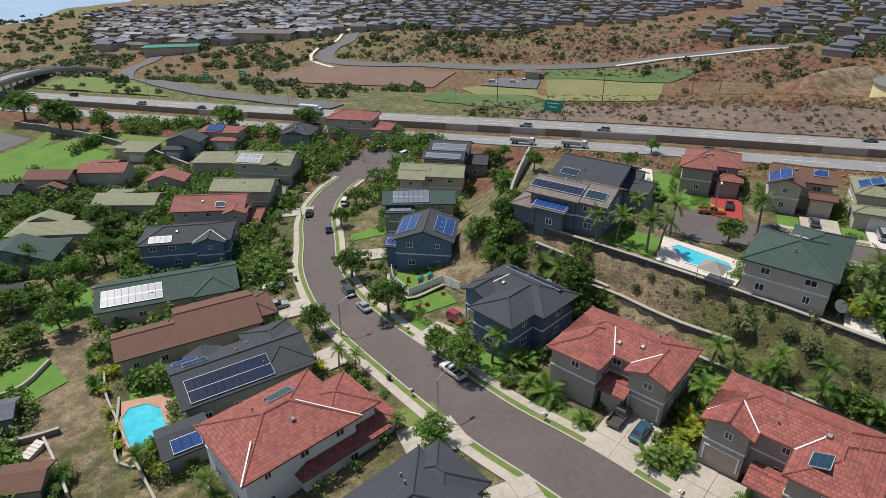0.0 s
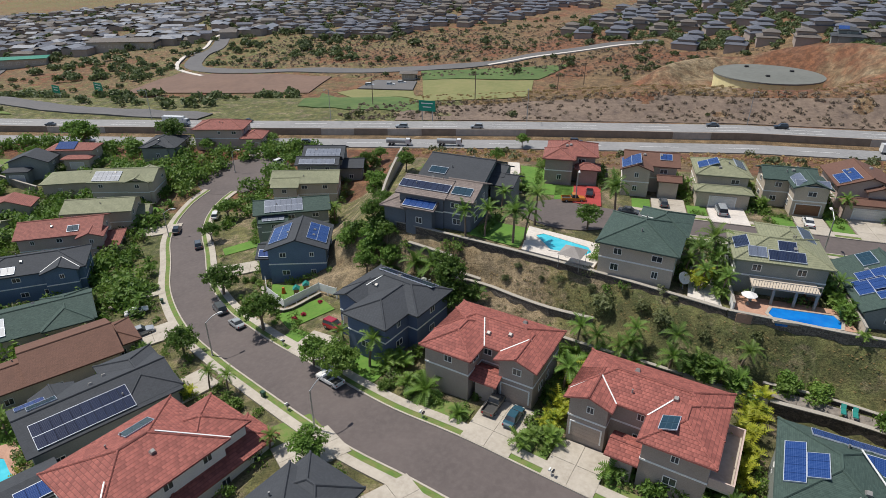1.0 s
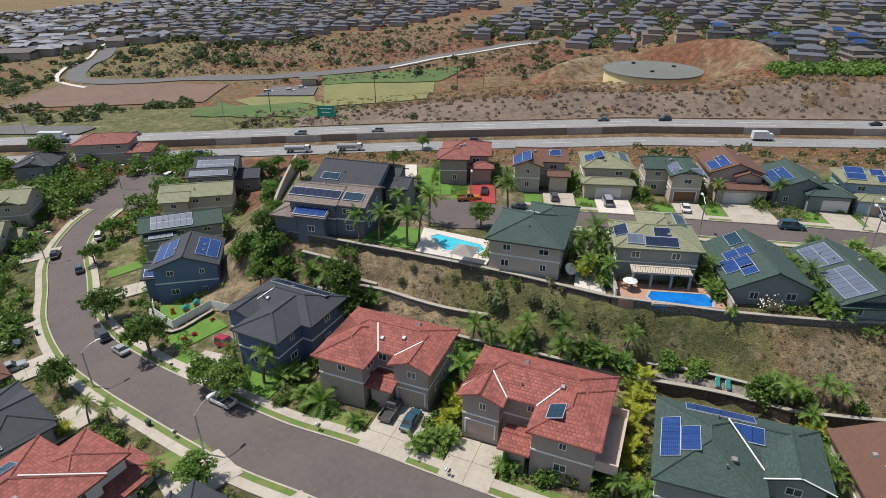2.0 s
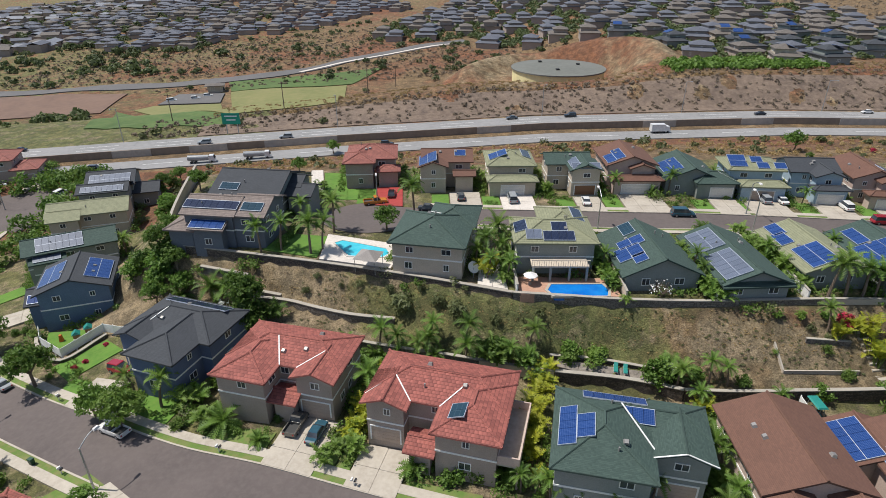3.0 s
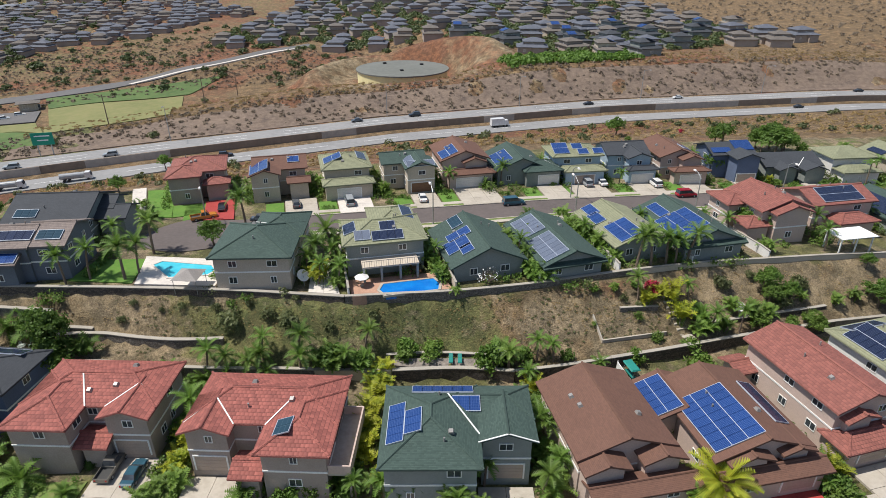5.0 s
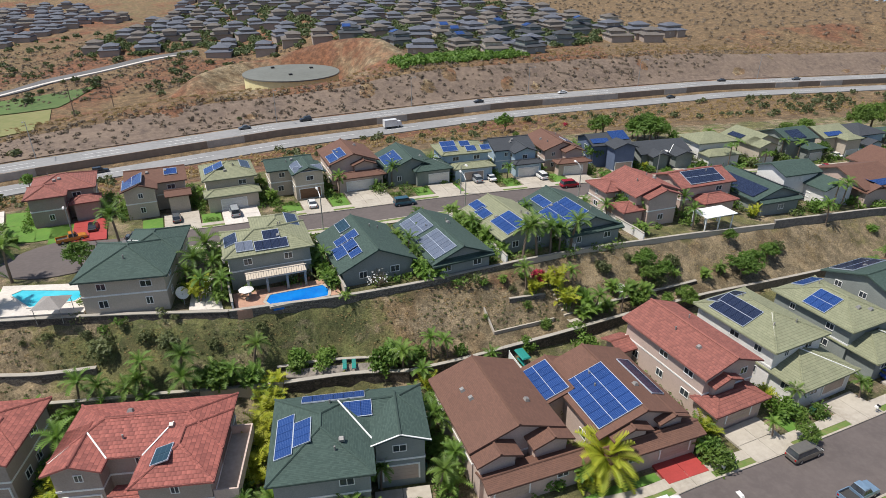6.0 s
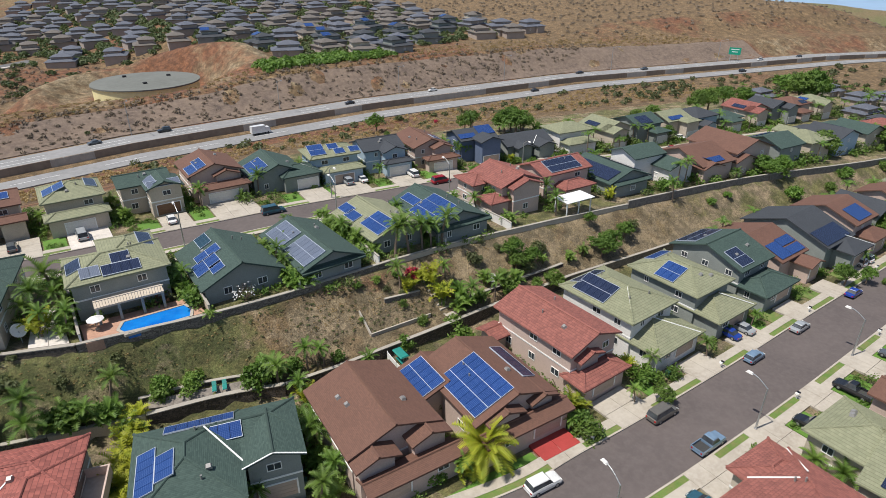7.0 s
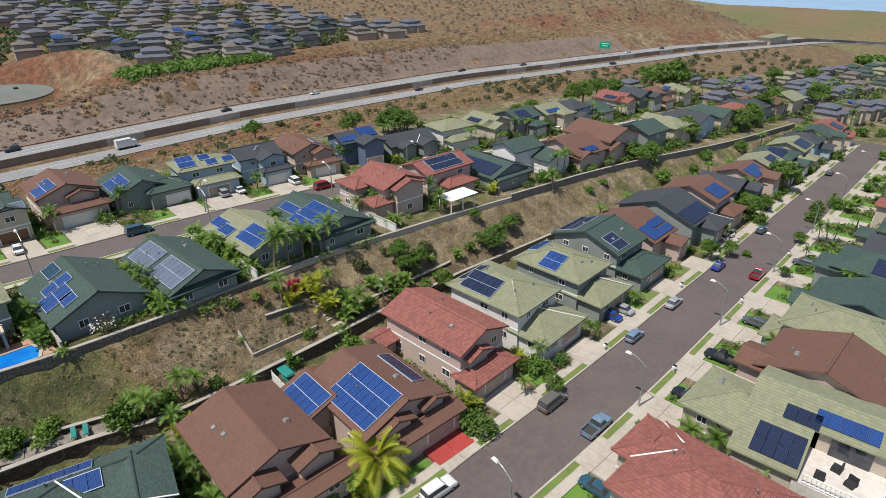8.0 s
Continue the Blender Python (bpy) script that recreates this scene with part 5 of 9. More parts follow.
# ---- the upper street, north side ----
house(10.3, 112.6, -3, [(0, 0.6, 9.6, 8.6, 4.7, "hip"), (-2.2, -3.0, 6.0, 6.4, 4.7, "hip"), (3.0, -4.2, 4.6, 3.6, 3.0, "hip")], RUST, W_TAUPE, "taupe two-storey house with rust-red hip roof", caps=RUST)
house(24.0, 108.4, -5, [(0, 0.8, 9.6, 7.6, 4.7, "gx"), (-2.6, -2.6, 5.6, 6.6, 4.7, "gy"), (3.0, -4.2, 4.2, 3.2, 3.0, "gx")], BROWN, W_BEIGE, "beige two-storey house with brown roof and blue solar panels", caps=BROWN, solar=[(1, "w", 0.5, 0.4, 5, 2, SOLAR), (0, "s", 2.4, 1.8, 2, 1, SOLAR)])
house(35.3, 106.2, -5, [(0, 0.2, 9.0, 9.0, 4.7, "hip"), (0, -5.2, 9.2, 3.6, 2.7, "hip")], OLIVE, W_BEIGE, "beige two-storey house with olive tile roof and carport", caps=OLIVE, solar=[(0, "w", 0.6, 0.8, 3, 2, SOLAR), (0, "e", 0.6, 0.8, 4, 1, SOLARK)], garage=(1, 0, 4.4), gmat=GARAGE_W)
house(46.6, 103.8, -5, [(-1.0, 1.2, 8.6, 6.6, 4.7, "gx"), (1.4, -2.4, 6.0, 6.4, 4.7, "gy")], GREEN, W_BEIGE, "beige two-storey house with green roof and pale solar panels", caps=GREEN, solar=[(0, "n", 0, 0.6, 5, 1, SOLAR), (1, "s", 0, 0.4, 5, 1, SOLARG), (1, "w", 0, 0.5, 4, 1, SOLARG)], garage=(1, 0, 4.0), gmat=WOODD)
house(57.1, 104.8, -6, [(0, 0.4, 9.6, 10.4, 4.7, "gy"), (1.6, -4.2, 4.6, 3.0, 4.4, "gy"), (0.6, -5.6, 9.2, 3.2, 2.7, "hip")], BROWN, W_PINK, "pink-beige two-storey house with brown roof and solar panels", caps=BROWN, solar=[(0, "w", 2.6, 0.5, 4, 1, SOLAR), (0, "w", 1.8, 2.2, 5, 1, SOLAR)], garage=(2, 0, 6.0), gmat=GARAGE_W)
house(68.0, 101.4, -8, [(-0.6, 0.8, 10.4, 11.0, 2.9, "gy"), (3.2, -3.2, 7.6, 6.0, 2.8, "hip")], GREEN, W_GREY, "low grey house with dark green roof and blue solar panels", caps=GREEN, pitch=0.42, solar=[(0, "w", 0.8, 0.8, 6, 2, SOLAR)], garage=(1, 1.0, 4.2), gmat=GARAGE_W, valley=[((7.0, -6.2, 2.85), (3.9, -3.2, 4.05))])
house(78.9, 99.6, -11, [(0, 0.6, 10.2, 7.6, 4.7, "hip"), (0.6, -4.4, 8.6, 3.6, 2.7, "hip")], OLIVE, W_LBLUE, "pale two-storey house with olive roof and scattered solar panels", caps=OLIVE, solar=[(0, "s", -3.0, 1.0, 3, 2, SOLAR), (0, "s", 1.2, 0.6, 2, 1, SOLAR), (0, "s", 4.2, 0.6, 2, 1, SOLAR), (0, "s", 0.4, 2.3, 2, 1, SOLAR)], garage=(1, 0, 4.2))
house(89.4, 98.6, -11, [(0, 0.6, 9.0, 8.0, 4.7, "gx"), (1.4, -3.4, 5.4, 5.0, 4.7, "gy"), (1.6, -6.0, 6.4, 2.6, 2.8, "hip")], SLATE, W_LBLUE, "pale blue two-storey house with slate roof", caps=SLATE, garage=(2, 0, 4.6), gmat=GARAGE_W)
house(99.6, 97.2, -12, [(0, 0.6, 8.4, 11.0, 4.5, "gy"), (1.8, -5.4, 4.6, 3.0, 4.4, "gy"), (1.0, -7.2, 7.6, 2.8, 2.7, "hip")], BROWN, W_PINK, "pink-beige house with brown gable roof", caps=BROWN, solar=[(0, "e", -2.0, 1.2, 3, 1, SOLAR)], garage=(2, 0, 4.4), gmat=GARAGE_W)
house(111.4, 94.2, -13, [(0, 0.6, 9.4, 8.4, 4.7, "gx"), (1.0, -5.0, 5.6, 4.6, 5.0, "gy")], SLATE, W_NAVY, "blue-grey two-storey house with slate roof and solar panels", caps=SLATE, solar=[(0, "s", -2.4, 0.8, 4, 1, SOLAR), (0, "s", 2.6, 1.4, 4, 2, SOLAR)], garage=(1, 0, 4.2))
house(123.4, 90.4, -14, [(0, 0.6, 12.4, 9.0, 2.9, "gx"), (3.0, -4.0, 5.0, 5.0, 2.8, "gy"), (-2.4, -4.0, 4.4, 4.0, 2.8, "gy")], SLATE, W_GREY, "low dark slate-roofed house", caps=SLATE, valley=[((0.5, -4.0, 2.9), (3.0, -1.5, 3.8))])
house(135.6, 87.0, -13, [(0, 0.6, 9.8, 8.0, 4.7, "hip"), (0, -4.0, 8.6, 5.0, 2.7, "hip")], OLIVE, W_WHITE, "white two-storey house with olive tile roof", caps=OLIVE)
for i in range(9):
    x = 147 + i * 11
    plain_house(x, 84 - (x - 147) * 0.16, -9, i + 2, 9.5, 12, two=i != 4)

# ---- the lower neighbourhood to the west ----
for x, y, tn, k, w, d, two, so in ((-143, 101, 20, 1, 12, 10, True, False), (-134, 110, -158, 7, 13, 10, True, True), (-141, 127, 15, 2, 12, 9, False, True), (-126, 131, 15, 0, 11, 9, True, False), (-120, 139, 12, 7, 13, 9, True, True), (-113, 97, -160, 4, 15, 10, False, True), (-114.5, 111, -158, 7, 10, 8, False, True), (-108, 125, -160, 2, 16, 9, False, False), (-116, 79.5, -155, 2, 17, 9.5, False, False), (-112, 68, -152, 3, 16, 10, False, False), (-152, 92, 20, 0, 12, 10, False, False), (-160, 78, 25, 6, 12, 9, False, True), (-132, 60, 30, 1, 12, 9, False, False), (-118, 47, 32, 5, 11, 9, False, True), (-100, 30, 35, 4, 11, 9, False, False)):
    plain_house(x, y, tn, k, w, d, two, so)

# ---- plants ----
def leaf_cloud(shape, centre, rx, rz, clumps, leaves, size, rnd, hollow=0.55, flat=0.35):
    for _ in range(clumps):
        d = Vector((rnd.gauss(0, 1), rnd.gauss(0, 1), rnd.gauss(0, 1))).normalized()
        if d.z < -0.5:
            d.z *= -0.6
        k = hollow + (1 - hollow) * rnd.random() ** 0.6
        bulge = 1 + 0.28 * noise.noise(Vector(centre) * 3.1 + d * 1.7)
        c = Vector(centre) + Vector((d.x * rx, d.y * rx, d.z * rz)) * k * bulge
        for _ in range(leaves):
            q = c + Vector((rnd.gauss(0, 1), rnd.gauss(0, 1), rnd.gauss(0, 0.8))) * size * 0.9
            n = (d * 0.7 + Vector((rnd.gauss(0, 1), rnd.gauss(0, 1), rnd.gauss(0, 1) + flat)) * 0.6).normalized()
            u = n.orthogonal().normalized()
            u.rotate(Matrix.Rotation(rnd.random() * 6.28, 3, n))
            v = n.cross(u)
            a, b = size * rnd.uniform(0.6, 1.1), size * rnd.uniform(0.35, 0.6)
            shape.add([q - u * a, q - v * b + n * 0.1 * a, q + u * a, q + v * b + n * 0.1 * a], [(0, 1, 2, 3)])


def tree_kind(seed, material, label, clumps=150, leaves=20, size=0.17):
    """A broadleaf tree of crown radius 1 unit at scale 1: built at radius 2.2, scaled when placed."""
    rnd = random.Random(seed)
    ob = thing("tree", pose(0, 0, 0), label, "tree")
    t = Shape()
    top = Vector((rnd.uniform(-0.2, 0.2), rnd.uniform(-0.2, 0.2), 1.5))
    t.tube((0, 0, -0.4), top, 0.17, 0.12, 8)
    crown = Shape()
    lobes = []
    for i in range(5):
        a = i * 1.256 + rnd.uniform(-0.4, 0.4)
        end = Vector((math.cos(a) * rnd.uniform(0.8, 1.15), math.sin(a) * rnd.uniform(0.8, 1.15), rnd.uniform(2.1, 2.9)))
        t.tube(top, end, 0.09, 0.035, 6)
        lobes.append(end)
    lobes.append(Vector((0, 0, 3.2)))
    for c in lobes:
        leaf_cloud(crown, c, rnd.uniform(0.95, 1.25), rnd.uniform(0.75, 1.0), clumps // 6, leaves, size, rnd, 0.4)
    part("trunk", t, BARK, ob)
    part("crown", crown, material, ob)
    return ob


def shrub_kind(seed, material, label, leaves=13, clumps=56, size=0.14, name="shrub", tall=0.75):
    rnd = random.Random(seed)
    ob = thing(name, pose(0, 0, 0), label, name)
    s = Shape()
    for i in range(4):
        a = i * 1.57 + rnd.random()
        s.tube((0, 0, -0.25), (math.cos(a) * 0.4, math.sin(a) * 0.4, 0.7), 0.04, 0.02, 5)
    part("stem", s, BARK, ob)
    c = Shape()
    leaf_cloud(c, (0, 0, 0.55), 0.8, tall, clumps, leaves, size, rnd, 0.35)
    part("foliage", c, material, ob)
    return ob


def frond(shape, origin, heading, lift, length, rnd, leaflets=15, droop=1.0, width=0.42, rib=True):
    p = Vector(origin)
    d = Vector((math.cos(heading) * math.cos(lift), math.sin(heading) * math.cos(lift), math.sin(lift)))
    side = Vector((-math.sin(heading), math.cos(heading), 0))
    n = leaflets
    step = length / n
    for i in range(n):
        t = (i + 0.5) / n
        q = p + d * step
        w = width * length * 0.5 * math.sin(math.pi * (0.12 + 0.82 * t)) ** 0.7
        up = side.cross(d).normalized()
        for s in (1, -1):
            tip = p + side * s * w + d * w * 0.55 - up * w * 0.35 * droop
            shape.add([p, q, tip], [(0, 1, 2) if s > 0 else (1, 0, 2)])
        if rib:
            shape.add([p + up * 0.02 - side * 0.02, p + up * 0.02 + side * 0.02, q + up * 0.02 + side * 0.015, q + up * 0.02 - side * 0.015], [(0, 1, 2, 3)])
        d = (d + Vector((0, 0, -1)) * droop * 1.7 * step / length * (0.35 + t)).normalized()
        p = q


def palm_kind(seed, material, label, height=4.0, spread=2.2, fronds=17, name="palm_tree", leaflets=12, width=0.46):
    rnd = random.Random(seed)
    ob = thing(name, pose(0, 0, 0), label, "palm")
    t = Shape()
    bend = Vector((rnd.uniform(-0.5, 0.5), rnd.uniform(-0.5, 0.5), 0))
    prev = Vector((0, 0, -0.4))
    for i in range(1, 6):
        k = i / 5
        q = bend * k * k + Vector((0, 0, height * k))
        t.tube(prev, q, 0.17 - 0.06 * (k - 0.2), 0.17 - 0.06 * k, 7)
        prev = q
    part("trunk", t, BARK, ob)
    c = Shape()
    for i in range(fronds):
        k = i / fronds
        frond(c, prev, i * 2.4 + rnd.uniform(-0.2, 0.2), 1.25 - 1.5 * k + rnd.uniform(-0.1, 0.1), spread * rnd.uniform(0.85, 1.1), rnd, leaflets, 1.0, width)
    part("fronds", c, material, ob)
    return ob


def areca_kind(seed, material, label, height=2.4, stems=11, name="areca_palm"):
    rnd = random.Random(seed)
    ob = thing(name, pose(0, 0, 0), label, "palm")
    t, c = Shape(), Shape()
    for i in range(stems):
        a, r = rnd.random() * 6.28, rnd.uniform(0.1, 0.5)
        b = Vector((math.cos(a) * r, math.sin(a) * r, -0.2))
        top = b + Vector((math.cos(a) * r * 0.8, math.sin(a) * r * 0.8, height * rnd.uniform(0.25, 0.6)))
        t.tube(b, top, 0.05, 0.035, 5)
        for j in range(4):
            frond(c, top, a + j * 1.3 + rnd.uniform(-0.4, 0.4), rnd.uniform(0.5, 1.35), height * rnd.uniform(0.42, 0.62), rnd, 8, 1.1, 0.55, False)
    part("stem", t, LEAFB, ob)
    part("fronds", c, material, ob)
    return ob


def bare_kind(seed, label):
    rnd = random.Random(seed)
    ob = thing("bare_tree", pose(0, 0, 0), label, "tree")
    s = Shape()
    for i in range(110):
        a, e = rnd.random() * 6.28, rnd.uniform(0.35, 1.4)
        r = rnd.uniform(0.6, 1.1)
        m = Vector((math.cos(a) * 0.35, math.sin(a) * 0.35, 0.5))
        end = Vector((math.cos(a) * math.cos(e) * r, math.sin(a) * math.cos(e) * r, 0.3 + math.sin(e) * r))
        s.tube(m * rnd.uniform(0.2, 1), end, 0.016, 0.006, 3)
    part("branches", s, DRYTWIG, ob)
    fl = Shape()
    leaf_cloud(fl, (0, 0, 0.75), 0.85, 0.55, 30, 3, 0.07, rnd, 0.6)
    part("blossom", fl, WHITE, ob, "sparse white blossom")
    return ob


# one unit of size: crown radius for trees and shrubs, height for palms
KINDS = {
    "tree": [(tree_kind(s, mt, lb), 1 / 1.75) for s, mt, lb in ((1, LEAF, "leafy dark green broadleaf tree"), (2, LEAF, "dense green garden tree with rounded crown"), (3, LEAFB, "bright green broadleaf tree"), (4, LEAF, "dark green tree with uneven crown"))],
    "shrub": [(shrub_kind(11, LEAF, "dark green leafy garden shrub"), 1.0), (shrub_kind(12, LEAFB, "mid-green rounded garden shrub"), 1.0), (shrub_kind(13, LEAF, "loose green hedge shrub", 11, 50, 0.18), 1.0)],
    "bright_shrub": [(shrub_kind(14, LEAFB, "bright green garden shrub"), 1.0), (shrub_kind(15, LEAFB, "light green leafy shrub", 10, 40), 1.0)],
    "scrub": [(shrub_kind(16, LEAFD, "dusty green wild bush on the slope", 11, 46, 0.16), 1.0), (shrub_kind(17, LEAFD, "grey-green wild bush on the slope", 9, 40, 0.16), 1.0)],
    "bloom": [(shrub_kind(18, BLOOM, "magenta bougainvillea bush in flower", 12, 46, 0.16), 1.0)],
    "palm": [(palm_kind(21, LEAF, "slender green coconut palm"), 1 / 5.0), (palm_kind(22, LEAF, "green palm with arching fronds", 4.4, 2.1, 15), 1 / 5.2), (palm_kind(23, LEAFB, "light green palm with feathery fronds", 3.6, 2.0, 16), 1 / 4.6)],
    "areca": [(areca_kind(31, LEAFB, "bushy green areca palm"), 1 / 2.4), (areca_kind(32, LEAF, "dark green areca palm clump"), 1 / 2.4), (areca_kind(33, LEAFB, "feathery areca palm clump", 2.4, 8), 1 / 2.4)],
    "golden_palm": [(areca_kind(34, LEAFY, "yellow-green golden cane palm", 2.4, 9, "golden_palm"), 1 / 2.4)],
    "golden_coconut": [(palm_kind(36, LEAFY, "large golden-green palm with arching fronds", 2.0, 3.0, 44, "palm_tree", 26, 0.4), 1 / 3.4)],
    "squat": [(palm_kind(35, LEAF, "squat palm with wide green fronds", 0.7, 1.9, 18, "squat_palm"), 1 / 1.8)],
    "bare": [(bare_kind(41, "bare grey-twigged tree with sparse blossom"), 1.0)],
}
USED = set()
PRNG = random.Random(77)


def plant(kind, x, y, size, z=None):
    ob, unit = PRNG.choice(KINDS[kind])
    s = size * unit
    m = pose(x, y, (ground(x, y) if z is None else z) - 0.03, 0, 0, PRNG.uniform(0, 360)) @ Matrix.Diagonal((s, s, s * PRNG.uniform(0.9, 1.12), 1))
    if ob not in USED:
        USED.add(ob)
        ob.matrix_basis = m
        return ob
    made = {}
    for o in (ob, *ob.children):
        c = o.copy()
        scene.collection.objects.link(c)
        c.parent = made.get(o.parent)
        made[o] = c
    made[ob].matrix_basis = m
    return made[ob]


def planted(kind, spots):
    for x, y, size in spots:
        plant(kind, x, y, size)



# where they grow: x, y, size
planted("tree", [(-18.3, 56.3, 2.5), (-22.3, 59.1, 1.8), (-7, 71.2, 2.5), (-19.6, 87, 1.7), (-20.7, 83.8, 1.8), (-18, 81.3, 1.6), (-20.5, 80.7, 1.7), (-35.9, 143.9, 1.8), (-20.8, 107.7, 1.7), (-38, 138.2, 1.9), (-7.3, 73, 2.6), (-20.5, 77.8, 1.7), (-17.1, 79.1, 1.5), (-24.6, 101.5, 1.7), (12.1, 85.6, 1.8), (-0.3, 157.8, 1.6), (-4.2, 117.3, 1.4), (110.6, 131.1, 2.3), (136.9, 106.6, 2.8), (139.5, 104.7, 2.4), (93.4, 70.5, 2.4), (90.2, 65.8, 2), (133.1, 107.1, 2.2), (129.5, 113.7, 2), (-45.2, 78.1, 2.7), (-33.3, 67.6, 2.6)])
planted("tree", [(-17.1, 43.3, 1.9), (-60.6, 109.7, 2.2), (-58.6, 98.9, 1.8), (-42.4, 61.7, 2), (-63.6, 85.5, 1.2), (-122.9, 146.8, 4.4), (-98.4, 152.1, 3.6), (-206.4, 142.9, 5), (-182.9, 137.4, 5), (-166.1, 138.7, 3.4), (-180.3, 139.5, 3.6), (-86.6, 148.9, 2), (-102.8, 81.7, 2.6), (-96.1, 73.2, 2.4), (-110.7, 85.3, 2.6), (-121.2, 87.2, 2.4), (-95.2, 77.2, 2), (-108.6, 67.4, 2.6), (-104.6, 59.7, 2.4), (-96.3, 62.1, 2.6), (-88.2, 58.7, 2.6), (-84.1, 53, 2.4), (-84.3, 48.2, 2.2), (-96.3, 54.5, 2.4), (-95.8, 66.5, 2.2), (-91.9, 55.8, 2), (-112, 98.1, 2), (75.6, 23.4, 1.1), (81.9, 52.1, 1.4), (84.7, 51.7, 1.4)])
planted("tree", [(99.5, 48.4, 1.8), (82.3, 53.4, 1.6), (99.7, 52.7, 1), (104.6, 49.1, 1.4), (97.8, 48.2, 2), (85.6, 47.8, 1.4), (121.9, 20.8, 1.5), (125.5, 18.8, 1.2), (123.5, 10, 0.9), (139.6, 11.2, 1), (148.9, 23.6, 2), (146.1, 21, 2), (151.9, 20.3, 1.6), (149.8, 26.6, 1.6), (125.8, 112.5, 2), (133.1, 101.7, 3), (133.2, 105.2, 2.6), (136.2, 102.2, 2.6), (168.8, 89.7, 2.2), (174.4, 88.5, 2.4), (162.3, 76.4, 1.8), (145.6, 79.2, 1.8), (205.4, 88.5, 3.4), (217.6, 89.5, 3), (222.3, 85.5, 3), (199.3, 88.7, 3), (107.9, 93.5, 2), (99.1, 73.1, 1.6), (246.7, 78, 5), (249.2, 82.6, 5)])
planted("tree", [(249.7, 75.5, 5), (262.9, 78.5, 4), (150.1, 47.8, 2), (148.9, 45.1, 2), (153.4, 44.8, 2), (156.1, 53.4, 2), (177.4, 45.8, 3), (200.3, 38.7, 3), (209.4, 38.6, 3), (223.3, 39.4, 3.4), (239.9, 40.6, 3), (261.8, 31.4, 3.6), (273.9, 32.7, 3), (315.1, 56.3, 3), (329.6, 45.1, 3), (168, 20.3, 3)])
planted("areca", [(24.1, 60.3, 2.8), (23, 59.6, 2.6), (42.9, 54.3, 3.0), (44, 53.6, 2.6), (70.7, 51, 2.8), (9.6, 62.8, 2.8), (13.6, 60.6, 2.6), (17.8, 59.8, 2.8)])
planted("palm", [(-19.3, 62.8, 4), (-15, 59.1, 5), (8.7, 56.1, 5.5), (10.3, 63.5, 4.5), (12.8, 62.5, 4), (16.2, 61.2, 4.5), (20.5, 59.7, 5), (26.9, 39.9, 4), (29.8, 39.4, 4.4), (32.6, 38.9, 4), (34.8, 38.6, 3.6), (42.8, 41.3, 4.2), (43.5, 44.6, 3.4), (42.2, 37.3, 3.4), (-5.7, 79.7, 4.5), (-2.9, 79.8, 5), (1.3, 78.3, 6), (4.2, 85.2, 5.5), (2.9, 79.2, 5), (-1.2, 89.7, 4.5), (16.8, 93.2, 6), (24.7, 72.7, 5.5), (27.6, 74.1, 6), (20.6, 61.1, 5), (16.6, 62.5, 4), (24.6, 68.5, 4), (65.4, 59.6, 5.5), (67.7, 59.6, 5.6), (70.1, 59.6, 5.4), (73.4, 59.2, 5.6)])
planted("palm", [(71.4, 59.2, 5), (52.7, 98.2, 4), (62.7, 97.6, 4.4), (90.1, 62.8, 4.4), (126.5, 111, 4.5), (85, 92.2, 3.6), (70.1, 54.3, 3.4), (-34.5, 54.4, 3.4), (-31.6, 53.7, 3.4), (-58.1, 115.1, 3.4), (-62, 75, 3.4), (-57.1, 73.1, 3), (-47.1, 32.9, 4), (-83, 139.1, 3.4), (-74.4, 99.5, 3), (-22, 44.7, 3), (79.2, 27.7, 3.2), (51.6, 29.9, 3), (76.5, 8, 4), (76.4, 6, 4.2), (87.6, 24.7, 3), (73.2, 25.4, 2.4), (64.2, 27.3, 2.2), (142, 8.6, 3.4), (143, 7.5, 3.6), (143.9, 6.5, 3.6), (132.7, 8.8, 2.4), (99.2, 24.5, 2.6), (130.8, 21, 3), (120.6, 50.1, 4)])
planted("palm", [(95.8, 56.7, 4), (90.4, 64.2, 3.4), (178.5, 67.7, 3), (139.6, 48, 3), (160, 86.2, 3)])
planted("areca", [(-12.1, 59, 3.2), (-10.9, 59.5, 3), (4.5, 47.4, 2.4), (5.9, 48.9, 2), (13.6, 44.8, 2.6), (-0.4, 105.6, 2.4), (1.1, 101.7, 2.4), (1.2, 106.9, 2.4), (2.6, 101.8, 2.2), (-3.6, 71.6, 3), (26.8, 68.4, 2.4), (26.9, 70.4, 2.6), (26.7, 66.9, 2.2), (54.9, 70.4, 3.6), (52.6, 65, 3.4), (52.1, 60.9, 3), (59.3, 78.8, 3.2), (63, 72.8, 3.4), (63.5, 70.9, 3.4), (63.7, 69.4, 3.4), (64.1, 67.9, 3.4), (64.6, 66.6, 3.4), (64.9, 64.7, 3.2), (65.3, 79.4, 3), (66.3, 63.8, 3), (104.8, 105.3, 2.4), (86.8, 58.8, 2.6), (50.6, 118.3, 2.2), (90.3, 67.4, 2.6), (58, 57.9, 1.2)])
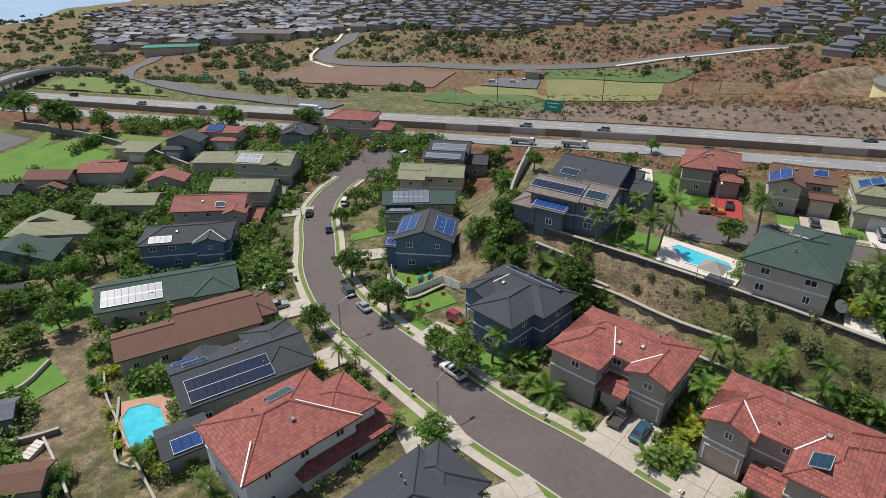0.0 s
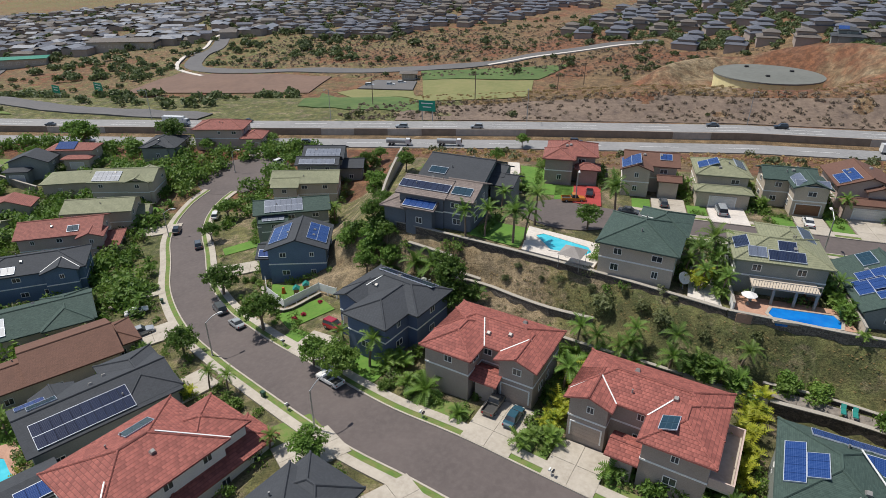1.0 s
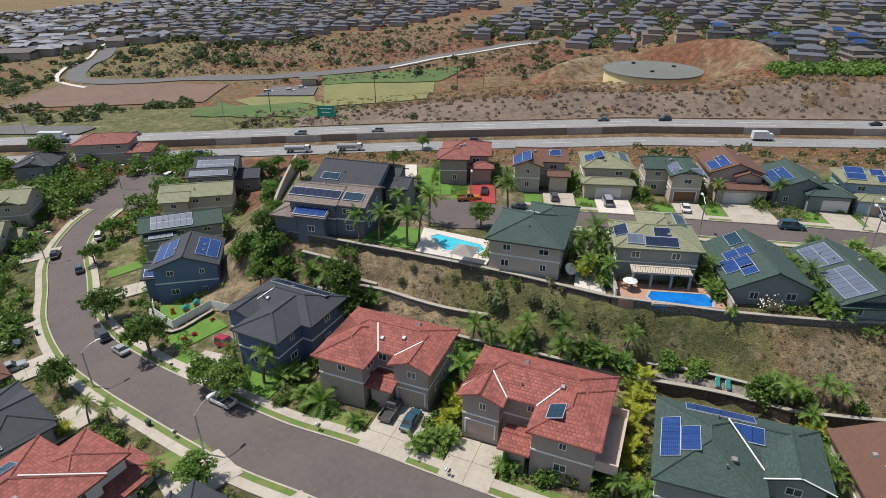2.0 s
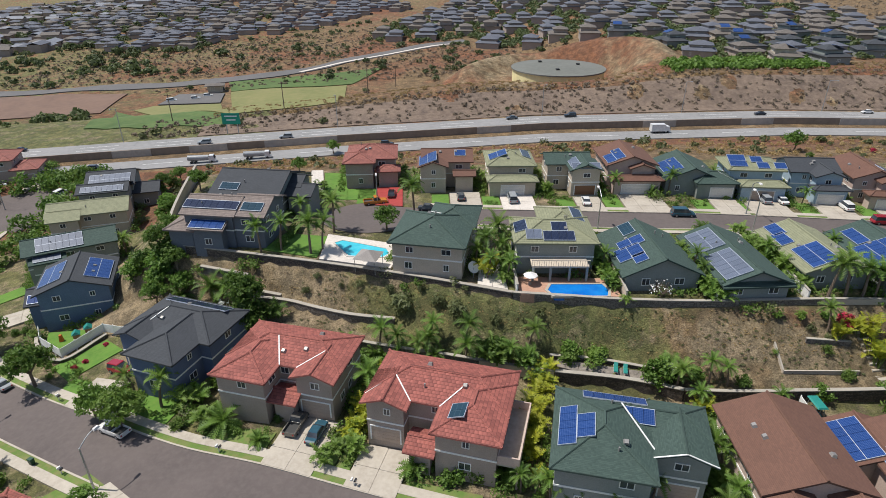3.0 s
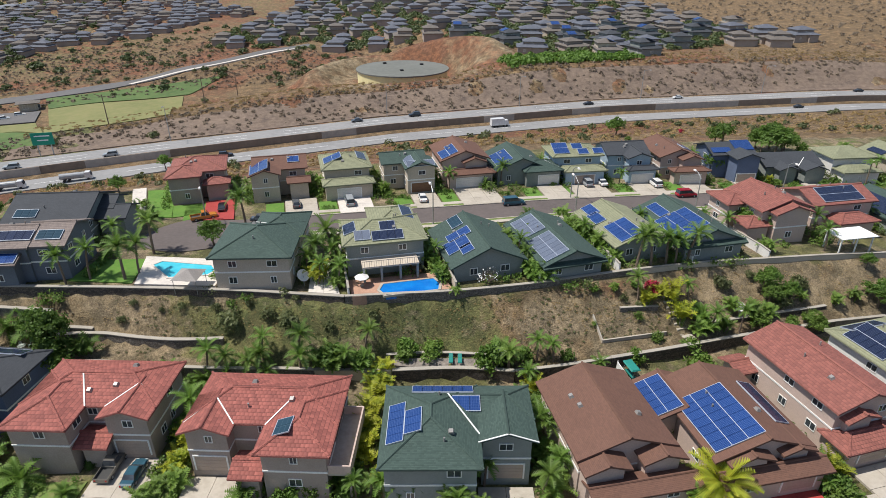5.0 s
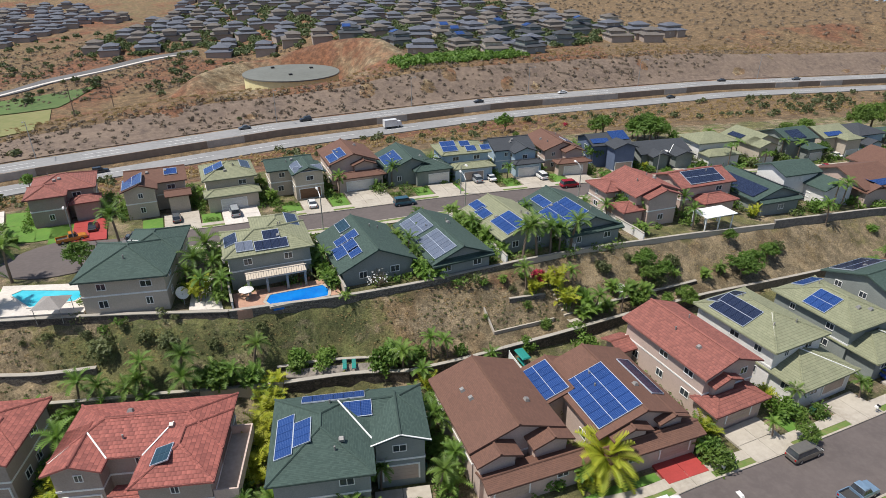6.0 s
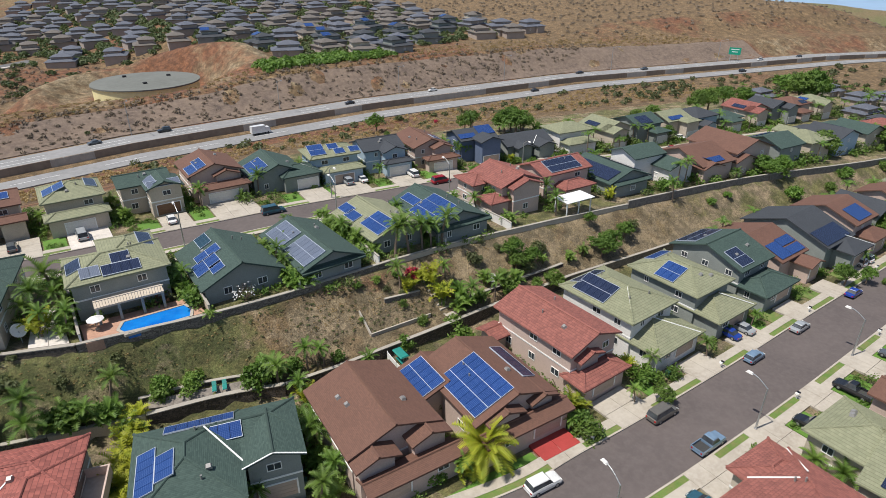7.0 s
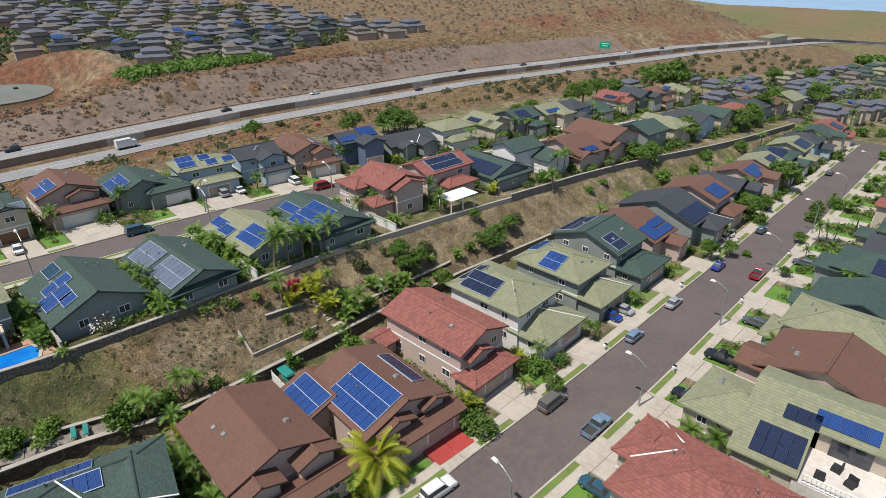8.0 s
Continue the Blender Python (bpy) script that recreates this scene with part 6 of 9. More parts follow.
planted("areca", [(60.9, 57.4, 1.5), (63.9, 57.3, 1.2), (40.2, 61.2, 1.6), (-80.3, 58.3, 2.4), (-75.9, 57.1, 2.6), (-72.1, 56.2, 2.2), (-72.6, 48.6, 2.4), (-66, 43.4, 2.6), (-73.2, 50.6, 2.4), (-75.1, 54.1, 2), (-49.8, 45.8, 2.6), (-47.5, 47.5, 2.6), (-46, 50.2, 2.4), (-43.5, 51.9, 2.2), (-64.9, 48.1, 2), (91.6, 50.2, 2.2), (87.1, 51.6, 1.6), (78.1, 51.4, 2.8), (80, 50.7, 2.6), (70.9, 52.4, 2.6), (81.6, 29.7, 2.6), (93.5, 32.2, 2.6), (75.4, 52.4, 2.4), (94.9, 49.9, 2), (152.9, 44, 2.4), (159.5, 29.5, 2.6), (150.3, 22.6, 3), (183.6, 21.1, 3), (187.4, 19.8, 3), (190.8, 18.9, 3)])
planted("areca", [(160.9, 19.2, 2.6), (164.2, 7.3, 3), (168.5, 6.7, 3), (181.1, 6.1, 3), (186.2, 5.3, 3), (165.3, 10.1, 3), (214.4, 6.9, 3), (249.3, 9.8, 3)])
planted("squat", [(-6.9, 54.6, 2.6), (-2.5, 51.1, 1.4), (-13.1, 78, 2.6), (-9.6, 76.9, 3), (-17.4, 78.7, 2.4)])
planted("bright_shrub", [(6.5, 50.1, 1), (7.5, 51.4, 1.3), (-12, 55.3, 1.1), (14.9, 44.9, 0.9), (12.8, 44.3, 0.8), (36.3, 57.9, 1.6), (65.5, 45.8, 2.1), (45.3, 47.6, 1.2), (35.4, 56.8, 1.4), (56.3, 54.5, 0.5), (62.5, 54, 0.8), (63.7, 51.3, 1), (78.5, 25.8, 1.1), (76.7, 12.2, 1.2)])
planted("shrub", [(7.6, 55.8, 1.6), (-1, 54.3, 0.7), (17.4, 43.6, 1.4), (19.3, 43.3, 1.3), (16.4, 43.2, 1.1), (41.6, 53.4, 2), (32.8, 58.2, 1.6), (27.2, 58.3, 1.7), (24, 59.3, 2), (59.6, 49.9, 1.4), (67.2, 49.4, 1.4), (78.5, 49.9, 1.5), (33.2, 59, 1.6), (82.7, 48.6, 1.2), (142.9, 102.8, 1.6), (107.4, 121.2, 1), (128.8, 145.4, 1.1), (90.3, 107.5, 1), (-43.4, 82.4, 0.8), (-41.8, 82.2, 0.8), (-40.1, 81, 0.8), (-59.2, 80.2, 1.1), (-46, 38.8, 2), (-44.7, 36.8, 1.6), (-86.3, 104.7, 1.2), (-29.3, 50.8, 1.3), (-63.4, 151.1, 2), (-61.9, 153.8, 2), (-38.1, 135.5, 2), (-33.3, 126.1, 2)])
planted("shrub", [(-36.5, 140.1, 2.2), (-24.9, 100.5, 2), (-23.3, 84.1, 2.2), (-25.2, 84.3, 2.2), (-20.5, 82.3, 2.4), (-21.5, 81.4, 1.8), (-19.4, 83, 2), (-106.4, 105, 2), (-107.7, 110.5, 1.8), (-122.2, 82.3, 1.6), (-117.2, 88.3, 1.6), (-128.1, 120.9, 1.6), (-132, 116.5, 1.6), (-123.3, 131.5, 1.8), (-108.2, 117.6, 2), (-82.9, 76.9, 1.6), (-88, 77.9, 1.4), (-90.4, 76, 1.2), (65, 25.5, 1.8), (53.6, 40.6, 1.4), (56.4, 37.1, 1.2), (74.3, 37.6, 1.2), (49.3, 31.4, 1.3), (47.9, 42, 1.1), (77.4, 26.9, 1.7), (99.5, 35.1, 1), (94.5, 26.1, 1.4), (127.6, 16.6, 0.9), (75.5, 12.5, 1.5), (65.5, 26.8, 1.6)])
planted("shrub", [(80.7, 25.2, 1.2), (80.3, 28.8, 1), (66.9, 10.6, 1), (132.2, 7.9, 1.2), (126.7, 22.6, 1.4), (144.7, 18.9, 1.6), (153.1, 11.4, 1.6), (159.7, 11.8, 1.6), (164, 9, 1.6), (123.2, 53.9, 1.6), (130.8, 59, 1.4), (125.3, 81.5, 1.4), (129.9, 74.2, 1.2), (116.4, 85, 1.2), (129.2, 46.9, 1), (134.4, 46.4, 1), (147.1, 81, 1.5), (184.1, 34, 2), (169.4, 37.5, 2), (162, 37.6, 1.6), (150.4, 40.3, 2), (195.2, 43.5, 2), (256.7, 57.2, 2), (196, 47.6, 2), (205.6, 18.8, 2), (205.7, 15.5, 2), (305.6, 18.5, 2.4), (244, 14.8, 2)])
planted("golden_palm", [(28.3, 54.1, 3), (27.1, 51.5, 3.2), (26.2, 49, 3), (25.3, 46.7, 2.8), (24.7, 44.8, 2.6), (29.2, 56, 2.8), (29.8, 57, 2.4), (45.3, 49.2, 2.6), (67.8, 52.6, 3.2), (64.3, 55.2, 2.4), (24.6, 69, 3), (67.6, 54.9, 3.4), (66.4, 55.9, 2), (-67.7, 46.2, 1.6), (-63.6, 42.8, 1.6), (-59.6, 39.7, 1.6), (-55.7, 37, 1.6), (-53.2, 35.2, 1.4), (-71.2, 48.9, 1.4)])
planted("bloom", [(65.9, 56.1, 1), (66, 56.8, 1), (129.4, 128.6, 0.9), (-29.5, 70.1, 0.5), (-28.5, 71.1, 0.5), (-27.2, 74.6, 0.5)])
planted("scrub", [(2.3, 74.2, 0.7), (8, 71.6, 0.8), (13.5, 68, 1.9), (18, 66.4, 1.1), (20.1, 64.8, 1.5), (24.7, 62.8, 0.9), (30.1, 62.5, 0.9), (0.7, 73.5, 0.7), (12.1, 70, 0.8), (15.9, 68.5, 0.6), (5.6, 72.3, 0.5), (21.4, 66.7, 0.6), (76.3, 55.1, 1.2), (82.4, 52.7, 1.5), (87.9, 52.6, 1), (86.8, 49.9, 0.8), (83.6, 51.4, 1.5), (61.5, 56.2, 0.7), (63.3, 55.3, 0.6), (75.9, 55.4, 1.1), (87.4, 53.1, 1.2), (107.6, 49.6, 1.3), (81, 55.4, 0.8)])
planted("bare", [(44.7, 61.8, 1.9)])

# ---- walls, pools, drives, lawns ----
def stone_mat(name, a, b, joint, scale=2.2):
    m, nt, bs, obj, pos = base(name, 0.9)
    mp = nt.nodes.new("ShaderNodeMapping")
    mp.inputs["Scale"].default_value = (1, 1, 1.5)
    nt.links.new(pos, mp.inputs[0])
    cell, edge = nt.nodes.new("ShaderNodeTexVoronoi"), nt.nodes.new("ShaderNodeTexVoronoi")
    edge.feature = "DISTANCE_TO_EDGE"
    for n in (cell, edge):
        n.inputs["Scale"].default_value = scale
        nt.links.new(mp.outputs[0], n.inputs["Vector"])
    sp = nt.nodes.new("ShaderNodeSeparateColor")
    nt.links.new(cell.outputs["Color"], sp.inputs[0])
    c = mix(nt, sp.outputs[0], a, b)
    r = nt.nodes.new("ShaderNodeMapRange")
    r.inputs["From Max"].default_value = 0.09
    nt.links.new(edge.outputs["Distance"], r.inputs["Value"])
    nt.links.new(mix(nt, r.outputs[0], joint, c), bs.inputs["Base Color"])
    bump(nt, bs, r.outputs[0], 0.9, 0.12)
    return m


RUBBLE = stone_mat("rubble_stone", (0.27, 0.235, 0.20), (0.15, 0.13, 0.115), (0.07, 0.06, 0.054))
LAVA = stone_mat("lava_rubble", (0.17, 0.135, 0.11), (0.075, 0.062, 0.055), (0.035, 0.03, 0.028))


def stone_wall(points, top, base_drop, thick, material, label, cap=CAP, name="stone_wall"):
    """A wall along a line: top and base_drop are metres over and under the land behind and before it."""
    line = smooth_line(points, 1.5) if len(points) > 2 else [Vector(points[0]).lerp(Vector(points[1]), i / 12) for i in range(13)]
    ob = thing(name, pose(0, 0, 0), label, "wall")
    s, c = Shape(), Shape()
    band(s, line, 0, thick, lambda x, y: ground(x, y) - base_drop, top)
    band(c, line, 0, thick + 0.08, lambda x, y: top(x, y) - 0.01, lambda x, y: top(x, y) + 0.09)
    part("masonry", s, material, ob)
    part("coping", c, cap, ob)
    return ob


def terrace_top(x, y):
    return along(UP, x) + 0.3


stone_wall([(x, along(TERRACE, x)) for x in (-19, -8, 2, 14, 27)], terrace_top, 1.0, 0.45, LAVA, "dark stone terrace wall with pale coping")
stone_wall([(x, along(TERRACE, x)) for x in (27.05, 34, 40, 49, 56, 64)], terrace_top, 1.0, 0.4, RUBBLE, "grey stone terrace wall below the pools")
stone_wall([(x, along(TERRACE, x)) for x in (64.05, 76, 84, 92, 101, 110)], terrace_top, 1.0, 0.35, W_BEIGE, "plain beige rendered terrace wall", name="garden_wall")
stone_wall([(x, along(TERRACE, x)) for x in (110.05, 121, 132, 150, 183, 220)], lambda x, y: along(UP, x) + 0.9, 1.6, 0.35, STONEG, "grey terrace wall along the back gardens", name="garden_wall")
stone_wall([(-19, 84.1), (-21.5, 92), (-23, 104), (-24, 118)], lambda x, y: along(UP, x) + 0.5, 2.4, 0.35, W_BEIGE, "pale garden wall at the terrace's end", name="garden_wall")


def bench_top(x, y):
    lo, hi = along(LOW, x), along(UP, x)
    return lo + (hi - lo) * (0.30 - 0.09 * ease(16, 31, x)) + 0.2


stone_wall([(x, along(FOOT, x)) for x in (-8, -2.1, 2.3, 7, 14, 22)], bench_top, 0.8, 0.4, RUBBLE, "low grey retaining wall behind the gardens")
stone_wall([(x, along(BENCH, x)) for x in (-9, -2.4, 1.9, 6.8, 12.4)], lambda x, y: along(LOW, x) + (along(UP, x) - along(LOW, x)) * 0.45 + 0.15, 0.6, 0.5, RUBBLE, "grey rubble wall between bench and bank")
stone_wall([(x, along(FOOT, x)) for x in (22.05, 26, 30.5)], bench_top, 0.8, 0.4, W_BEIGE, "pale stepped retaining wall", name="garden_wall")
stone_wall([(x, along(FOOT, x)) for x in (30.6, 38, 44)], bench_top, 0.8, 0.5, LAVA, "dark lava-stone retaining wall")
stone_wall([(x, along(FOOT, x)) for x in (44.05, 50, 56)], bench_top, 0.8, 0.4, LAVA, "low dark retaining wall behind gardens")
stone_wall([(x, along(FOOT, x)) for x in (56.05, 64, 72, 80, 89)], bench_top, 0.8, 0.45, LAVA, "dark lava-stone garden wall")
stone_wall([(x, along(FOOT, x)) for x in (89.05, 104, 120, 150, 183, 220)], bench_top, 0.8, 0.4, STONEG, "grey retaining wall behind the far gardens")
stone_wall([(70.5, 51.6), (78, 51.0), (90, 50.0)], lambda x, y: ground(x, y) + 0.5, 0.7, 0.4, LAVA, "dark upper tier of the garden wall")
for a, b, tp in (((-18.6, 78.0), (-13.4, 76.0), 0.6), ((-14.4, 80.2), (-7.4, 77.4), 0.7), ((-6.4, 76.0), (-2.8, 74.6), 0.5)):
    stone_wall([a, b], lambda x, y, tp=tp: ground(x, y) + tp, 0.6, 0.5, RUBBLE, "short stone planter wall on the bank", cap=CAP, name="planter_wall")
# stepped white planters and stairs on the bank
for a, b in (((56.4, 52.6), (65.2, 51.7)), ((56.4, 52.6), (56.5, 55.3))):
    stone_wall([a, b], lambda x, y: ground(x, y) + 0.45, 0.4, 0.12, W_BEIGE, "pale painted planter wall on the bank", cap=CONC, name="planter_wall")
stone_wall([(60.4, 55.3), (65.6, 54.5)], lambda x, y: ground(x, y) + 0.5, 0.4, 0.3, RUBBLE, "short stone planter wall on the bank", name="planter_wall")
steps = thing("garden_stairs", pose(0, 0, 0), "concrete garden stairs climbing the bank", "stairs")
for i in range(11):
    s = Shape()
    x, y = 67.8 - i * 0.02, 49.9 + i * 0.62
    z = ground(x, y)
    s.box(x - 0.75, x + 0.75, y, y + 0.5, z - 0.5, z + 0.2)
    part("step", s, CONC, steps)
for x in (27.6, 40.4, 51.2, 62.6, 73.6, 85.4):
    y0, y1 = along(TERRACE, x) + 0.3, 80.5
    stone_wall([(x, y0), (x + 0.8, (y0 + y1) / 2), (x + 1.2, y1 - 3)], lambda a, b: ground(a, b) + 1.35, 0.4, 0.2, W_WHITE if x != 40.4 else W_BEIGE, "pale rendered side wall between gardens", name="garden_wall")


def fence(points, height, label, board=0.2, material=WHITE, lift=0.0):
    ob = thing("fence", pose(0, 0, 0), label, "fence")
    s0 = Shape()
    for a, b in zip(points, points[1:]):
        a, b = Vector(a), Vector(b)
        n = max(1, round((b - a).length / 2.0))
        ang = math.degrees(math.atan2(b.y - a.y, b.x - a.x))
        for i in range(n + 1):
            q = a.lerp(b, i / n)
            p = Shape()
            p.taper(-0.07, 0.07, -0.07, 0.07, -0.4, height + 0.12, 0.02, 0.02)
            part("post", p, material, ob, m=pose(q.x, q.y, ground(q.x, q.y) + lift, 0, 0, ang))
            if i < n:
                r = a.lerp(b, (i + 1) / n)
                z0, z1 = ground(q.x, q.y) + lift, ground(r.x, r.y) + lift
                g = Shape()
                u = (r - q).normalized().to_3d()
                w = Vector((-u.y, u.x, 0)) * 0.03
                P, Q = Vector((q.x, q.y, z0)), Vector((r.x, r.y, z1))
                k = [P - w, P + w, Q + w, Q - w]
                g.add([v + Vector((0, 0, 0.06)) for v in k] + [v + Vector((0, 0, height)) for v in k], [(3, 2, 1, 0), (4, 5, 6, 7), (0, 1, 5, 4), (1, 2, 6, 5), (2, 3, 7, 6), (3, 0, 4, 7)])
                part("fence_panel", g, material, ob)
    return ob


fence([(-38.6, 80.2), (-37.0, 77.2), (-32.2, 72.8), (-28.4, 77.6), (-24.8, 75.6)], 1.4, "white vinyl fence round the play lawn", lift=0.5)
stone_wall([(-38.9, 79.6), (-37.2, 76.6), (-32.1, 72.2), (-28.0, 77.0)], lambda x, y: ground(x, y) + 0.5, 0.8, 0.4, LAVA, "dark stone footing under the white fence", name="stone_wall")
fence([(56.3, 49.0), (55.9, 46.6), (55.5, 43.4)], 1.7, "white vinyl fence between two gardens", lift=0.1)


# lawns and drives lie as sheets over the ground
def lawn(corners, label="green lawn beside a house", material=LAWN, lift=0.13):
    s = Shape()
    patch(s, corners, lift)
    tagged(part("lawn", s, material, None), label, "lawn")


DRIVES = []


def drive(corners, label="pale jointed concrete drive before the garage", material=CONC, lift=0.27, name="driveway"):
    """Slabs with open joints: across is the first side."""
    c = [Vector(q) for q in corners]
    DRIVES.append([tuple(q) for q in corners])
    ob = thing(name, pose(0, 0, 0), label, "driveway")
    nu = max(1, round((c[1] - c[0]).length / 2.6))
    nv = max(1, round((c[3] - c[0]).length / 2.8))
    at = lambda u, v: (c[0] * (1 - u) + c[1] * u) * (1 - v) + (c[3] * (1 - u) + c[2] * u) * v
    g, h = 0.02 / (c[1] - c[0]).length, 0.02 / (c[3] - c[0]).length
    for i in range(nu):
        for j in range(nv):
            s = Shape()
            u0, u1, v0, v1 = i / nu + g, (i + 1) / nu - g, j / nv + h, (j + 1) / nv - h
            patch(s, [at(u0, v0), at(u1, v0), at(u1, v1), at(u0, v1)], lift, 1.4, 0.25)
            part("slab", s, material, ob)
    return ob


def local(x, y, turn, pts):
    m = pose(x, y, 0, 0, 0, turn)
    return [tuple((m @ Vector((a, b, 0)))[:2]) for a, b in pts]


def reach_to(x, y, turn, lx, ly, off):
    """How far before the house, in its own axes, a place off metres outside the kerb lies."""
    m = pose(x, y, 0, 0, 0, turn)
    while ly > -30:
        q = m @ Vector((lx, ly, 0))
        d, s, c, h, w = beside(q.x, q.y)
        if d < w + off:
            return ly
        ly -= 0.1
    return None


def front(x, y, turn, gx, gw, gy, reach, label="pale jointed concrete drive before the garage", material=CONC, grass=(), gmat=LAWN):
    """The drive before a garage and the lawns beside it, in the house's own axes; both end at the street."""
    e0, e1 = (reach_to(x, y, turn, gx + k * gw / 2, gy, 0.12) for k in (-1, 1))
    e0, e1 = (-reach if v is None else v for v in (e0, e1))
    drive(local(x, y, turn, [(gx - gw / 2, gy), (gx + gw / 2, gy), (gx + gw / 2, e1), (gx - gw / 2, e0)]), label, material)
    for a, b, c, d in grass:
        far = [reach_to(x, y, turn, k, max(c, d), PATH_EDGE + 0.05) for k in (a, b)]
        far = [min(c, d) if v is None else v for v in far]
        lawn(local(x, y, turn, [(a, far[0]), (b, far[1]), (b, max(c, d)), (a, max(c, d))]), "clipped green front lawn beside the drive" if gmat is LAWN else "patchy dry front lawn beside the drive", gmat)


# lower street, north side
front(-13.4, 66.2, -25, -8.4, 5.4, -4.4, 12.6, grass=[(-14.5, -11.3, -12, -5), (-5.5, 4.0, -11.6, -5.6)])
front(0.4, 58.2, -21, 4.2, 5.8, -3.2, 12.0, grass=[(-6.6, 0.8, -8.6, -6.0), (7.4, 8.8, -11, -4)], gmat=LAWNDRY)
front(16.3, 49.4, -21.5, -4.6, 5.4, -3.0, 11.6, grass=[(-9.0, -7.5, -11, -4), (-1.4, 6.0, -9.4, -6.4)], gmat=LAWNDRY)
front(33.2, 41.4, -19, 4.4, 5.2, -2.4, 10.8, grass=[(-7, 1.4, -8.4, -6.4), (7.2, 9.4, -9, -4)])
front(47.4, 38.2, -8, -1.6, 5.0, -8.6, 13.0, grass=[(2.0, 7.6, -13, -8.8)])
front(59.6, 35.0, -8, 3.0, 4.8, -9.0, 11.2, grass=[(-5.0, 0.3, -11.2, -7.2), (5.6, 7.2, -12, -7)])
drive(local(59.6, 35.0, -8, [(0.6, -5.6), (5.4, -5.6), (5.4, -8.96), (0.6, -8.96)]), "red painted carport floor", REDCONC)
front(72.6, 36.9, -4, -0.3, 5.4, -8.6, 14.2, grass=[(3.8, 5.6, -14, -9)])
front(83.6, 35.9, -3, 2.2, 5.2, -9.8, 13.0)
front(96.0, 34.2, -4, 0.6, 6.0, -9.2, 13.0, grass=[(3.8, 5.4, -13, -7)])
for x, y in ((107.6, 33.6), (118.6, 33.0), (129.4, 31.4), (140.2, 29.6)):
    front(x, y, -4, 1.0, 4.8, -9.2, y - 18.4 - 1.5, grass=[(-4.6, -1.6, -(y - 21), -8)], gmat=LAWNDRY)
for i in range(8):
    x = 151 + i * 10.6
    y = 27.6 - (x - 151) * 0.085
    front(x, y, -4, 1.0, 4.4, -6.5, y - (15 - (x - 150) * 0.06) - 6.0, grass=[(-4.2, -1.4, -9, -6)])
# south side
for x, y, tn, gx in ((66.6, 4.6, 173, -2.2), (80.2, 1.6, 174, 1.4), (91.6, -0.6, 175, 2.4), (102.4, -0.3, 176, 1.6), (113.6, -1.2, 176, 2.4), (124.6, -1.8, 176, 1.8)):
    r = 21.3 - (x - 60) * 0.07 - y - 6.8
    front(x, y, tn, gx, 4.8, -7.8, r, grass=[(-5.2, gx - 2.7, -r, -7.0)] if gx > 0 else [(0.6, 5.0, -r, -7.0)])
for i in range(8):
    x = 135.6 + i * 10.8
    y = -2.2 - (x - 135) * 0.06
    front(x, y, 176, 1.0, 4.4, -6.5, 8.4, grass=[(-4.2, -1.4, -8.4, -6)])
# upper street, north side
for x, y, tn, gx, gw, mt in ((10.3, 112.6, -3, 3.2, 4.8, REDCONC), (24.0, 108.4, -5, 3.0, 5.4, CONC), (35.3, 106.2, -5, 0.6, 5.8, CONCW), (46.6, 103.8, -5, 1.4, 4.6, CONC), (57.1, 104.8, -6, 0.8, 7.4, CONC), (68.0, 101.4, -8, 4.2, 5.0, CONC), (78.9, 99.6, -11, 0.6, 7.0, CONC), (89.4, 98.6, -11, 1.6, 6.0, CONC), (99.6, 97.2, -12, 1.4, 5.0, CONC), (111.4, 94.2, -13, 1.0, 5.0, CONC), (123.4, 90.4, -14, 3.0, 5.0, CONC)):
    front(x, y, tn, gx, gw, -6.0, 14.0, "red painted concrete drive" if mt is REDCONC else "pale jointed concrete drive before the garage", mt, grass=[(gx - gw / 2 - 3.2, gx - gw / 2 - 0.2, -12, -6.6)])
lawn([(0.8, 116), (5.4, 115), (5.6, 101.4), (1.6, 102.6)], "bright green lawn beside the path")
drive([(-2.0, 118), (0.4, 117.5), (1.6, 101.6), (-0.6, 101.8)], "pale concrete path beside the lawn", CONCW, name="path")
lawn([(5.4, 106.6), (11.2, 106.2), (11.4, 101.2), (5.4, 101.4)], "bright green lawn before the house")
lawn([(-5.6, 80.4), (2.2, 77.0), (3.4, 83.6), (-3.0, 85.4)], "bright green back lawn with palms")
# lower turning circle, drives
drive([(-57.2, 64.5), (-53.6, 61.0), (-46.6, 66.4), (-50.0, 70.4)], "pale jointed concrete drive before the garage")
drive([(-66.5, 78.0), (-63.5, 73.6), (-56.5, 79.0), (-59.4, 82.6)], "pale jointed concrete drive before the garage")
drive([(-79.0, 106.0), (-77.0, 101.5), (-69.5, 104.5), (-71.0, 108.8)], "pale jointed concrete drive before the garage")
drive([(-47.6, 47.0), (-43.8, 44.0), (-33.6, 55.6), (-38.2, 58.6)], "pale jointed concrete drive before the garage")
drive([(-41.6, 86.6), (-43.0, 90.6), (-51.4, 87.6), (-49.4, 83.2)], "pale jointed concrete drive before the garage")
drive([(-22.0, 44.6), (-18.4, 40.6), (-13.0, 45.0), (-16.8, 48.4)], "pale jointed concrete drive before the garage")
drive([(-12.0, 38.0), (-8.6, 34.4), (-3.2, 39.0), (-6.6, 42.6)], "pale jointed concrete drive before the garage")
drive([(-74, 146), (-69, 147), (-68, 152), (-73, 152)], "pale jointed concrete drive before the garage")
lawn([(-37.6, 80.4), (-36.6, 77.8), (-32.2, 73.8), (-28.6, 78.6)], "bright green raised play lawn", lift=0.5)
lawn([(-33.0, 71.4), (-29.4, 67.6), (-24.2, 72.6), (-27.6, 76.0)], "green front lawn by the street")
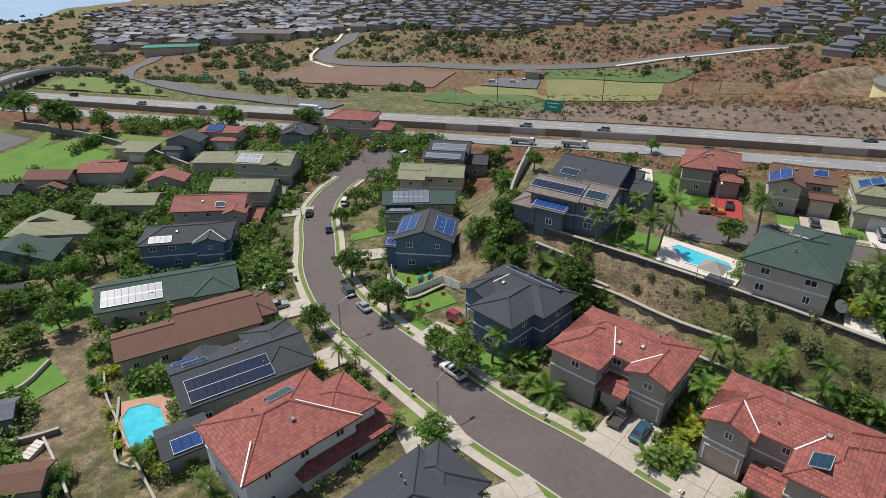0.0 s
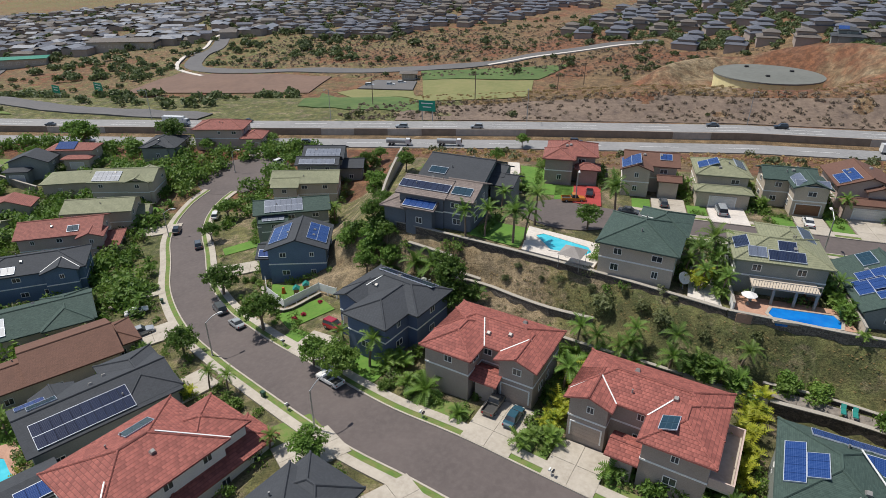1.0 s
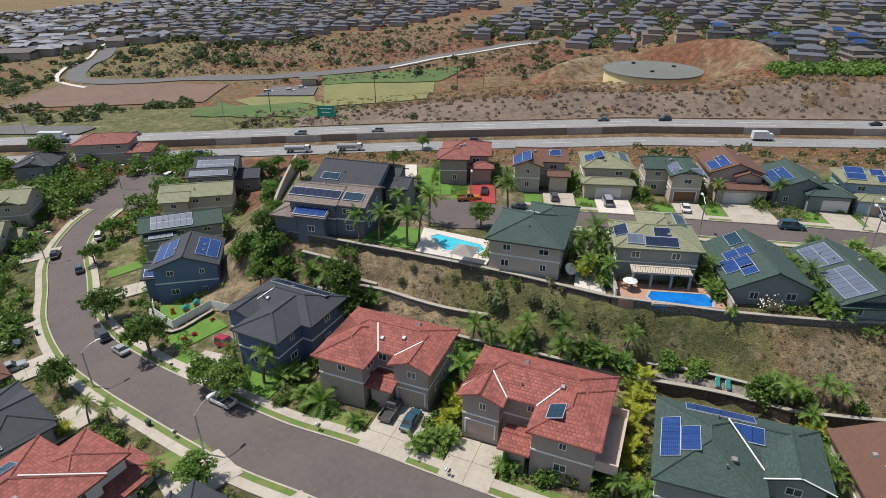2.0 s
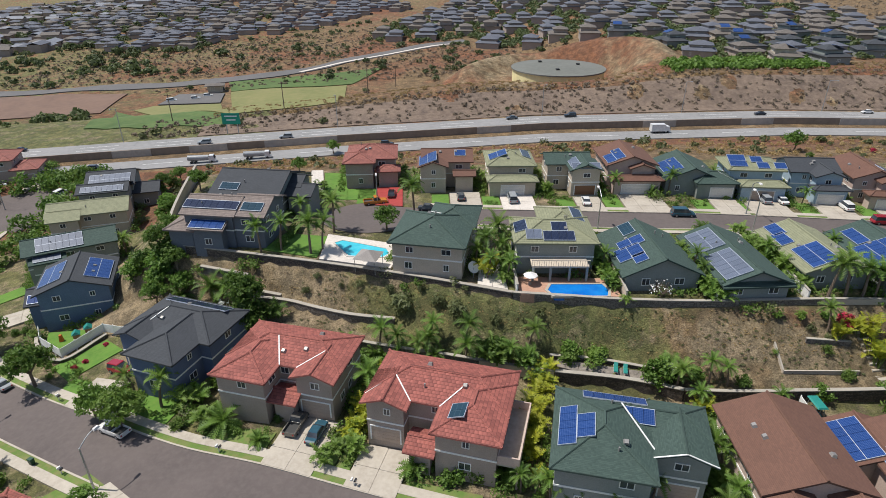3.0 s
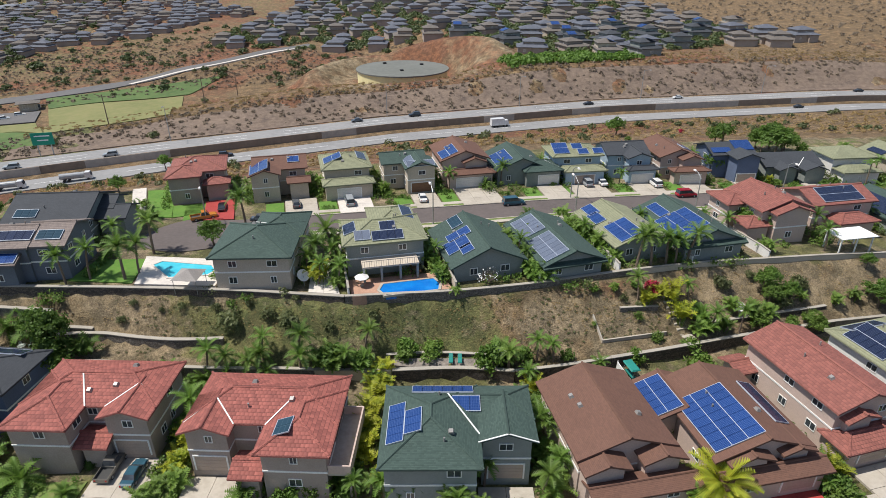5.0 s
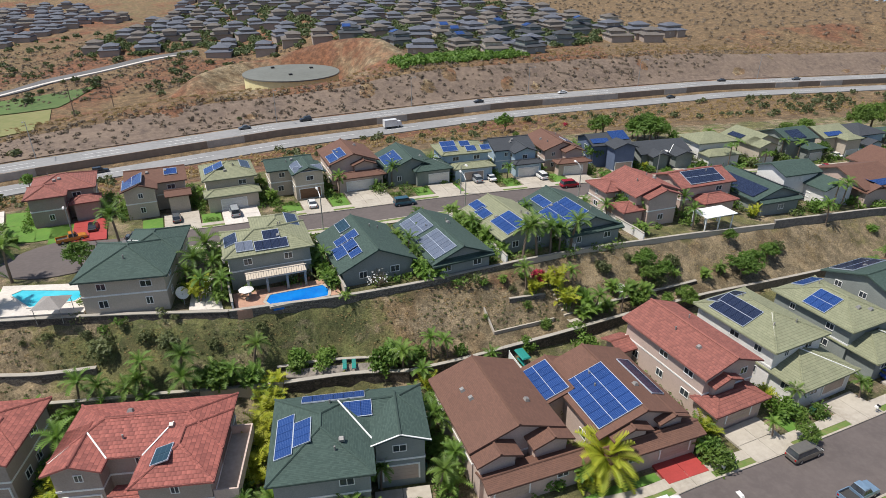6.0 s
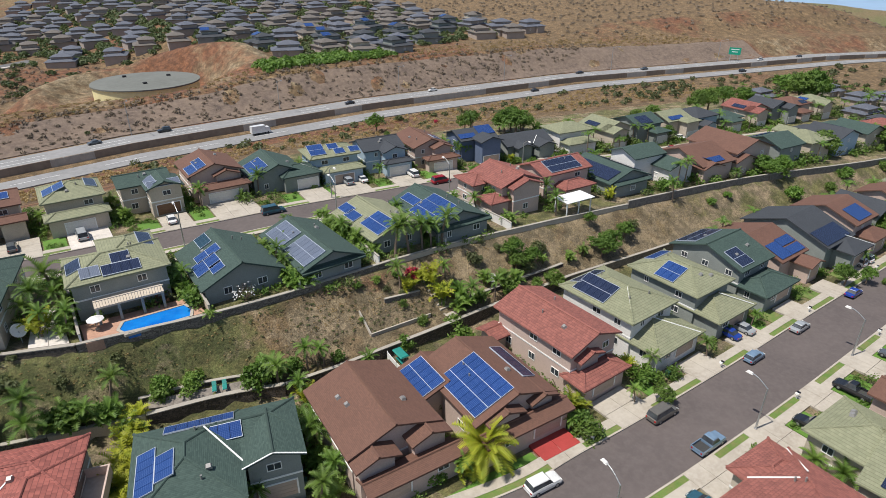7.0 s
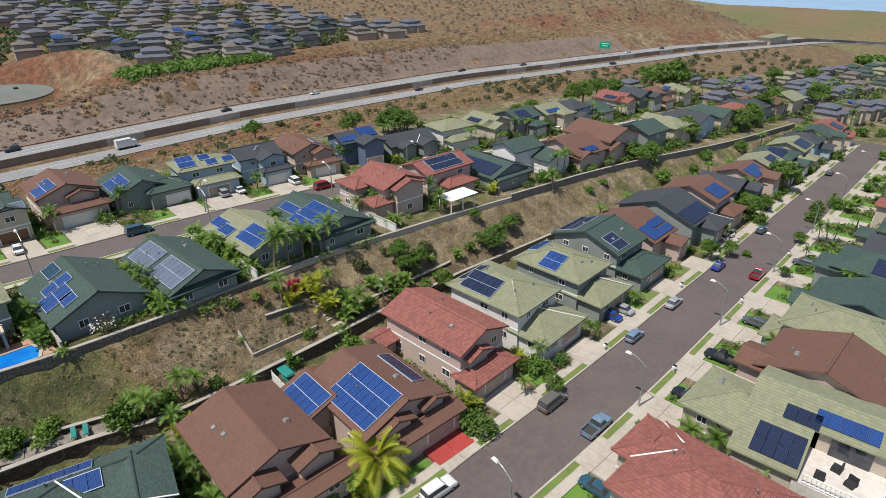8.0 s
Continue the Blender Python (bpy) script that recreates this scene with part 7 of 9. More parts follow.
lawn([(-44.6, 89.0), (-38.6, 89.8), (-40.6, 96.6), (-46.8, 94.8)], "green front lawn by the street")
lawn([(-46.0, 97.0), (-52.6, 92.6), (-54.6, 95.4), (-49.0, 99.6)], "green front lawn by the street")
lawn([(-65.4, 50.4), (-60.4, 43.6), (-57.4, 45.0), (-63.0, 52.6)], "green side lawn beside a house")
lawn([(-61.6, 44.8), (-57.2, 40.8), (-52.4, 44.6), (-54.0, 48.2)], "green back lawn among trees")
lawn([(-25.8, 46.6), (-22.8, 43.0), (-16.4, 47.4), (-19.6, 50.2)], "patchy green lawn on the corner", LAWNDRY)
lawn([(-90, 112), (-84, 112), (-80, 116), (-86, 118)], "green front lawn by the street")
lawn([(-188, 104), (-150, 103), (-146, 126), (-184, 135)], "bright green park lawn")
lawn([(-185, 128), (-130, 131), (-118, 142), (-190, 140)], "green park lawn under trees", LAWNDRY)
lawn([(-100, 58), (-86, 52), (-84, 60), (-96, 68)], "green back lawn among trees")
lawn([(-84, 40), (-74, 36), (-72, 44), (-82, 48)], "green back lawn among trees")
lawn([(-68, 24), (-60, 20), (-57, 27), (-66, 32)], "green back lawn among trees")
s = Shape()
patch(s, [(-215, 100), (-190, 102), (-188, 130), (-220, 134)], 0.2)
tagged(part("parking_lot", s, ASPHALT2, None), "grey asphalt parking lot beside the park", "parking lot", kind="structure")
stone_wall([(-205, 138), (-170, 135), (-140, 129), (-118, 122)], lambda x, y: ground(x, y) + 2.0, 0.5, 0.4, STONEG, "long grey boundary wall beside the park", name="garden_wall")


def pool(outline, rim, water, deck_corners, deck_mat, label, z=None):
    """A sunk pool: a deck sheet, a raised coping round the water and the water itself."""
    c = Vector((sum(p[0] for p in outline) / len(outline), sum(p[1] for p in outline) / len(outline)))
    zz = (ground(c.x, c.y) if z is None else z) + 0.3
    dk = Shape()
    if deck_corners:
        q = [(x, y, zz) for x, y in deck_corners]
        n = len(q)
        dk.add(q + [(x, y, zz - 1.4) for x, y, _ in q], [tuple(range(n))] + [(i, n + i, n + (i + 1) % n, (i + 1) % n) for i in range(n)])
        tagged(part("pool_deck", dk, deck_mat, None), "pale paved deck round the pool", "pool deck")
    ob = thing("swimming_pool", pose(c.x, c.y, zz), label, "pool")
    n = len(outline)
    o = [Vector((x - c.x, y - c.y)) for x, y in outline]
    w = Shape()
    w.add([(p.x, p.y, 0.03) for p in o] + [(p.x, p.y, -0.6) for p in o], [tuple(range(n))] + [(i, n + i, n + (i + 1) % n, (i + 1) % n) for i in range(n)])
    part("water", w, water, ob)
    r = Shape()
    inner, outer = o, [p + p.normalized() * 0.35 for p in o]
    r.add([(p.x, p.y, 0.1) for p in inner] + [(p.x, p.y, 0.1) for p in outer] + [(p.x, p.y, -0.2) for p in outer] + [(p.x, p.y, 0.0) for p in inner], [(i, n + i, n + (i + 1) % n, (i + 1) % n) for i in range(n)] + [(n + i, 2 * n + i, 2 * n + (i + 1) % n, n + (i + 1) % n) for i in range(n)] + [(i, (i + 1) % n, 3 * n + (i + 1) % n, 3 * n + i) for i in range(n)])
    part("coping", r, rim, ob)


pool([(31.9, 62.9), (38.3, 62.2), (38.9, 63.6), (38.6, 65.0), (32.2, 65.7), (31.4, 64.4)], CONC, POOLB, [(27.9, 63.9), (40.0, 61.9), (40.2, 66.4), (28.2, 68.2)], TERRACOT, "deep blue swimming pool with pale coping", 8.35)
pool([(6.6, 76.5), (11.3, 75.6), (12.2, 76.6), (11.8, 78.1), (5.6, 81.5), (4.5, 80.8)], CONCW, POOLW, [(2.6, 76.2), (12.2, 72.4), (14.6, 79.0), (3.4, 84.0)], CONCW, "turquoise swimming pool on a pale deck", 8.3)
pool([(-50.2, 35.6), (-48.0, 36.2), (-47.4, 38.0), (-49.2, 39.4), (-51.2, 40.4), (-53.4, 42.0), (-55.6, 42.0), (-57.0, 40.6), (-56.4, 38.8), (-54.0, 37.0), (-52.4, 35.8)], TERRACOT, POOLW, [(-59.0, 41.2), (-51.0, 33.6), (-46.2, 36.0), (-47.0, 40.0), (-54.4, 44.6)], TERRACOT, "turquoise free-form swimming pool", -5.9)
stone_wall([(-59.6, 41.6), (-51.2, 33.2), (-46.0, 35.4)], lambda x, y: -5.3, 2.6, 0.22, W_BEIGE, "pale garden wall round the pool", cap=CAP, name="garden_wall")
drive([(23.0, 67.0), (26.6, 65.3), (27.2, 74.0), (24.8, 75.2)], "pale paved side patio", CONCW, name="patio")
stone_wall([(30.6, 59.0), (36.6, 57.4), (44.4, 54.0)], lambda x, y: ground(x, y) + 0.5, 0.4, 0.35, LAVA, "low dark wall behind the lounge terrace")
drive([(31.0, 57.0), (42.6, 53.0), (43.4, 54.0), (31.4, 58.4)], "grey gravel lounge terrace on the bench", STONEG, name="patio")

# gardens below the western bank: walls, a stair, sheds
stone_wall([(-99.2, 53.6), (-92.8, 59.0)], lambda x, y: ground(x, y) + 0.9, 0.4, 0.3, STONEG, "grey garden wall below the bank", name="garden_wall")
stone_wall([(-88.8, 46.1), (-84.0, 50.4)], lambda x, y: ground(x, y) + 0.8, 0.4, 0.3, STONEG, "grey garden wall below the bank", name="garden_wall")
stone_wall([(-79.5, 37.0), (-77.2, 41.0), (-78.8, 46.6)], lambda x, y: ground(x, y) + 0.7, 0.4, 0.3, W_BEIGE, "pale garden wall at the foot of the dirt bank", name="garden_wall")
stone_wall([(-70.6, 31.2), (-66.4, 33.0), (-63.3, 35.6)], lambda x, y: ground(x, y) + 0.8, 0.4, 0.35, STONEG, "grey stone edging wall on the dirt bank", name="stone_wall")
stone_wall([(-63.4, 33.6), (-58.6, 31.2), (-52.4, 27.8)], lambda x, y: ground(x, y) + 1.1, 0.4, 0.22, W_BEIGE, "pale garden wall above the stair", cap=CONC, name="garden_wall")
stone_wall([(-111.5, 62.7), (-101.2, 69.9)], lambda x, y: ground(x, y) + 1.4, 0.4, 0.3, W_GREY, "long grey wall between two gardens", name="garden_wall")
stone_wall([(-67.4, 46.2), (-62.9, 42.3), (-56.0, 38.0), (-49.4, 33.9), (-42.0, 29.6)], lambda x, y: ground(x, y) + 0.9, 0.5, 0.2, W_TAUPE, "pale garden wall above the dirt bank", name="garden_wall")
stair = thing("garden_stairs", pose(0, 0, 0), "white concrete stairs down the bank", "stairs")
for i in range(9):
    st = Shape()
    q = Vector((-63.4, 33.0)).lerp(Vector((-63.2, 29.0)), i / 8)
    st.box(q.x - 0.7, q.x + 0.7, q.y - 0.25, q.y + 0.25, ground(q.x, q.y) - 0.3, ground(q.x, q.y) + 0.9 - i * 0.09)
    part("step", st, CONCW, stair)
for x, y, tn, rf, wl, lb in ((-57.6, 27.2, 30, BROWN, W_BEIGE, "small brown-roofed garden shed"), (-72.6, 34.4, 40, FARGREY, W_GREY, "small grey shed with pale roof"), (-101.0, 57.6, 35, SLATE, W_GREY, "small grey shed beside a lawn")):
    house(x, y, tn, [(0, 0, 5.2, 4.4, 2.4, "gx")], rf, wl, lb, vents=0, coarse=True, door=False)

# ---- vehicles ----
CARS = {}
LAMP_W = worn("lamp_glass", (0.75, 0.75, 0.7), (0.65, 0.65, 0.6), rough=0.15, bumpy=0)
LAMP_R = worn("tail_lamp_red", (0.4, 0.01, 0.01), (0.3, 0.01, 0.01), rough=0.2, bumpy=0)
BED = worn("truck_bed_liner", (0.05, 0.05, 0.05), (0.035, 0.035, 0.035), rough=0.8, bumpy=0)


def hull(shape, stations):
    """Sections along x: (x, half width, sill height, shoulder height, tuck at the top)."""
    ring = []
    for x, w, z0, z1, tuck in stations:
        ring.append([(x, -w, z0), (x, -w * 1.0, z0 + (z1 - z0) * 0.55), (x, -w + tuck, z1), (x, w - tuck, z1), (x, w, z0 + (z1 - z0) * 0.55), (x, w, z0)])
    v = [p for r in ring for p in r]
    n = 6
    f = [(i * n + k, i * n + (k + 1) % n, (i + 1) * n + (k + 1) % n, (i + 1) * n + k) for i in range(len(ring) - 1) for k in range(n)]
    f += [tuple(range(n))[::-1], tuple((len(ring) - 1) * n + k for k in range(n))]
    shape.add(v, f)


SHAPES = {  # length, half width, body stations, cabin (rear, front, height), roof inset
    "sedan": (4.6, 0.88, 0.92, (-1.55, 1.05, 1.42, 0.55, 0.75)),
    "hatch": (4.2, 0.86, 0.95, (-1.95, 0.95, 1.48, 0.3, 0.7)),
    "suv": (4.8, 0.95, 1.08, (-2.25, 0.95, 1.78, 0.22, 0.65)),
    "van": (5.1, 0.98, 1.05, (-2.45, 1.5, 1.85, 0.2, 0.8)),
    "pickup": (5.4, 0.95, 1.02, (-0.55, 1.2, 1.75, 0.25, 0.6)),
}


def vehicle_meshes(kind, mat):
    key = (kind, mat.name)
    if key in CARS:
        return CARS[key]
    ln, hw, sh, (cr, cf, ch, ir, jf) = SHAPES[kind]
    h = ln / 2
    b = Shape()
    if kind == "pickup":
        hull(b, [(-0.6, hw, 0.38, sh, 0.08), (0.2, hw, 0.35, sh, 0.07), (h - 1.2, hw, 0.35, sh - 0.02, 0.08), (h - 0.25, hw * 0.96, 0.38, sh - 0.12, 0.1), (h, hw * 0.86, 0.45, sh - 0.3, 0.1)])
        b.box(-h, -0.6, -hw, hw, 0.42, 0.62)
        b.box(-h, -0.6, -hw, -hw + 0.09, 0.62, sh)
        b.box(-h, -0.6, hw - 0.09, hw, 0.62, sh)
        b.box(-h, -h + 0.08, -hw + 0.09, hw - 0.09, 0.62, sh)
    else:
        hull(b, [(-h, hw * 0.88, 0.45, sh * 0.82, 0.1), (-h + 0.25, hw * 0.97, 0.38, sh * 0.97, 0.1), (-h + 1.2, hw, 0.32, sh, 0.08), (0.4, hw, 0.32, sh, 0.07), (h - 1.0, hw, 0.34, sh - 0.06, 0.09), (h - 0.25, hw * 0.95, 0.38, sh - 0.2, 0.12), (h, hw * 0.82, 0.45, sh - 0.36, 0.1)])
    g, r = Shape(), Shape()
    g.taper(cr, cf, -hw + 0.09, hw - 0.09, sh - 0.04, ch, ir, 0.16, None, jf)
    r.taper(cr + ir - 0.06, cf - jf + 0.08, -hw + 0.21, hw - 0.21, ch - 0.05, ch + 0.05, 0.1, 0.08)
    ty, rim = Shape(), Shape()
    ty.tube((0, -0.11, 0), (0, 0.11, 0), 0.34, 0.34, 14)
    rim.tube((0, -0.125, 0), (0, 0.125, 0), 0.2, 0.2, 10)
    hl, tl, bp = Shape(), Shape(), Shape()
    hl.taper(-0.05, 0.05, -0.2, 0.2, -0.07, 0.07, 0.02, 0.03)
    tl.taper(-0.05, 0.05, -0.12, 0.12, -0.12, 0.12, 0.02, 0.02)
    bp.taper(-0.06, 0.06, -hw * 0.85, hw * 0.85, -0.12, 0.12, 0.02, 0.05)
    bedm = Shape()
    bedm.box(-h + 0.1, -0.62, -hw + 0.1, hw - 0.1, 0.62, 0.66)
    CARS[key] = (b.mesh("body", mat, False), g.mesh("windows", PANE), r.mesh("roof", mat), ty.mesh("tyre", DARK), rim.mesh("rim", METAL), hl.mesh("headlight", LAMP_W), tl.mesh("tail_light", LAMP_R), bp.mesh("bumper", mat), bedm.mesh("bed", BED))
    return CARS[key]


def vehicle(kind, mat, x, y, heading, label, z=None, group="", plain=False):
    ln, hw, sh, cab = SHAPES[kind]
    bm_, g, r, ty, rim, hl, tl, bp, bed = vehicle_meshes(kind, mat)
    e = Vector((math.cos(radians(heading)), math.sin(radians(heading)), 0))
    zf = lambda q: ground(q.x, q.y)
    c = Vector((x, y, 0))
    if z is None:
        a, b = zf(c + e * 1.4), zf(c - e * 1.4)
        z0, pitch = (a + b) / 2 + (0.27 if "drive" in label else 0.12), -math.degrees(math.atan2(a - b, 2.8))
    else:
        z0, pitch = z, 0
    ob = thing({"pickup": "pickup_truck", "suv": "suv", "van": "van"}.get(kind, "car"), pose(x, y, z0) @ pose(0, 0, 0, 0, 0, heading) @ pose(0, 0, 0, 0, pitch, 0) @ TRUE, label, "truck" if kind == "pickup" else "car", group)
    part("body", bm_, None, ob)
    part("glazing", g, None, ob)
    part("roof", r, None, ob)
    for sx in (-1, 1):
        for sy in (-1, 1):
            w = part("wheel", ty, None, ob, m=pose(sx * ln * 0.31, sy * (hw - 0.1), 0.34))
            if not plain:
                part("rim", rim, None, w)
    if plain:
        return ob
    for sy in (-1, 1):
        part("headlight", hl, None, ob, m=pose(ln / 2 - 0.12, sy * hw * 0.66, sh * 0.68))
        part("tail_light", tl, None, ob, m=pose(-ln / 2 + 0.02, sy * hw * 0.74, sh * 0.72))
    part("bumper", bp, None, ob, m=pose(ln / 2 - 0.04, 0, 0.5))
    part("bumper", bp, None, ob, m=pose(-ln / 2 + 0.04, 0, 0.52))
    if kind == "pickup":
        part("bed", bed, None, ob)
    return ob


for kind, mt, x, y, hd, lb in (
    ("pickup", CAR_WHITE, -19.4, 55.4, 152, "white pickup truck parked at the kerb"), ("van", CAR_GREY, -42, 74.4, 128, "dark grey minivan parked at the kerb"), ("sedan", CAR_SILVER, -37.6, 69.6, 130, "silver sedan parked at the kerb"),
    ("suv", CAR_GREY, -59, 97.6, 118, "dark suv parked at the kerb"), ("suv", CAR_BLACK, -69.4, 104.2, 116, "black suv on the street"), ("suv", CAR_SILVER, -52.6, 66.8, 40, "silver suv parked on a drive"), ("suv", CAR_WHITE, -64.4, 111, 110, "white suv parked on a drive"),
    ("sedan", CAR_WHITE, -57.4, 72.6, 36, "white car on a drive under shrubs"), ("pickup", CAR_TAUPE, 1.2, 53, 69, "grey pickup truck on the drive"), ("sedan", CAR_TEAL, 3.4, 51.2, 69, "dark blue sedan on the drive"),
    ("suv", CAR_RED, -22.4, 67.4, -30, "dark red suv beside the house"), ("suv", CAR_WHITE, 56.4, 23.6, -8, "white suv parked at the kerb"), ("van", CAR_TAUPE, 73.7, 22.6, -4, "grey-brown minivan parked at the kerb"), ("pickup", CAR_PALE, 73.4, 17.4, -4, "blue-grey pickup truck on the street"),
    ("hatch", CAR_PALE, 91.8, 21.2, -4, "pale blue hatchback at the kerb"), ("sedan", CAR_SILVER, 103.4, 20.4, -3, "silver sedan at the kerb"), ("sedan", CAR_BLUE, 119.8, 19.4, -3, "bright blue sedan at the kerb"), ("pickup", CAR_RED, 121, 13.8, -3, "red pickup truck at the kerb"),
    ("hatch", CAR_GREY, 130, 8.6, 86, "dark grey car on a drive"), ("hatch", CAR_GREY, 105.2, 9.6, 85, "blue-grey hatchback parked on a drive"), ("pickup", CAR_BLACK, 94, 10.4, 85, "black pickup truck on a drive"), ("suv", CAR_BLACK, 84, 11, 84, "black suv parked on a drive"),
    ("sedan", CAR_TEAL, 65.8, 13, 83, "teal sedan parked on a drive"), ("sedan", CAR_BLUE, 94.2, 25.4, 86, "bright blue sedan on a drive"), ("sedan", CAR_SILVER, 96.8, 24.8, 86, "silver sedan parked on a drive"), ("suv", CAR_WHITE, 131.6, 22.6, 84, "white suv parked on a drive"), ("suv", CAR_WHITE, 134.2, 22.4, 84, "white suv parked on a drive"),
    ("hatch", CAR_TEAL, 140.6, 18, -3, "dark teal car at the kerb"), ("sedan", CAR_GREY, 153.2, 20.6, 85, "dark car parked on a drive"), ("hatch", CAR_GREY, 189.6, 15, -3, "grey car parked at the kerb"), ("pickup", CAR_WHITE, -69.4, 149.6, 80, "white truck parked on a drive"), ("sedan", CAR_BLACK, -73, 149.4, 82, "black car parked on a drive"), ("suv", CAR_WHITE, -62.6, 142.4, 60, "white suv parked on a drive"),
    ("pickup", CAR_ORANGE, 10.5, 99.1, 8, "orange and grey utility truck in the turning circle"), ("van", CAR_SILVER, 34.2, 97.4, 86, "silver minivan parked on a drive"), ("hatch", CAR_GREY, 25.4, 99.3, 86, "grey hatchback parked on a drive"), ("sedan", CAR_WHITE, 46.6, 94.9, 80, "white sedan parked on a drive"),
    ("van", CAR_TEAL, 61.4, 91.4, -5, "dark teal minivan at the kerb"), ("suv", CAR_SILVER, 78.6, 93.5, 82, "silver suv parked on a drive"), ("sedan", CAR_WHITE, 81.6, 93, 82, "white sedan parked on a drive"), ("suv", CAR_WHITE, 91.5, 89.9, 80, "white suv parked on a drive"), ("van", CAR_RED, 93.4, 81.9, -9, "dark red minivan at the kerb"),
    ("sedan", CAR_GREY, 19.6, 96.2, -8, "grey car parked at the kerb"), ("sedan", CAR_BLACK, 13.4, 102.4, 86, "dark car in a carport"), ("sedan", CAR_SILVER, 124.5, 78.2, 70, "silver car parked on a drive"), ("suv", CAR_WHITE, 125.9, 72.6, -14, "white suv parked at the kerb"), ("sedan", CAR_RED, 156.2, 73.1, -10, "red car parked at the kerb"), ("sedan", CAR_WHITE, 167, 75.9, 80, "white car parked on a drive")):
    if "kerb" in lb or "on the street" in lb:
        x, y, h = at_kerb(x, y, -0.85)
        hd = h if abs((hd - h + 180) % 360 - 180) < 90 else h + 180
    vehicle(kind, mt, x, y, hd, lb, plain=x > 145)
FR = random.Random(9)
for i, x in enumerate((-250, -232, -214, -190, -176, -150, -128, -104, -86, -60, -36, -14, 14, 52, 70, 92, 128, 162, 196, 232, 262, 300, 330, 356)):
    lane = FR.choice((1.0, -1.9, -4.6)) if i % 3 else FR.choice((-13.0, -16.6))
    y = along(NEDGE, x) + lane
    k, mt = FR.choice((("sedan", CAR_GREY), ("suv", CAR_BLACK), ("sedan", CAR_WHITE), ("suv", CAR_SILVER), ("pickup", CAR_GREY), ("sedan", CAR_BLACK)))
    slope = math.degrees(math.atan2(along(NEDGE, x + 4) - along(NEDGE, x - 4), 8))
    vehicle(k, mt, x, y, slope + (180 if lane > -10 else 0), "car on the freeway in plain paint", along(FWZ, x) + (0.24 if lane > -10 else -1.24), "freeway traffic", True)


def truck(x, lane, length, mat, label, up=1.0, tank=False):
    y = along(NEDGE, x) + lane
    slope = math.degrees(math.atan2(along(NEDGE, x + 4) - along(NEDGE, x - 4), 8))
    ob = thing("truck", pose(x, y, along(FWZ, x) + (0.24 if lane > -10 else -1.24), 0, 0, slope) @ TRUE, label, "truck", "freeway traffic")
    b = Shape()
    if tank:
        b.tube((-length / 2, 0, 1.6), (length / 2 - 2.2, 0, 1.6), 0.95, 0.95, 16)
    else:
        b.taper(-length / 2, length / 2 - 2.1, -1.2, 1.2, 0.75, 3.3, 0.06, 0.06)
    part("cargo_body", b, mat, ob)
    c = Shape()
    c.taper(length / 2 - 2.0, length / 2, -1.1, 1.1, 0.5, 2.5, 0.0, 0.12, None, 0.6)
    part("cab", c, CAR_WHITE, ob)
    g = Shape()
    g.taper(length / 2 - 0.75, length / 2 - 0.1, -0.95, 0.95, 1.5, 2.3, 0.0, 0.06, None, 0.3)
    part("windscreen", g, PANE, ob)
    ty = vehicle_meshes("sedan", CAR_WHITE)[3]
    for k in (-length / 2 + 1.2, -length / 2 + 2.4, length / 2 - 1.2):
        for s in (-1, 1):
            part("wheel", ty, None, ob, m=pose(k, s * 1.0, 0.42) @ Matrix.Scale(1.25, 4))


truck(-108, -2.0, 11.0, CAR_WHITE, "long white bus-like truck on the freeway")
truck(-84, -13.0, 7.0, CAR_PALE, "box truck with pale blue body on the freeway")
truck(-20, -16.6, 9.0, CAR_SILVER, "silver tanker truck on the freeway", tank=True)
truck(-34, -16.6, 9.0, CAR_SILVER, "silver tanker truck on the freeway", tank=True)
truck(92, -13.0, 7.4, CAR_WHITE, "white box truck on the freeway")


# ---- lamps, bins, letter boxes ----
def street_lamp(x, y, heading, h=6.4, arm=1.8):
    ob = thing("street_lamp", pose(x, y, ground(x, y), 0, 0, heading), "grey galvanised street lamp with curved arm", "street lamp", "street lamps")
    p, a, hd, b = Shape(), Shape(), Shape(), Shape()
    p.tube((0, 0, -0.2), (0, 0, h - 0.8), 0.11, 0.075, 10)
    prev = Vector((0, 0, h - 0.85))
    for i in range(1, 6):
        t = i / 5
        q = Vector((arm * t, 0, h - 0.85 + 0.85 * math.sin(t * math.pi / 2)))
        a.tube(prev, q, 0.06, 0.05, 8)
        prev = q
    hd.taper(arm - 0.1, arm + 0.65, -0.16, 0.16, h - 0.12, h + 0.08, 0.12, 0.05)
    b.tube((0, 0, -0.2), (0, 0, 0.35), 0.2, 0.16, 10)
    part("pole", p, METAL, ob)
    part("arm", a, METAL, ob)
    part("lamp_head", hd, W_WHITE, ob)
    part("base", b, METAL, ob)


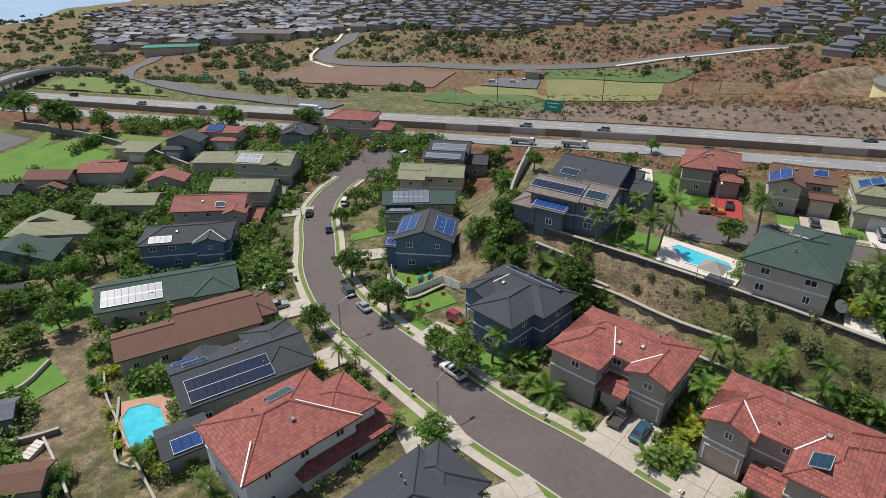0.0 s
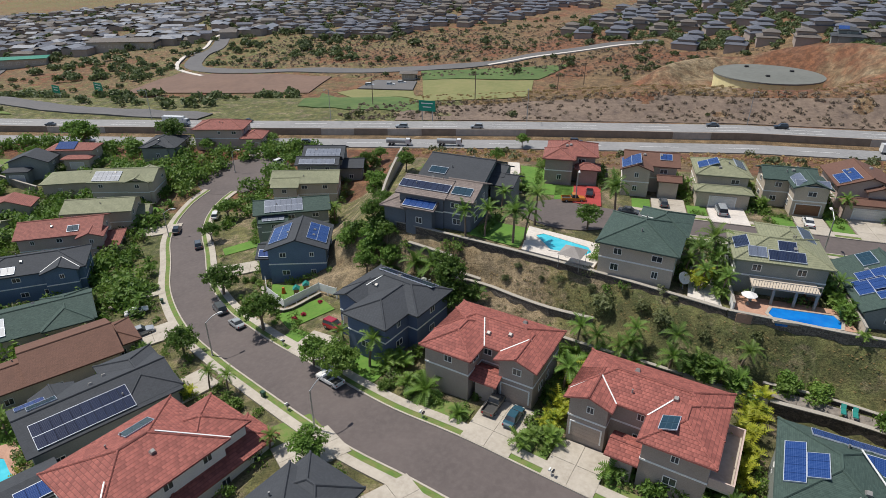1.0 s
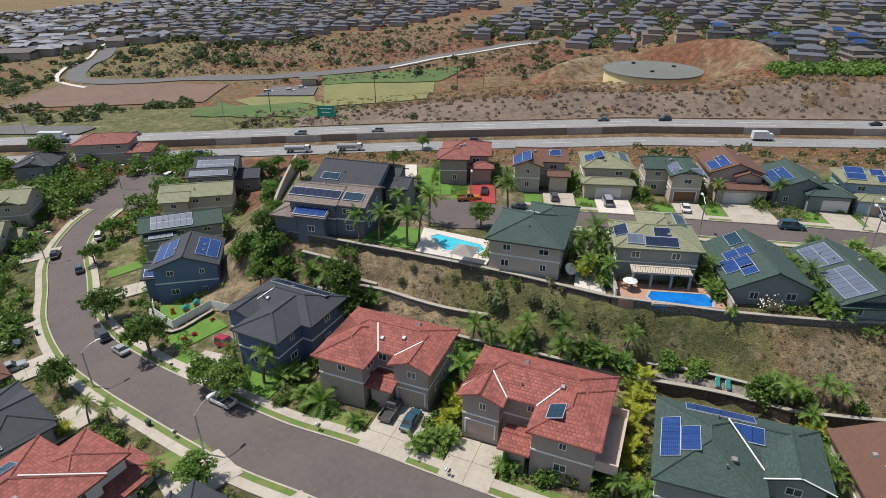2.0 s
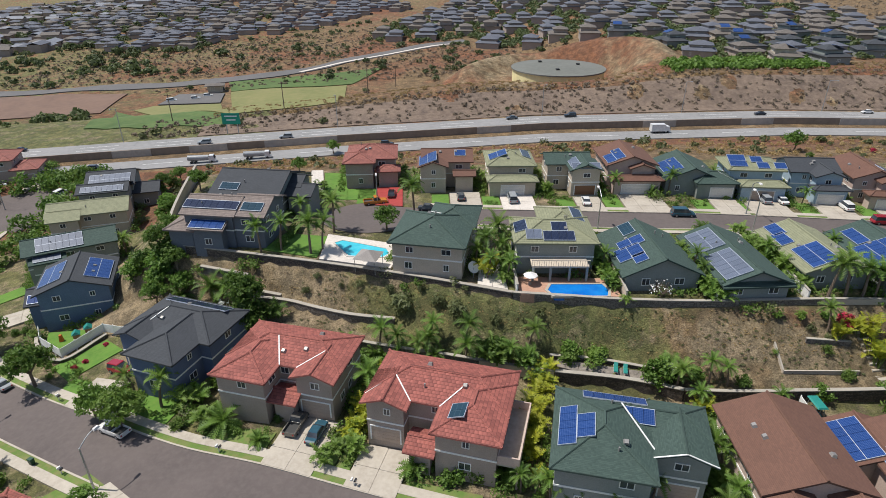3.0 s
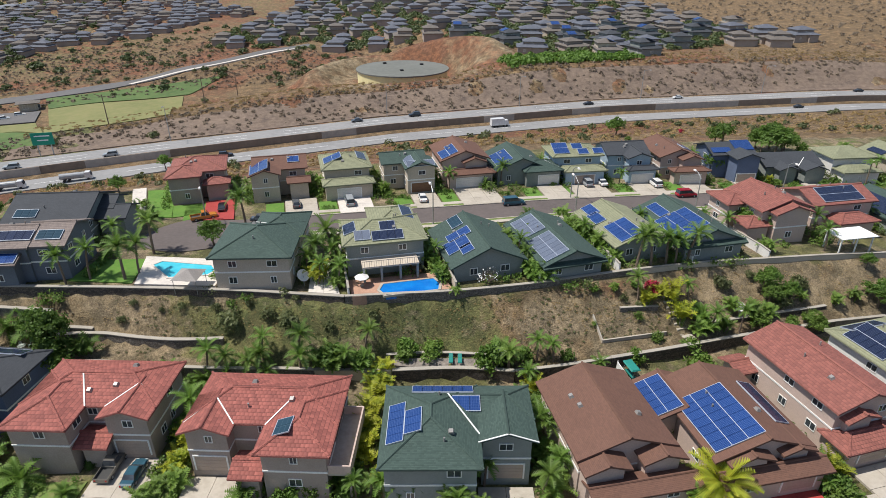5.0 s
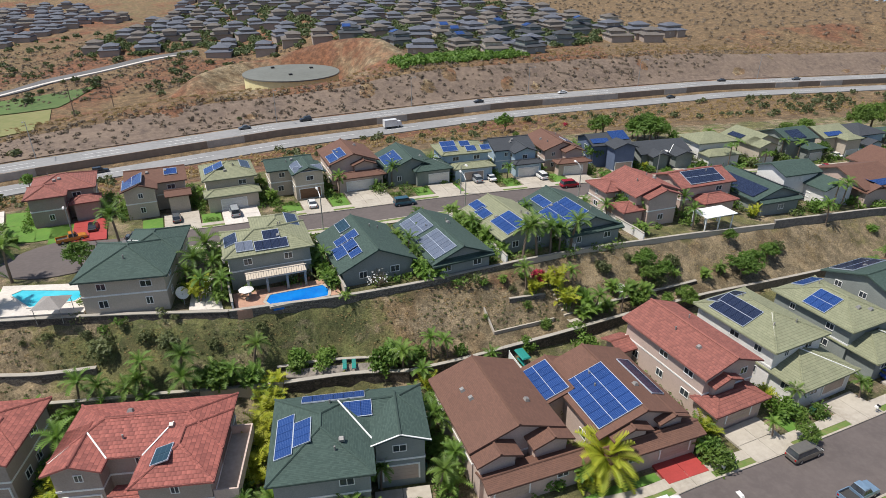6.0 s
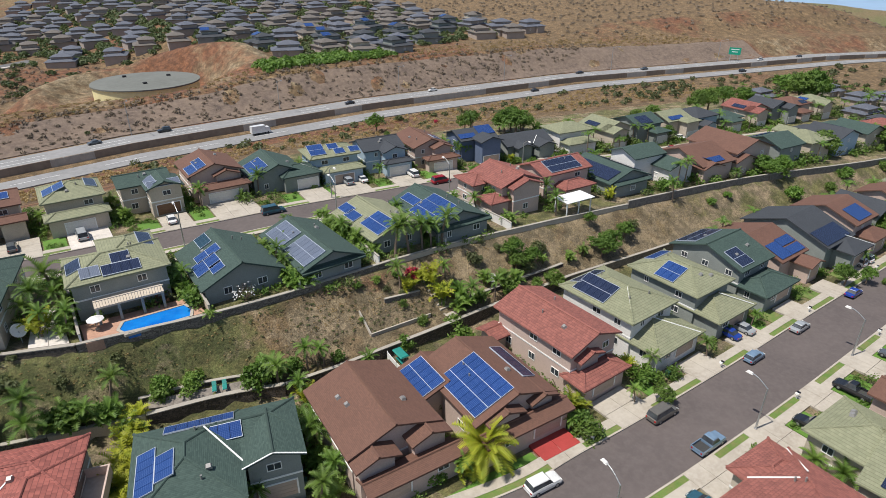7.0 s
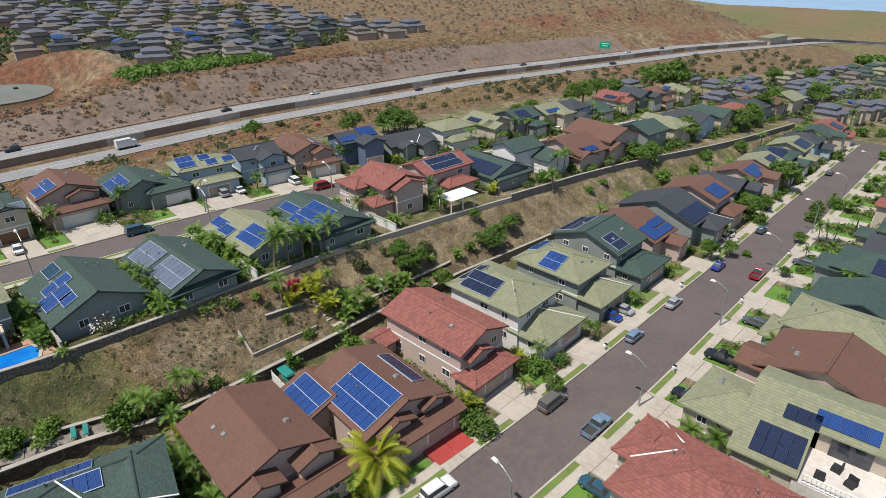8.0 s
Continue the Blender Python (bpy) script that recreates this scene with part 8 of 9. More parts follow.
for x, y, hd in ((-39.2, 60.0, 48), (-17.8, 48.2, 62), (-75.6, 99, 20), (-80, 138, -10), (57.6, 17.4, 78), (79.4, 14.0, 86), (102.0, 12.6, 87), (124.0, 11.2, 87), (146, 9.8, 87), (168, 8.4, 87), (192, 7.0, 87), (45.0, 84.0, 85), (69.0, 81.0, 85), (91.0, 78.0, 82), (72.4, 90.0, -95), (9.6, 104.0, -90), (115.0, 84.0, -105)):
    x, y, h = at_kerb(x, y, 0.55)
    street_lamp(x, y, hd)
for x in (-180, -120, -60, 0, 62, 106, 150, 196, 250, 310):
    z, y = along(FWZ, x), along(NEDGE, x) + 3.4
    ob = thing("freeway_lamp", pose(x, y, z, 0, 0, -92), "tall grey lamp beside the freeway", "street lamp", "freeway lamps")
    p, a = Shape(), Shape()
    p.tube((0, 0, -0.2), (0, 0, 9.6), 0.12, 0.08, 8)
    a.tube((0, 0, 9.5), (3.0, 0, 10.2), 0.06, 0.05, 6)
    a.taper(2.9, 3.6, -0.15, 0.15, 10.1, 10.3, 0.1, 0.04)
    part("pole", p, METAL, ob)
    part("arm", a, METAL, ob)


def letter_box(x, y, heading):
    ob = thing("letter_box", pose(x, y, ground(x, y) + 0.1, 0, 0, heading) @ TRUE, "white letter boxes on a post", "mailbox", "letter boxes")
    p, b = Shape(), Shape()
    p.box(-0.05, 0.05, -0.05, 0.05, -0.2, 1.0)
    p.box(-0.4, 0.4, -0.05, 0.05, 0.95, 1.02)
    part("post", p, WHITE, ob)
    for k in (-0.25, 0.25):
        b = Shape()
        b.taper(k - 0.12, k + 0.12, -0.25, 0.25, 1.02, 1.28, 0.03, 0.0)
        part("box", b, WHITE if k < 0 else CAR_BLACK, ob)


for x, y, hd in ((88.0, 13.7, 0), (110.0, 12.2, 0), (132, 10.8, 0), (64.9, 25.4, 0), (87, 24.0, 0), (109, 22.4, 0), (132, 21.0, 0), (-5.8, 52.4, -25), (8.4, 46.0, -25), (-28.2, 64.0, -30), (24.0, 38.8, -22), (-22.6, 50.6, -30)):
    x, y, h = at_kerb(x, y, 0.5)
    letter_box(x, y, h)


def bin_(x, y, heading, mat=SIGNG):
    ob = thing("wheelie_bin", pose(x, y, ground(x, y) + 0.22, 0, 0, heading) @ TRUE, "dark green wheeled rubbish bin", "bin", "bins")
    b, l = Shape(), Shape()
    b.taper(-0.3, 0.3, -0.36, 0.36, 1.0, 0.02, 0.06, 0.08)
    l.taper(-0.32, 0.32, -0.4, 0.38, 1.0, 1.09, 0.05, 0.05)
    part("body", b, mat, ob)
    part("lid", l, mat, ob)


BINM = worn("bin_green", (0.02, 0.07, 0.04), (0.015, 0.055, 0.03), rough=0.5, bumpy=0)
for x, y, hd in ((-26.6, 53.0, 60), (7.6, 53.6, -20), (7.9, 52.6, -20), (-54.8, 75.6, 40), (80.2, 25.6, 0), (39.4, 38.6, -20)):
    bin_(x, y, hd, BINM)
for x, y in ((96.6, 28.0), (98.0, 28.0)):
    bin_(x, y, 0, BLUEP)


def lounger(x, y, heading, z):
    ob = thing("sun_lounger", pose(x, y, z, 0, 0, heading) @ TRUE, "white sun lounger with teal cushions", "lounger", "sun loungers")
    f, c, b = Shape(), Shape(), Shape()
    f.box(-0.95, 0.95, -0.33, 0.33, 0.22, 0.28)
    c.taper(-0.95, 0.35, -0.32, 0.32, 0.28, 0.4, 0.03, 0.03)
    b.taper(0, 0.7, -0.32, 0.32, 0, 0.12, 0.03, 0.03, pose(0.36, 0, 0.3, 0, -42, 0))
    part("frame", f, WHITE, ob)
    for k in (-0.8, 0.8):
        for s in (-0.28, 0.28):
            l = Shape()
            l.box(k - 0.03, k + 0.03, s - 0.03, s + 0.03, -0.05, 0.22)
            part("leg", l, WHITE, ob)
    part("cushion", c, TEAL, ob)
    part("back_cushion", b, TEAL, ob)


for x, y in ((37.6, 55.6), (38.6, 55.2)):
    lounger(x, y, 70, ground(x, y) + 0.3)


def dish(x, y, z, heading, r=0.9):
    ob = thing("satellite_dish", pose(x, y, z, 0, 0, heading), "white satellite dish on a short mast", "satellite dish")
    p, d = Shape(), Shape()
    p.tube((0, 0, -0.4), (0, 0, 1.5), 0.05, 0.05, 8)
    n = 18
    m = pose(0, 0, 1.6, 0, 50, 0)
    rings = [(0.001, -0.22), (r * 0.45, -0.17), (r * 0.8, -0.07), (r, 0.03)]
    v = [m @ Vector((q * math.cos(2 * math.pi * i / n), q * math.sin(2 * math.pi * i / n), h)) for q, h in rings for i in range(n)]
    v += [p2 - (m.to_3x3() @ Vector((0, 0, 0.05))) for p2 in v]
    k = len(rings) * n
    f = [(j * n + i, j * n + (i + 1) % n, (j + 1) * n + (i + 1) % n, (j + 1) * n + i) for j in range(3) for i in range(n)]
    f += [tuple(k + q for q in reversed(a)) for a in f] + [(3 * n + i, 3 * n + (i + 1) % n, k + 3 * n + (i + 1) % n, k + 3 * n + i) for i in range(n)]
    d.add(v, f)
    part("mast", p, METAL, ob)
    part("dish", d, W_WHITE, ob)


dish(43.2, 53.6, ground(43.2, 53.6), -120, 0.6)
dish(76.4, 51.6, ground(76.4, 51.6), -120, 0.65)
dish(22.8, 69.0, ground(22.8, 69.0), -60, 0.8)


def parasol(x, y, z, mat, label, r=1.7, h=2.5):
    ob = thing("parasol", pose(x, y, z) @ TRUE, label, "parasol")
    p, c = Shape(), Shape()
    p.tube((0, 0, 0), (0, 0, h), 0.03, 0.03, 6)
    n = 8
    c.add([(0, 0, h)] + [(r * math.cos(i * math.pi / 4 + 0.39), r * math.sin(i * math.pi / 4 + 0.39), h - 0.55) for i in range(n)] + [(0, 0, h - 0.04)] + [(r * math.cos(i * math.pi / 4 + 0.39), r * math.sin(i * math.pi / 4 + 0.39), h - 0.6) for i in range(n)],
          [(0, 1 + i, 1 + (i + 1) % n) for i in range(n)] + [(n + 1, n + 2 + (i + 1) % n, n + 2 + i) for i in range(n)] + [(1 + i, n + 2 + i, n + 2 + (i + 1) % n, 1 + (i + 1) % n) for i in range(n)])
    part("pole", p, METAL, ob)
    part("canopy", c, mat, ob)
    b = Shape()
    b.tube((0, 0, 0), (0, 0, 0.12), 0.3, 0.28, 10)
    part("base", b, CONC, ob)


parasol(29.6, 66.2, 8.65, W_WHITE, "small white parasol on the pool deck", 1.2, 2.2)
gz = thing("gazebo", pose(9.4, 72.9, 8.4, 0, 0, -22), "grey canvas pop-up gazebo beside the pool", "gazebo")
for sx in (-1.4, 1.4):
    for sy in (-1.4, 1.4):
        s = Shape()
        s.tube((sx, sy, 0), (sx, sy, 2.1), 0.04, 0.04, 6)
        part("leg", s, METAL, gz)
s = Shape()
s.taper(-1.6, 1.6, -1.6, 1.6, 2.0, 2.8, 1.5, 1.5)
part("canopy", s, CANVAS, gz)


def table_set(x, y, z, mat, label):
    ob = thing("garden_table", pose(x, y, z) @ TRUE, label, "table")
    t = Shape()
    t.tube((0, 0, 0.7), (0, 0, 0.75), 0.6, 0.6, 14)
    part("tabletop", t, mat, ob)
    l = Shape()
    l.tube((0, 0, 0), (0, 0, 0.7), 0.06, 0.06, 8)
    part("pedestal", l, METAL, ob)
    for i in range(4):
        c = thing("garden_chair", pose(x + 0.8 * math.cos(i * 1.57 + 0.4), y + 0.8 * math.sin(i * 1.57 + 0.4), z, 0, 0, i * 90 + 23) @ TRUE, "small garden chair beside the table", "chair", "garden chairs")
        st, bk = Shape(), Shape()
        st.taper(-0.24, 0.24, -0.24, 0.24, 0.4, 0.45, 0.02, 0.02)
        bk.taper(0.2, 0.26, -0.24, 0.24, 0.45, 0.9, 0.01, 0.02)
        part("seat", st, mat, c)
        part("backrest", bk, mat, c)
        for k in (-0.2, 0.2):
            for q in (-0.2, 0.2):
                lg = Shape()
                lg.box(k - 0.02, k + 0.02, q - 0.02, q + 0.02, 0, 0.4)
                part("leg", lg, mat, c)


table_set(-11.2, 75.6, ground(-11.2, 75.6) + 0.2, WHITE, "pale round garden table on the terrace")
table_set(37.0, 67.6, 8.65, WOODD, "dark patio table under the deck")
for x, y in ((56.3, 40.4), (56.4, 39.2)):
    ob = thing("storage_bin", pose(x, y, ground(x, y) + 0.1, 0, 0, -8), "teal plastic storage bin beside the house", "bin", "teal storage bins")
    s, l = Shape(), Shape()
    s.taper(-0.5, 0.5, -0.5, 0.5, 0, 1.1, 0.03, 0.03)
    l.taper(-0.53, 0.53, -0.53, 0.53, 1.1, 1.2, 0.08, 0.08)
    part("body", s, TEAL, ob)
    part("lid", l, TEAL, ob)
sw = thing("swing_seat", pose(57.4, 47.8, ground(57.4, 47.8) + 0.1, 0, 0, 84), "garden swing seat with teal canopy", "swing seat")
s = Shape()
s.taper(-1.1, 1.1, -0.6, 0.6, 1.7, 1.85, 0.1, 0.15)
part("canopy", s, TEAL, sw)
s = Shape()
s.taper(-0.9, 0.9, -0.25, 0.25, 0.5, 0.6, 0.02, 0.02)
part("seat", s, TEAL, sw)
for sx in (-1.05, 1.05):
    for sy in (-0.5, 0.5):
        s = Shape()
        s.tube((sx, sy, 0), (sx * 0.95, sy * 0.3, 1.75), 0.03, 0.03, 6)
        part("leg", s, METAL, sw)
# play house on the raised lawn
ph = thing("play_house", pose(-31.4, 77.4, ground(-31.4, 77.4) + 0.55, 0, 0, 20), "small wooden play house with teal roofs", "play house")
for k, (a, b) in enumerate((((-0.6, -0.5), 1.0), ((0.9, 0.2), 1.2))):
    s, r = Shape(), Shape()
    s.box(a[0] - 0.4, a[0] + 0.4, a[1] - 0.4, a[1] + 0.4, 0, b)
    r.taper(a[0] - 0.55, a[0] + 0.55, a[1] - 0.55, a[1] + 0.55, b, b + 0.45, 0.5, 0.1)
    part("wall", s, WOODD, ph)
    part("roof", r, TEAL, ph)
s = Shape()
s.taper(-0.25, 0.25, -0.25, 0.25, 0, 1.0, 0.1, 0.1)
tagged(part("toy_slide", s, ORANGE, None, m=pose(-34.2, 77.2, ground(-34.2, 77.2) + 0.55)), "orange plastic toy slide on the lawn", "toy")
# pergola and porch structures on the upper row
pg = thing("pergola", pose(99.4, 56.2, ground(99.4, 56.2) + 0.1, 0, 0, -8), "white patio cover on posts", "pergola")
for sx in (-2.6, 0, 2.6):
    for sy in (-1.4, 1.4):
        s = Shape()
        s.box(sx - 0.08, sx + 0.08, sy - 0.08, sy + 0.08, 0, 2.5)
        part("post", s, WHITE, pg)
for i in range(9):
    s = Shape()
    s.box(-2.9 + i * 0.68, -2.9 + i * 0.68 + 0.6, -1.8, 1.8, 2.5, 2.6)
    part("slat", s, WHITE, pg)
bal = thing("balcony", pose(16.3, 49.4, ground(16.3, 49.4) + 0.45, 0, 0, -21.5), "side balcony with pink-brown rail on the red-roofed house", "balcony")
s = Shape()
s.box(6.75, 9.0, -5.0, 3.0, 2.5, 2.7)
part("floor", s, CONC, bal)
for a in ((8.85, 9.0, -5.0, 3.0), (6.9, 8.85, -5.0, -4.85), (6.9, 8.85, 2.85, 3.0)):
    s = Shape()
    s.box(a[0], a[1], a[2], a[3], 2.7, 3.7)
    part("railing", s, W_PINK, bal)
for y in (-4.8, -1.0, 2.8):
    s = Shape()
    s.box(8.75, 8.95, y - 0.1, y + 0.1, -0.6, 2.5)
    part("post", s, W_PINK, bal)
dk = thing("rear_deck", pose(33.6, 67.6, 8.35, 0, 0, -7), "raised cream deck with railing and posts", "deck")
s = Shape()
s.box(-3.6, 3.6, -1.3, 1.3, 2.3, 2.5)
part("floor", s, W_BEIGE, dk)
for x in (-3.4, -1.2, 1.2, 3.4):
    s = Shape()
    s.box(x - 0.14, x + 0.14, -1.25, -0.97, 0, 2.3)
    part("post", s, W_GREY, dk)
for i in range(25):
    s = Shape()
    s.box(-3.6 + i * 0.3 - 0.02, -3.6 + i * 0.3 + 0.02, -1.28, -1.24, 2.5, 3.3)
    part("baluster", s, W_BEIGE, dk)
s = Shape()
s.box(-3.65, 3.65, -1.32, -1.2, 3.3, 3.38)
part("handrail", s, W_BEIGE, dk)

# ---- beyond the freeway ----
tank = thing("water_tank", pose(82, 233, -0.6), "low round cream water tank with grey roof", "water tank")
s = Shape()
s.tube((0, 0, -2), (0, 0, 5.6), 17.5, 17.5, 56)
part("wall", s, TANKM, tank)
s = Shape()
n = 56
s.add([(0, 0, 6.3)] + [(18.0 * math.cos(2 * math.pi * i / n), 18.0 * math.sin(2 * math.pi * i / n), 5.65) for i in range(n)] + [(18.0 * math.cos(2 * math.pi * i / n), 18.0 * math.sin(2 * math.pi * i / n), 5.2) for i in range(n)], [(0, 1 + i, 1 + (i + 1) % n) for i in range(n)] + [(1 + i, 1 + n + i, 1 + n + (i + 1) % n, 1 + (i + 1) % n) for i in range(n)])
part("roof", s, TANKTOP, tank)
for a, r in ((0.3, 9), (2.0, 11), (4.4, 8)):
    s = Shape()
    s.box(r * math.cos(a) - 0.6, r * math.cos(a) + 0.6, r * math.sin(a) - 0.6, r * math.sin(a) + 0.6, 5.8, 6.5)
    part("hatch", s, DARK, tank)
field = Shape()
patch(field, [(-35, 199), (-1, 201), (0, 258), (-48, 262)], 0.3, 3)
patch(field, [(-80, 241), (-35.2, 199), (-48.2, 243), (-74, 246)], 0.3, 3)
tagged(part("playing_field", field, worn("dry_field", (0.19, 0.19, 0.07), (0.145, 0.16, 0.052), (0.25, 0.215, 0.095), fine=0.3, big=0.05), None), "dry yellow-green grass playing field", "field", kind="structure")
field = Shape()
patch(field, [(-78, 194), (-34, 186), (-35.5, 198.6), (-86, 240)], 0.3, 3)
patch(field, [(-48, 263), (2, 260), (16, 286), (-52, 279)], 0.3, 3)
tagged(part("meadow", field, worn("meadow_grass", (0.075, 0.135, 0.03), (0.05, 0.095, 0.022), (0.13, 0.16, 0.05), fine=0.3, big=0.06, bumpy=0.05), None), "green grass beside the field", "meadow", kind="structure")
s = Shape()
patch(s, [(-73, 247), (-48.6, 244), (-50, 260), (-69, 262)], 0.5, 3)
tagged(part("parking_lot", s, ASPHALT2, None), "grey asphalt parking lot beside the field", "parking lot", kind="structure")
s = Shape()
patch(s, [(-178, 240), (-92, 240), (-92, 270), (-176, 284)], 0.4, 3)
tagged(part("bare_lot", s, worn("bare_earth", (0.17, 0.105, 0.075), (0.13, 0.08, 0.06), fine=0.3, big=0.06), None), "bare lot of red-brown earth beside the road", "bare lot", kind="structure")
RAMP = smooth_line([(-104, 179.5), (-140, 183.5), (-169, 189), (-197, 198), (-230, 215), (-258, 236), (-280, 262), (-292, 290), (-320, 330)], 6)
WINDING = smooth_line([(-230, 460), (-214, 405), (-196, 360), (-192, 330), (-178, 300), (-158, 288), (-129, 285), (-94, 282), (-53, 284), (-18, 294), (3, 311), (26, 326), (62, 340)], 6)
FAR_ROADS = RAMP + WINDING
s = Shape()
ribbon(s, WINDING, 4.5, -4.5, 0.4, 3, 0.6)
ribbon(s, RAMP, 4.2, -4.2, 0.45, 3, 0.6)
tagged(part("road_far", s, ASPHALT2, None), "grey winding road beyond the freeway", "road", kind="structure")
s = Shape()
ribbon(s, smooth_line([(-238, 458), (-222, 405), (-204, 360), (-200, 328), (-184, 294), (-160, 276)], 6), 1.0, -1.0, 0.6, 1, 0.6)
ribbon(s, smooth_line([(-22, 288), (2, 305), (25, 320), (62, 334)], 6), 1.0, -1.0, 0.55, 2, 0.6)
tagged(part("pavement_far", s, CONCW, None), "pale concrete edge of the winding road", "pavement", kind="structure")


s = Shape()
patch(s, [(-246, 178), (-176, 179), (-200, 193), (-256, 216)], 0.35, 4)
tagged(part("embankment", s, LAWNDRY, None), "green grassed bank between freeway and ramp", "embankment", kind="structure")


def overpass(points, width):
    """A concrete bridge that carries the ramp's road over the freeway, with parapets and rows of columns."""
    ob = thing("overpass", pose(0, 0, 0), "pale concrete road bridge over the freeway", "bridge")
    deck = Shape()
    a = [Vector(q) for q in points]
    side = [(a[min(i + 1, len(a) - 1)] - a[max(i - 1, 0)]).cross(Vector((0, 0, 1))).normalized() * width / 2 for i in range(len(a))]
    up = Vector((0, 0, 1))
    n = len(a)
    deck.add([q for p, d in zip(a, side) for q in (p - d, p + d, p + d - up * 1.3, p - d - up * 1.3)], [(4 * i + k, 4 * i + 4 + k, 4 * i + 4 + (k + 1) % 4, 4 * i + (k + 1) % 4) for i in range(n - 1) for k in range(4)] + [(3, 2, 1, 0), (4 * n - 4, 4 * n - 3, 4 * n - 2, 4 * n - 1)])
    part("deck", deck, FREEWAY, ob)
    for k in (-1, 1):
        w = Shape()
        e, f = [p + d * k * 0.97 for p, d in zip(a, side)], [p + d * k * 0.93 for p, d in zip(a, side)]
        w.add([q for u, v in zip(e, f) for q in (u, u + up * 0.9, v + up * 0.9, v)], [(4 * i + j, 4 * i + 4 + j, 4 * i + 4 + (j + 1) % 4, 4 * i + (j + 1) % 4) for i in range(n - 1) for j in range(4)])
        part("parapet", w, CONCW, ob)
    for p, d in zip(a[1:-1], side[1:-1]):
        for k in (-0.7, 0, 0.7):
            q = p + d * k
            c = Shape()
            c.tube((q.x, q.y, min(ground(q.x, q.y) - 0.5, q.z - 1.5)), (q.x, q.y, q.z - 1.25), 0.55, 0.55, 10)
            part("column", c, CONC, ob)


overpass([(-222, 112, -2.4), (-232, 132, -2.4), (-240, 150, -2.6), (-249, 168, -3.0), (-258, 184, -4.2), (-268, 202, -6.4), (-279, 222, -10.0), (-284, 246, -15.6)], 9.0)


def big_hall(x, y, turn, w, d, h, roof, label):
    ob = thing("hall", pose(x, y, ground(x, y), 0, 0, turn), label, "building")
    sh, rise = roof_shape(0, 0, w, d, h, "hip", 0.12)
    part("roof", sh, roof, ob)
    b = Shape()
    b.box(-w / 2 + 1, w / 2 - 1, -d / 2 + 1, d / 2 - 1, -2, h - 0.1)
    part("wall", b, W_BEIGE, ob)
    for i in range(int(w / 4)):
        part("window", window_meshes(1.8, 1.6)[2], None, ob, m=pose(-w / 2 + 3 + i * 4, -d / 2 + 1, h * 0.55))


big_hall(-262, 364, 15, 42, 20, 6, FARTAN, "long school hall with tan roof")
big_hall(-296, 312, 30, 34, 12, 5, worn("green_metal_roof", (0.02, 0.2, 0.13), (0.015, 0.16, 0.1), rough=0.5), "low hall with green metal roof")
big_hall(462, 92, -10, 26, 10, 4.5, OLIVE, "long pale-walled building with flat olive roof")
big_hall(-55, 266, 10, 8, 6, 3, FARTAN, "small park building beside the parking lot")
for x, y, t in ((-69, 252, 10), (-60, 253, 10), (-56, 257, 10)):
    vehicle("van" if x < -66 else "suv", CAR_WHITE, x, y, t, "white vehicle on the parking lot")


def highway_sign(x, y, z, turn):
    ob = thing("highway_sign", pose(x, y, z, 0, 0, turn), "green highway sign on two posts", "road sign")
    for k in (-1.6, 1.6):
        p = Shape()
        p.box(k - 0.12, k + 0.12, -0.1, 0.1, -0.5, 5.2)
        part("post", p, METAL, ob)
    b = Shape()
    b.taper(-2.6, 2.6, -0.18, -0.1, 3.0, 6.2, 0.05, 0.0)
    part("board", b, SIGNG, ob)
    for i, w in enumerate((1.8, 1.3)):
        t = Shape()
        t.box(-w, w, -0.2, -0.17, 5.2 - i * 1.1, 5.5 - i * 1.1)
        part("lettering_bar", t, WHITE, ob)


highway_sign(-30, 178, ground(-30, 178), -5)
highway_sign(-196, 224, ground(-196, 224), -20)
highway_sign(-168, 214, ground(-168, 214), -20)
highway_sign(318, 136, ground(318, 136), -70)
for x, y in ((-18, 200), (9, 214), (-52, 196), (20, 250)):
    p = Shape()
    p.tube((0, 0, -0.5), (0, 0, 9), 0.16, 0.11, 8)
    ob = thing("utility_pole", pose(x, y, ground(x, y)), "brown wooden utility pole with cross arm", "pole", "utility poles")
    part("post", p, BARK, ob)
    c = Shape()
    c.box(-1.0, 1.0, -0.06, 0.06, 8.2, 8.4)
    part("cross_arm", c, BARK, ob)

# far houses: four kinds, each built once and copied
FARKIND = []
for k, (rf, wl, lb) in enumerate(((FARGREY, W_TAUPE, "taupe hillside house with grey hip roof"), (FARTAN, W_BEIGE, "beige hillside house with tan hip roof"), (FARGREY, W_TAUPE, "taupe hillside house with pale grey roof"), (SLATE, W_GREY, "grey-walled hillside house with dark roof"), (FARTAN, W_TAUPE, "taupe hillside house with brown-grey roof"))):
    ob = house(150 + k * 15, 262, 10 * k - 20, [(0.6 - 0.3 * k, 0.6, 9.4 - 0.4 * k, 8.0, 4.9 if k % 2 else 4.5, "hip"), (0, -0.4, 13.0, 10.4, 2.6, "hip"), (2.6 - 1.3 * k, -5.0, 5.6, 4.0, 2.7, "hip")], rf, wl, lb, pitch=0.34, caps=None, coarse=True, vents=0, seed=k + 60, maxwin=4, solar=[(0, "s", -2, 0.6, 4, 2, SOLAR)] if k in (1, 3) else ())
    ob["group"] = "hillside houses"
    FARKIND.append(ob)
HR = random.Random(21)
rest_w, rest_r = Shape(), [Shape() for _ in range(4)]
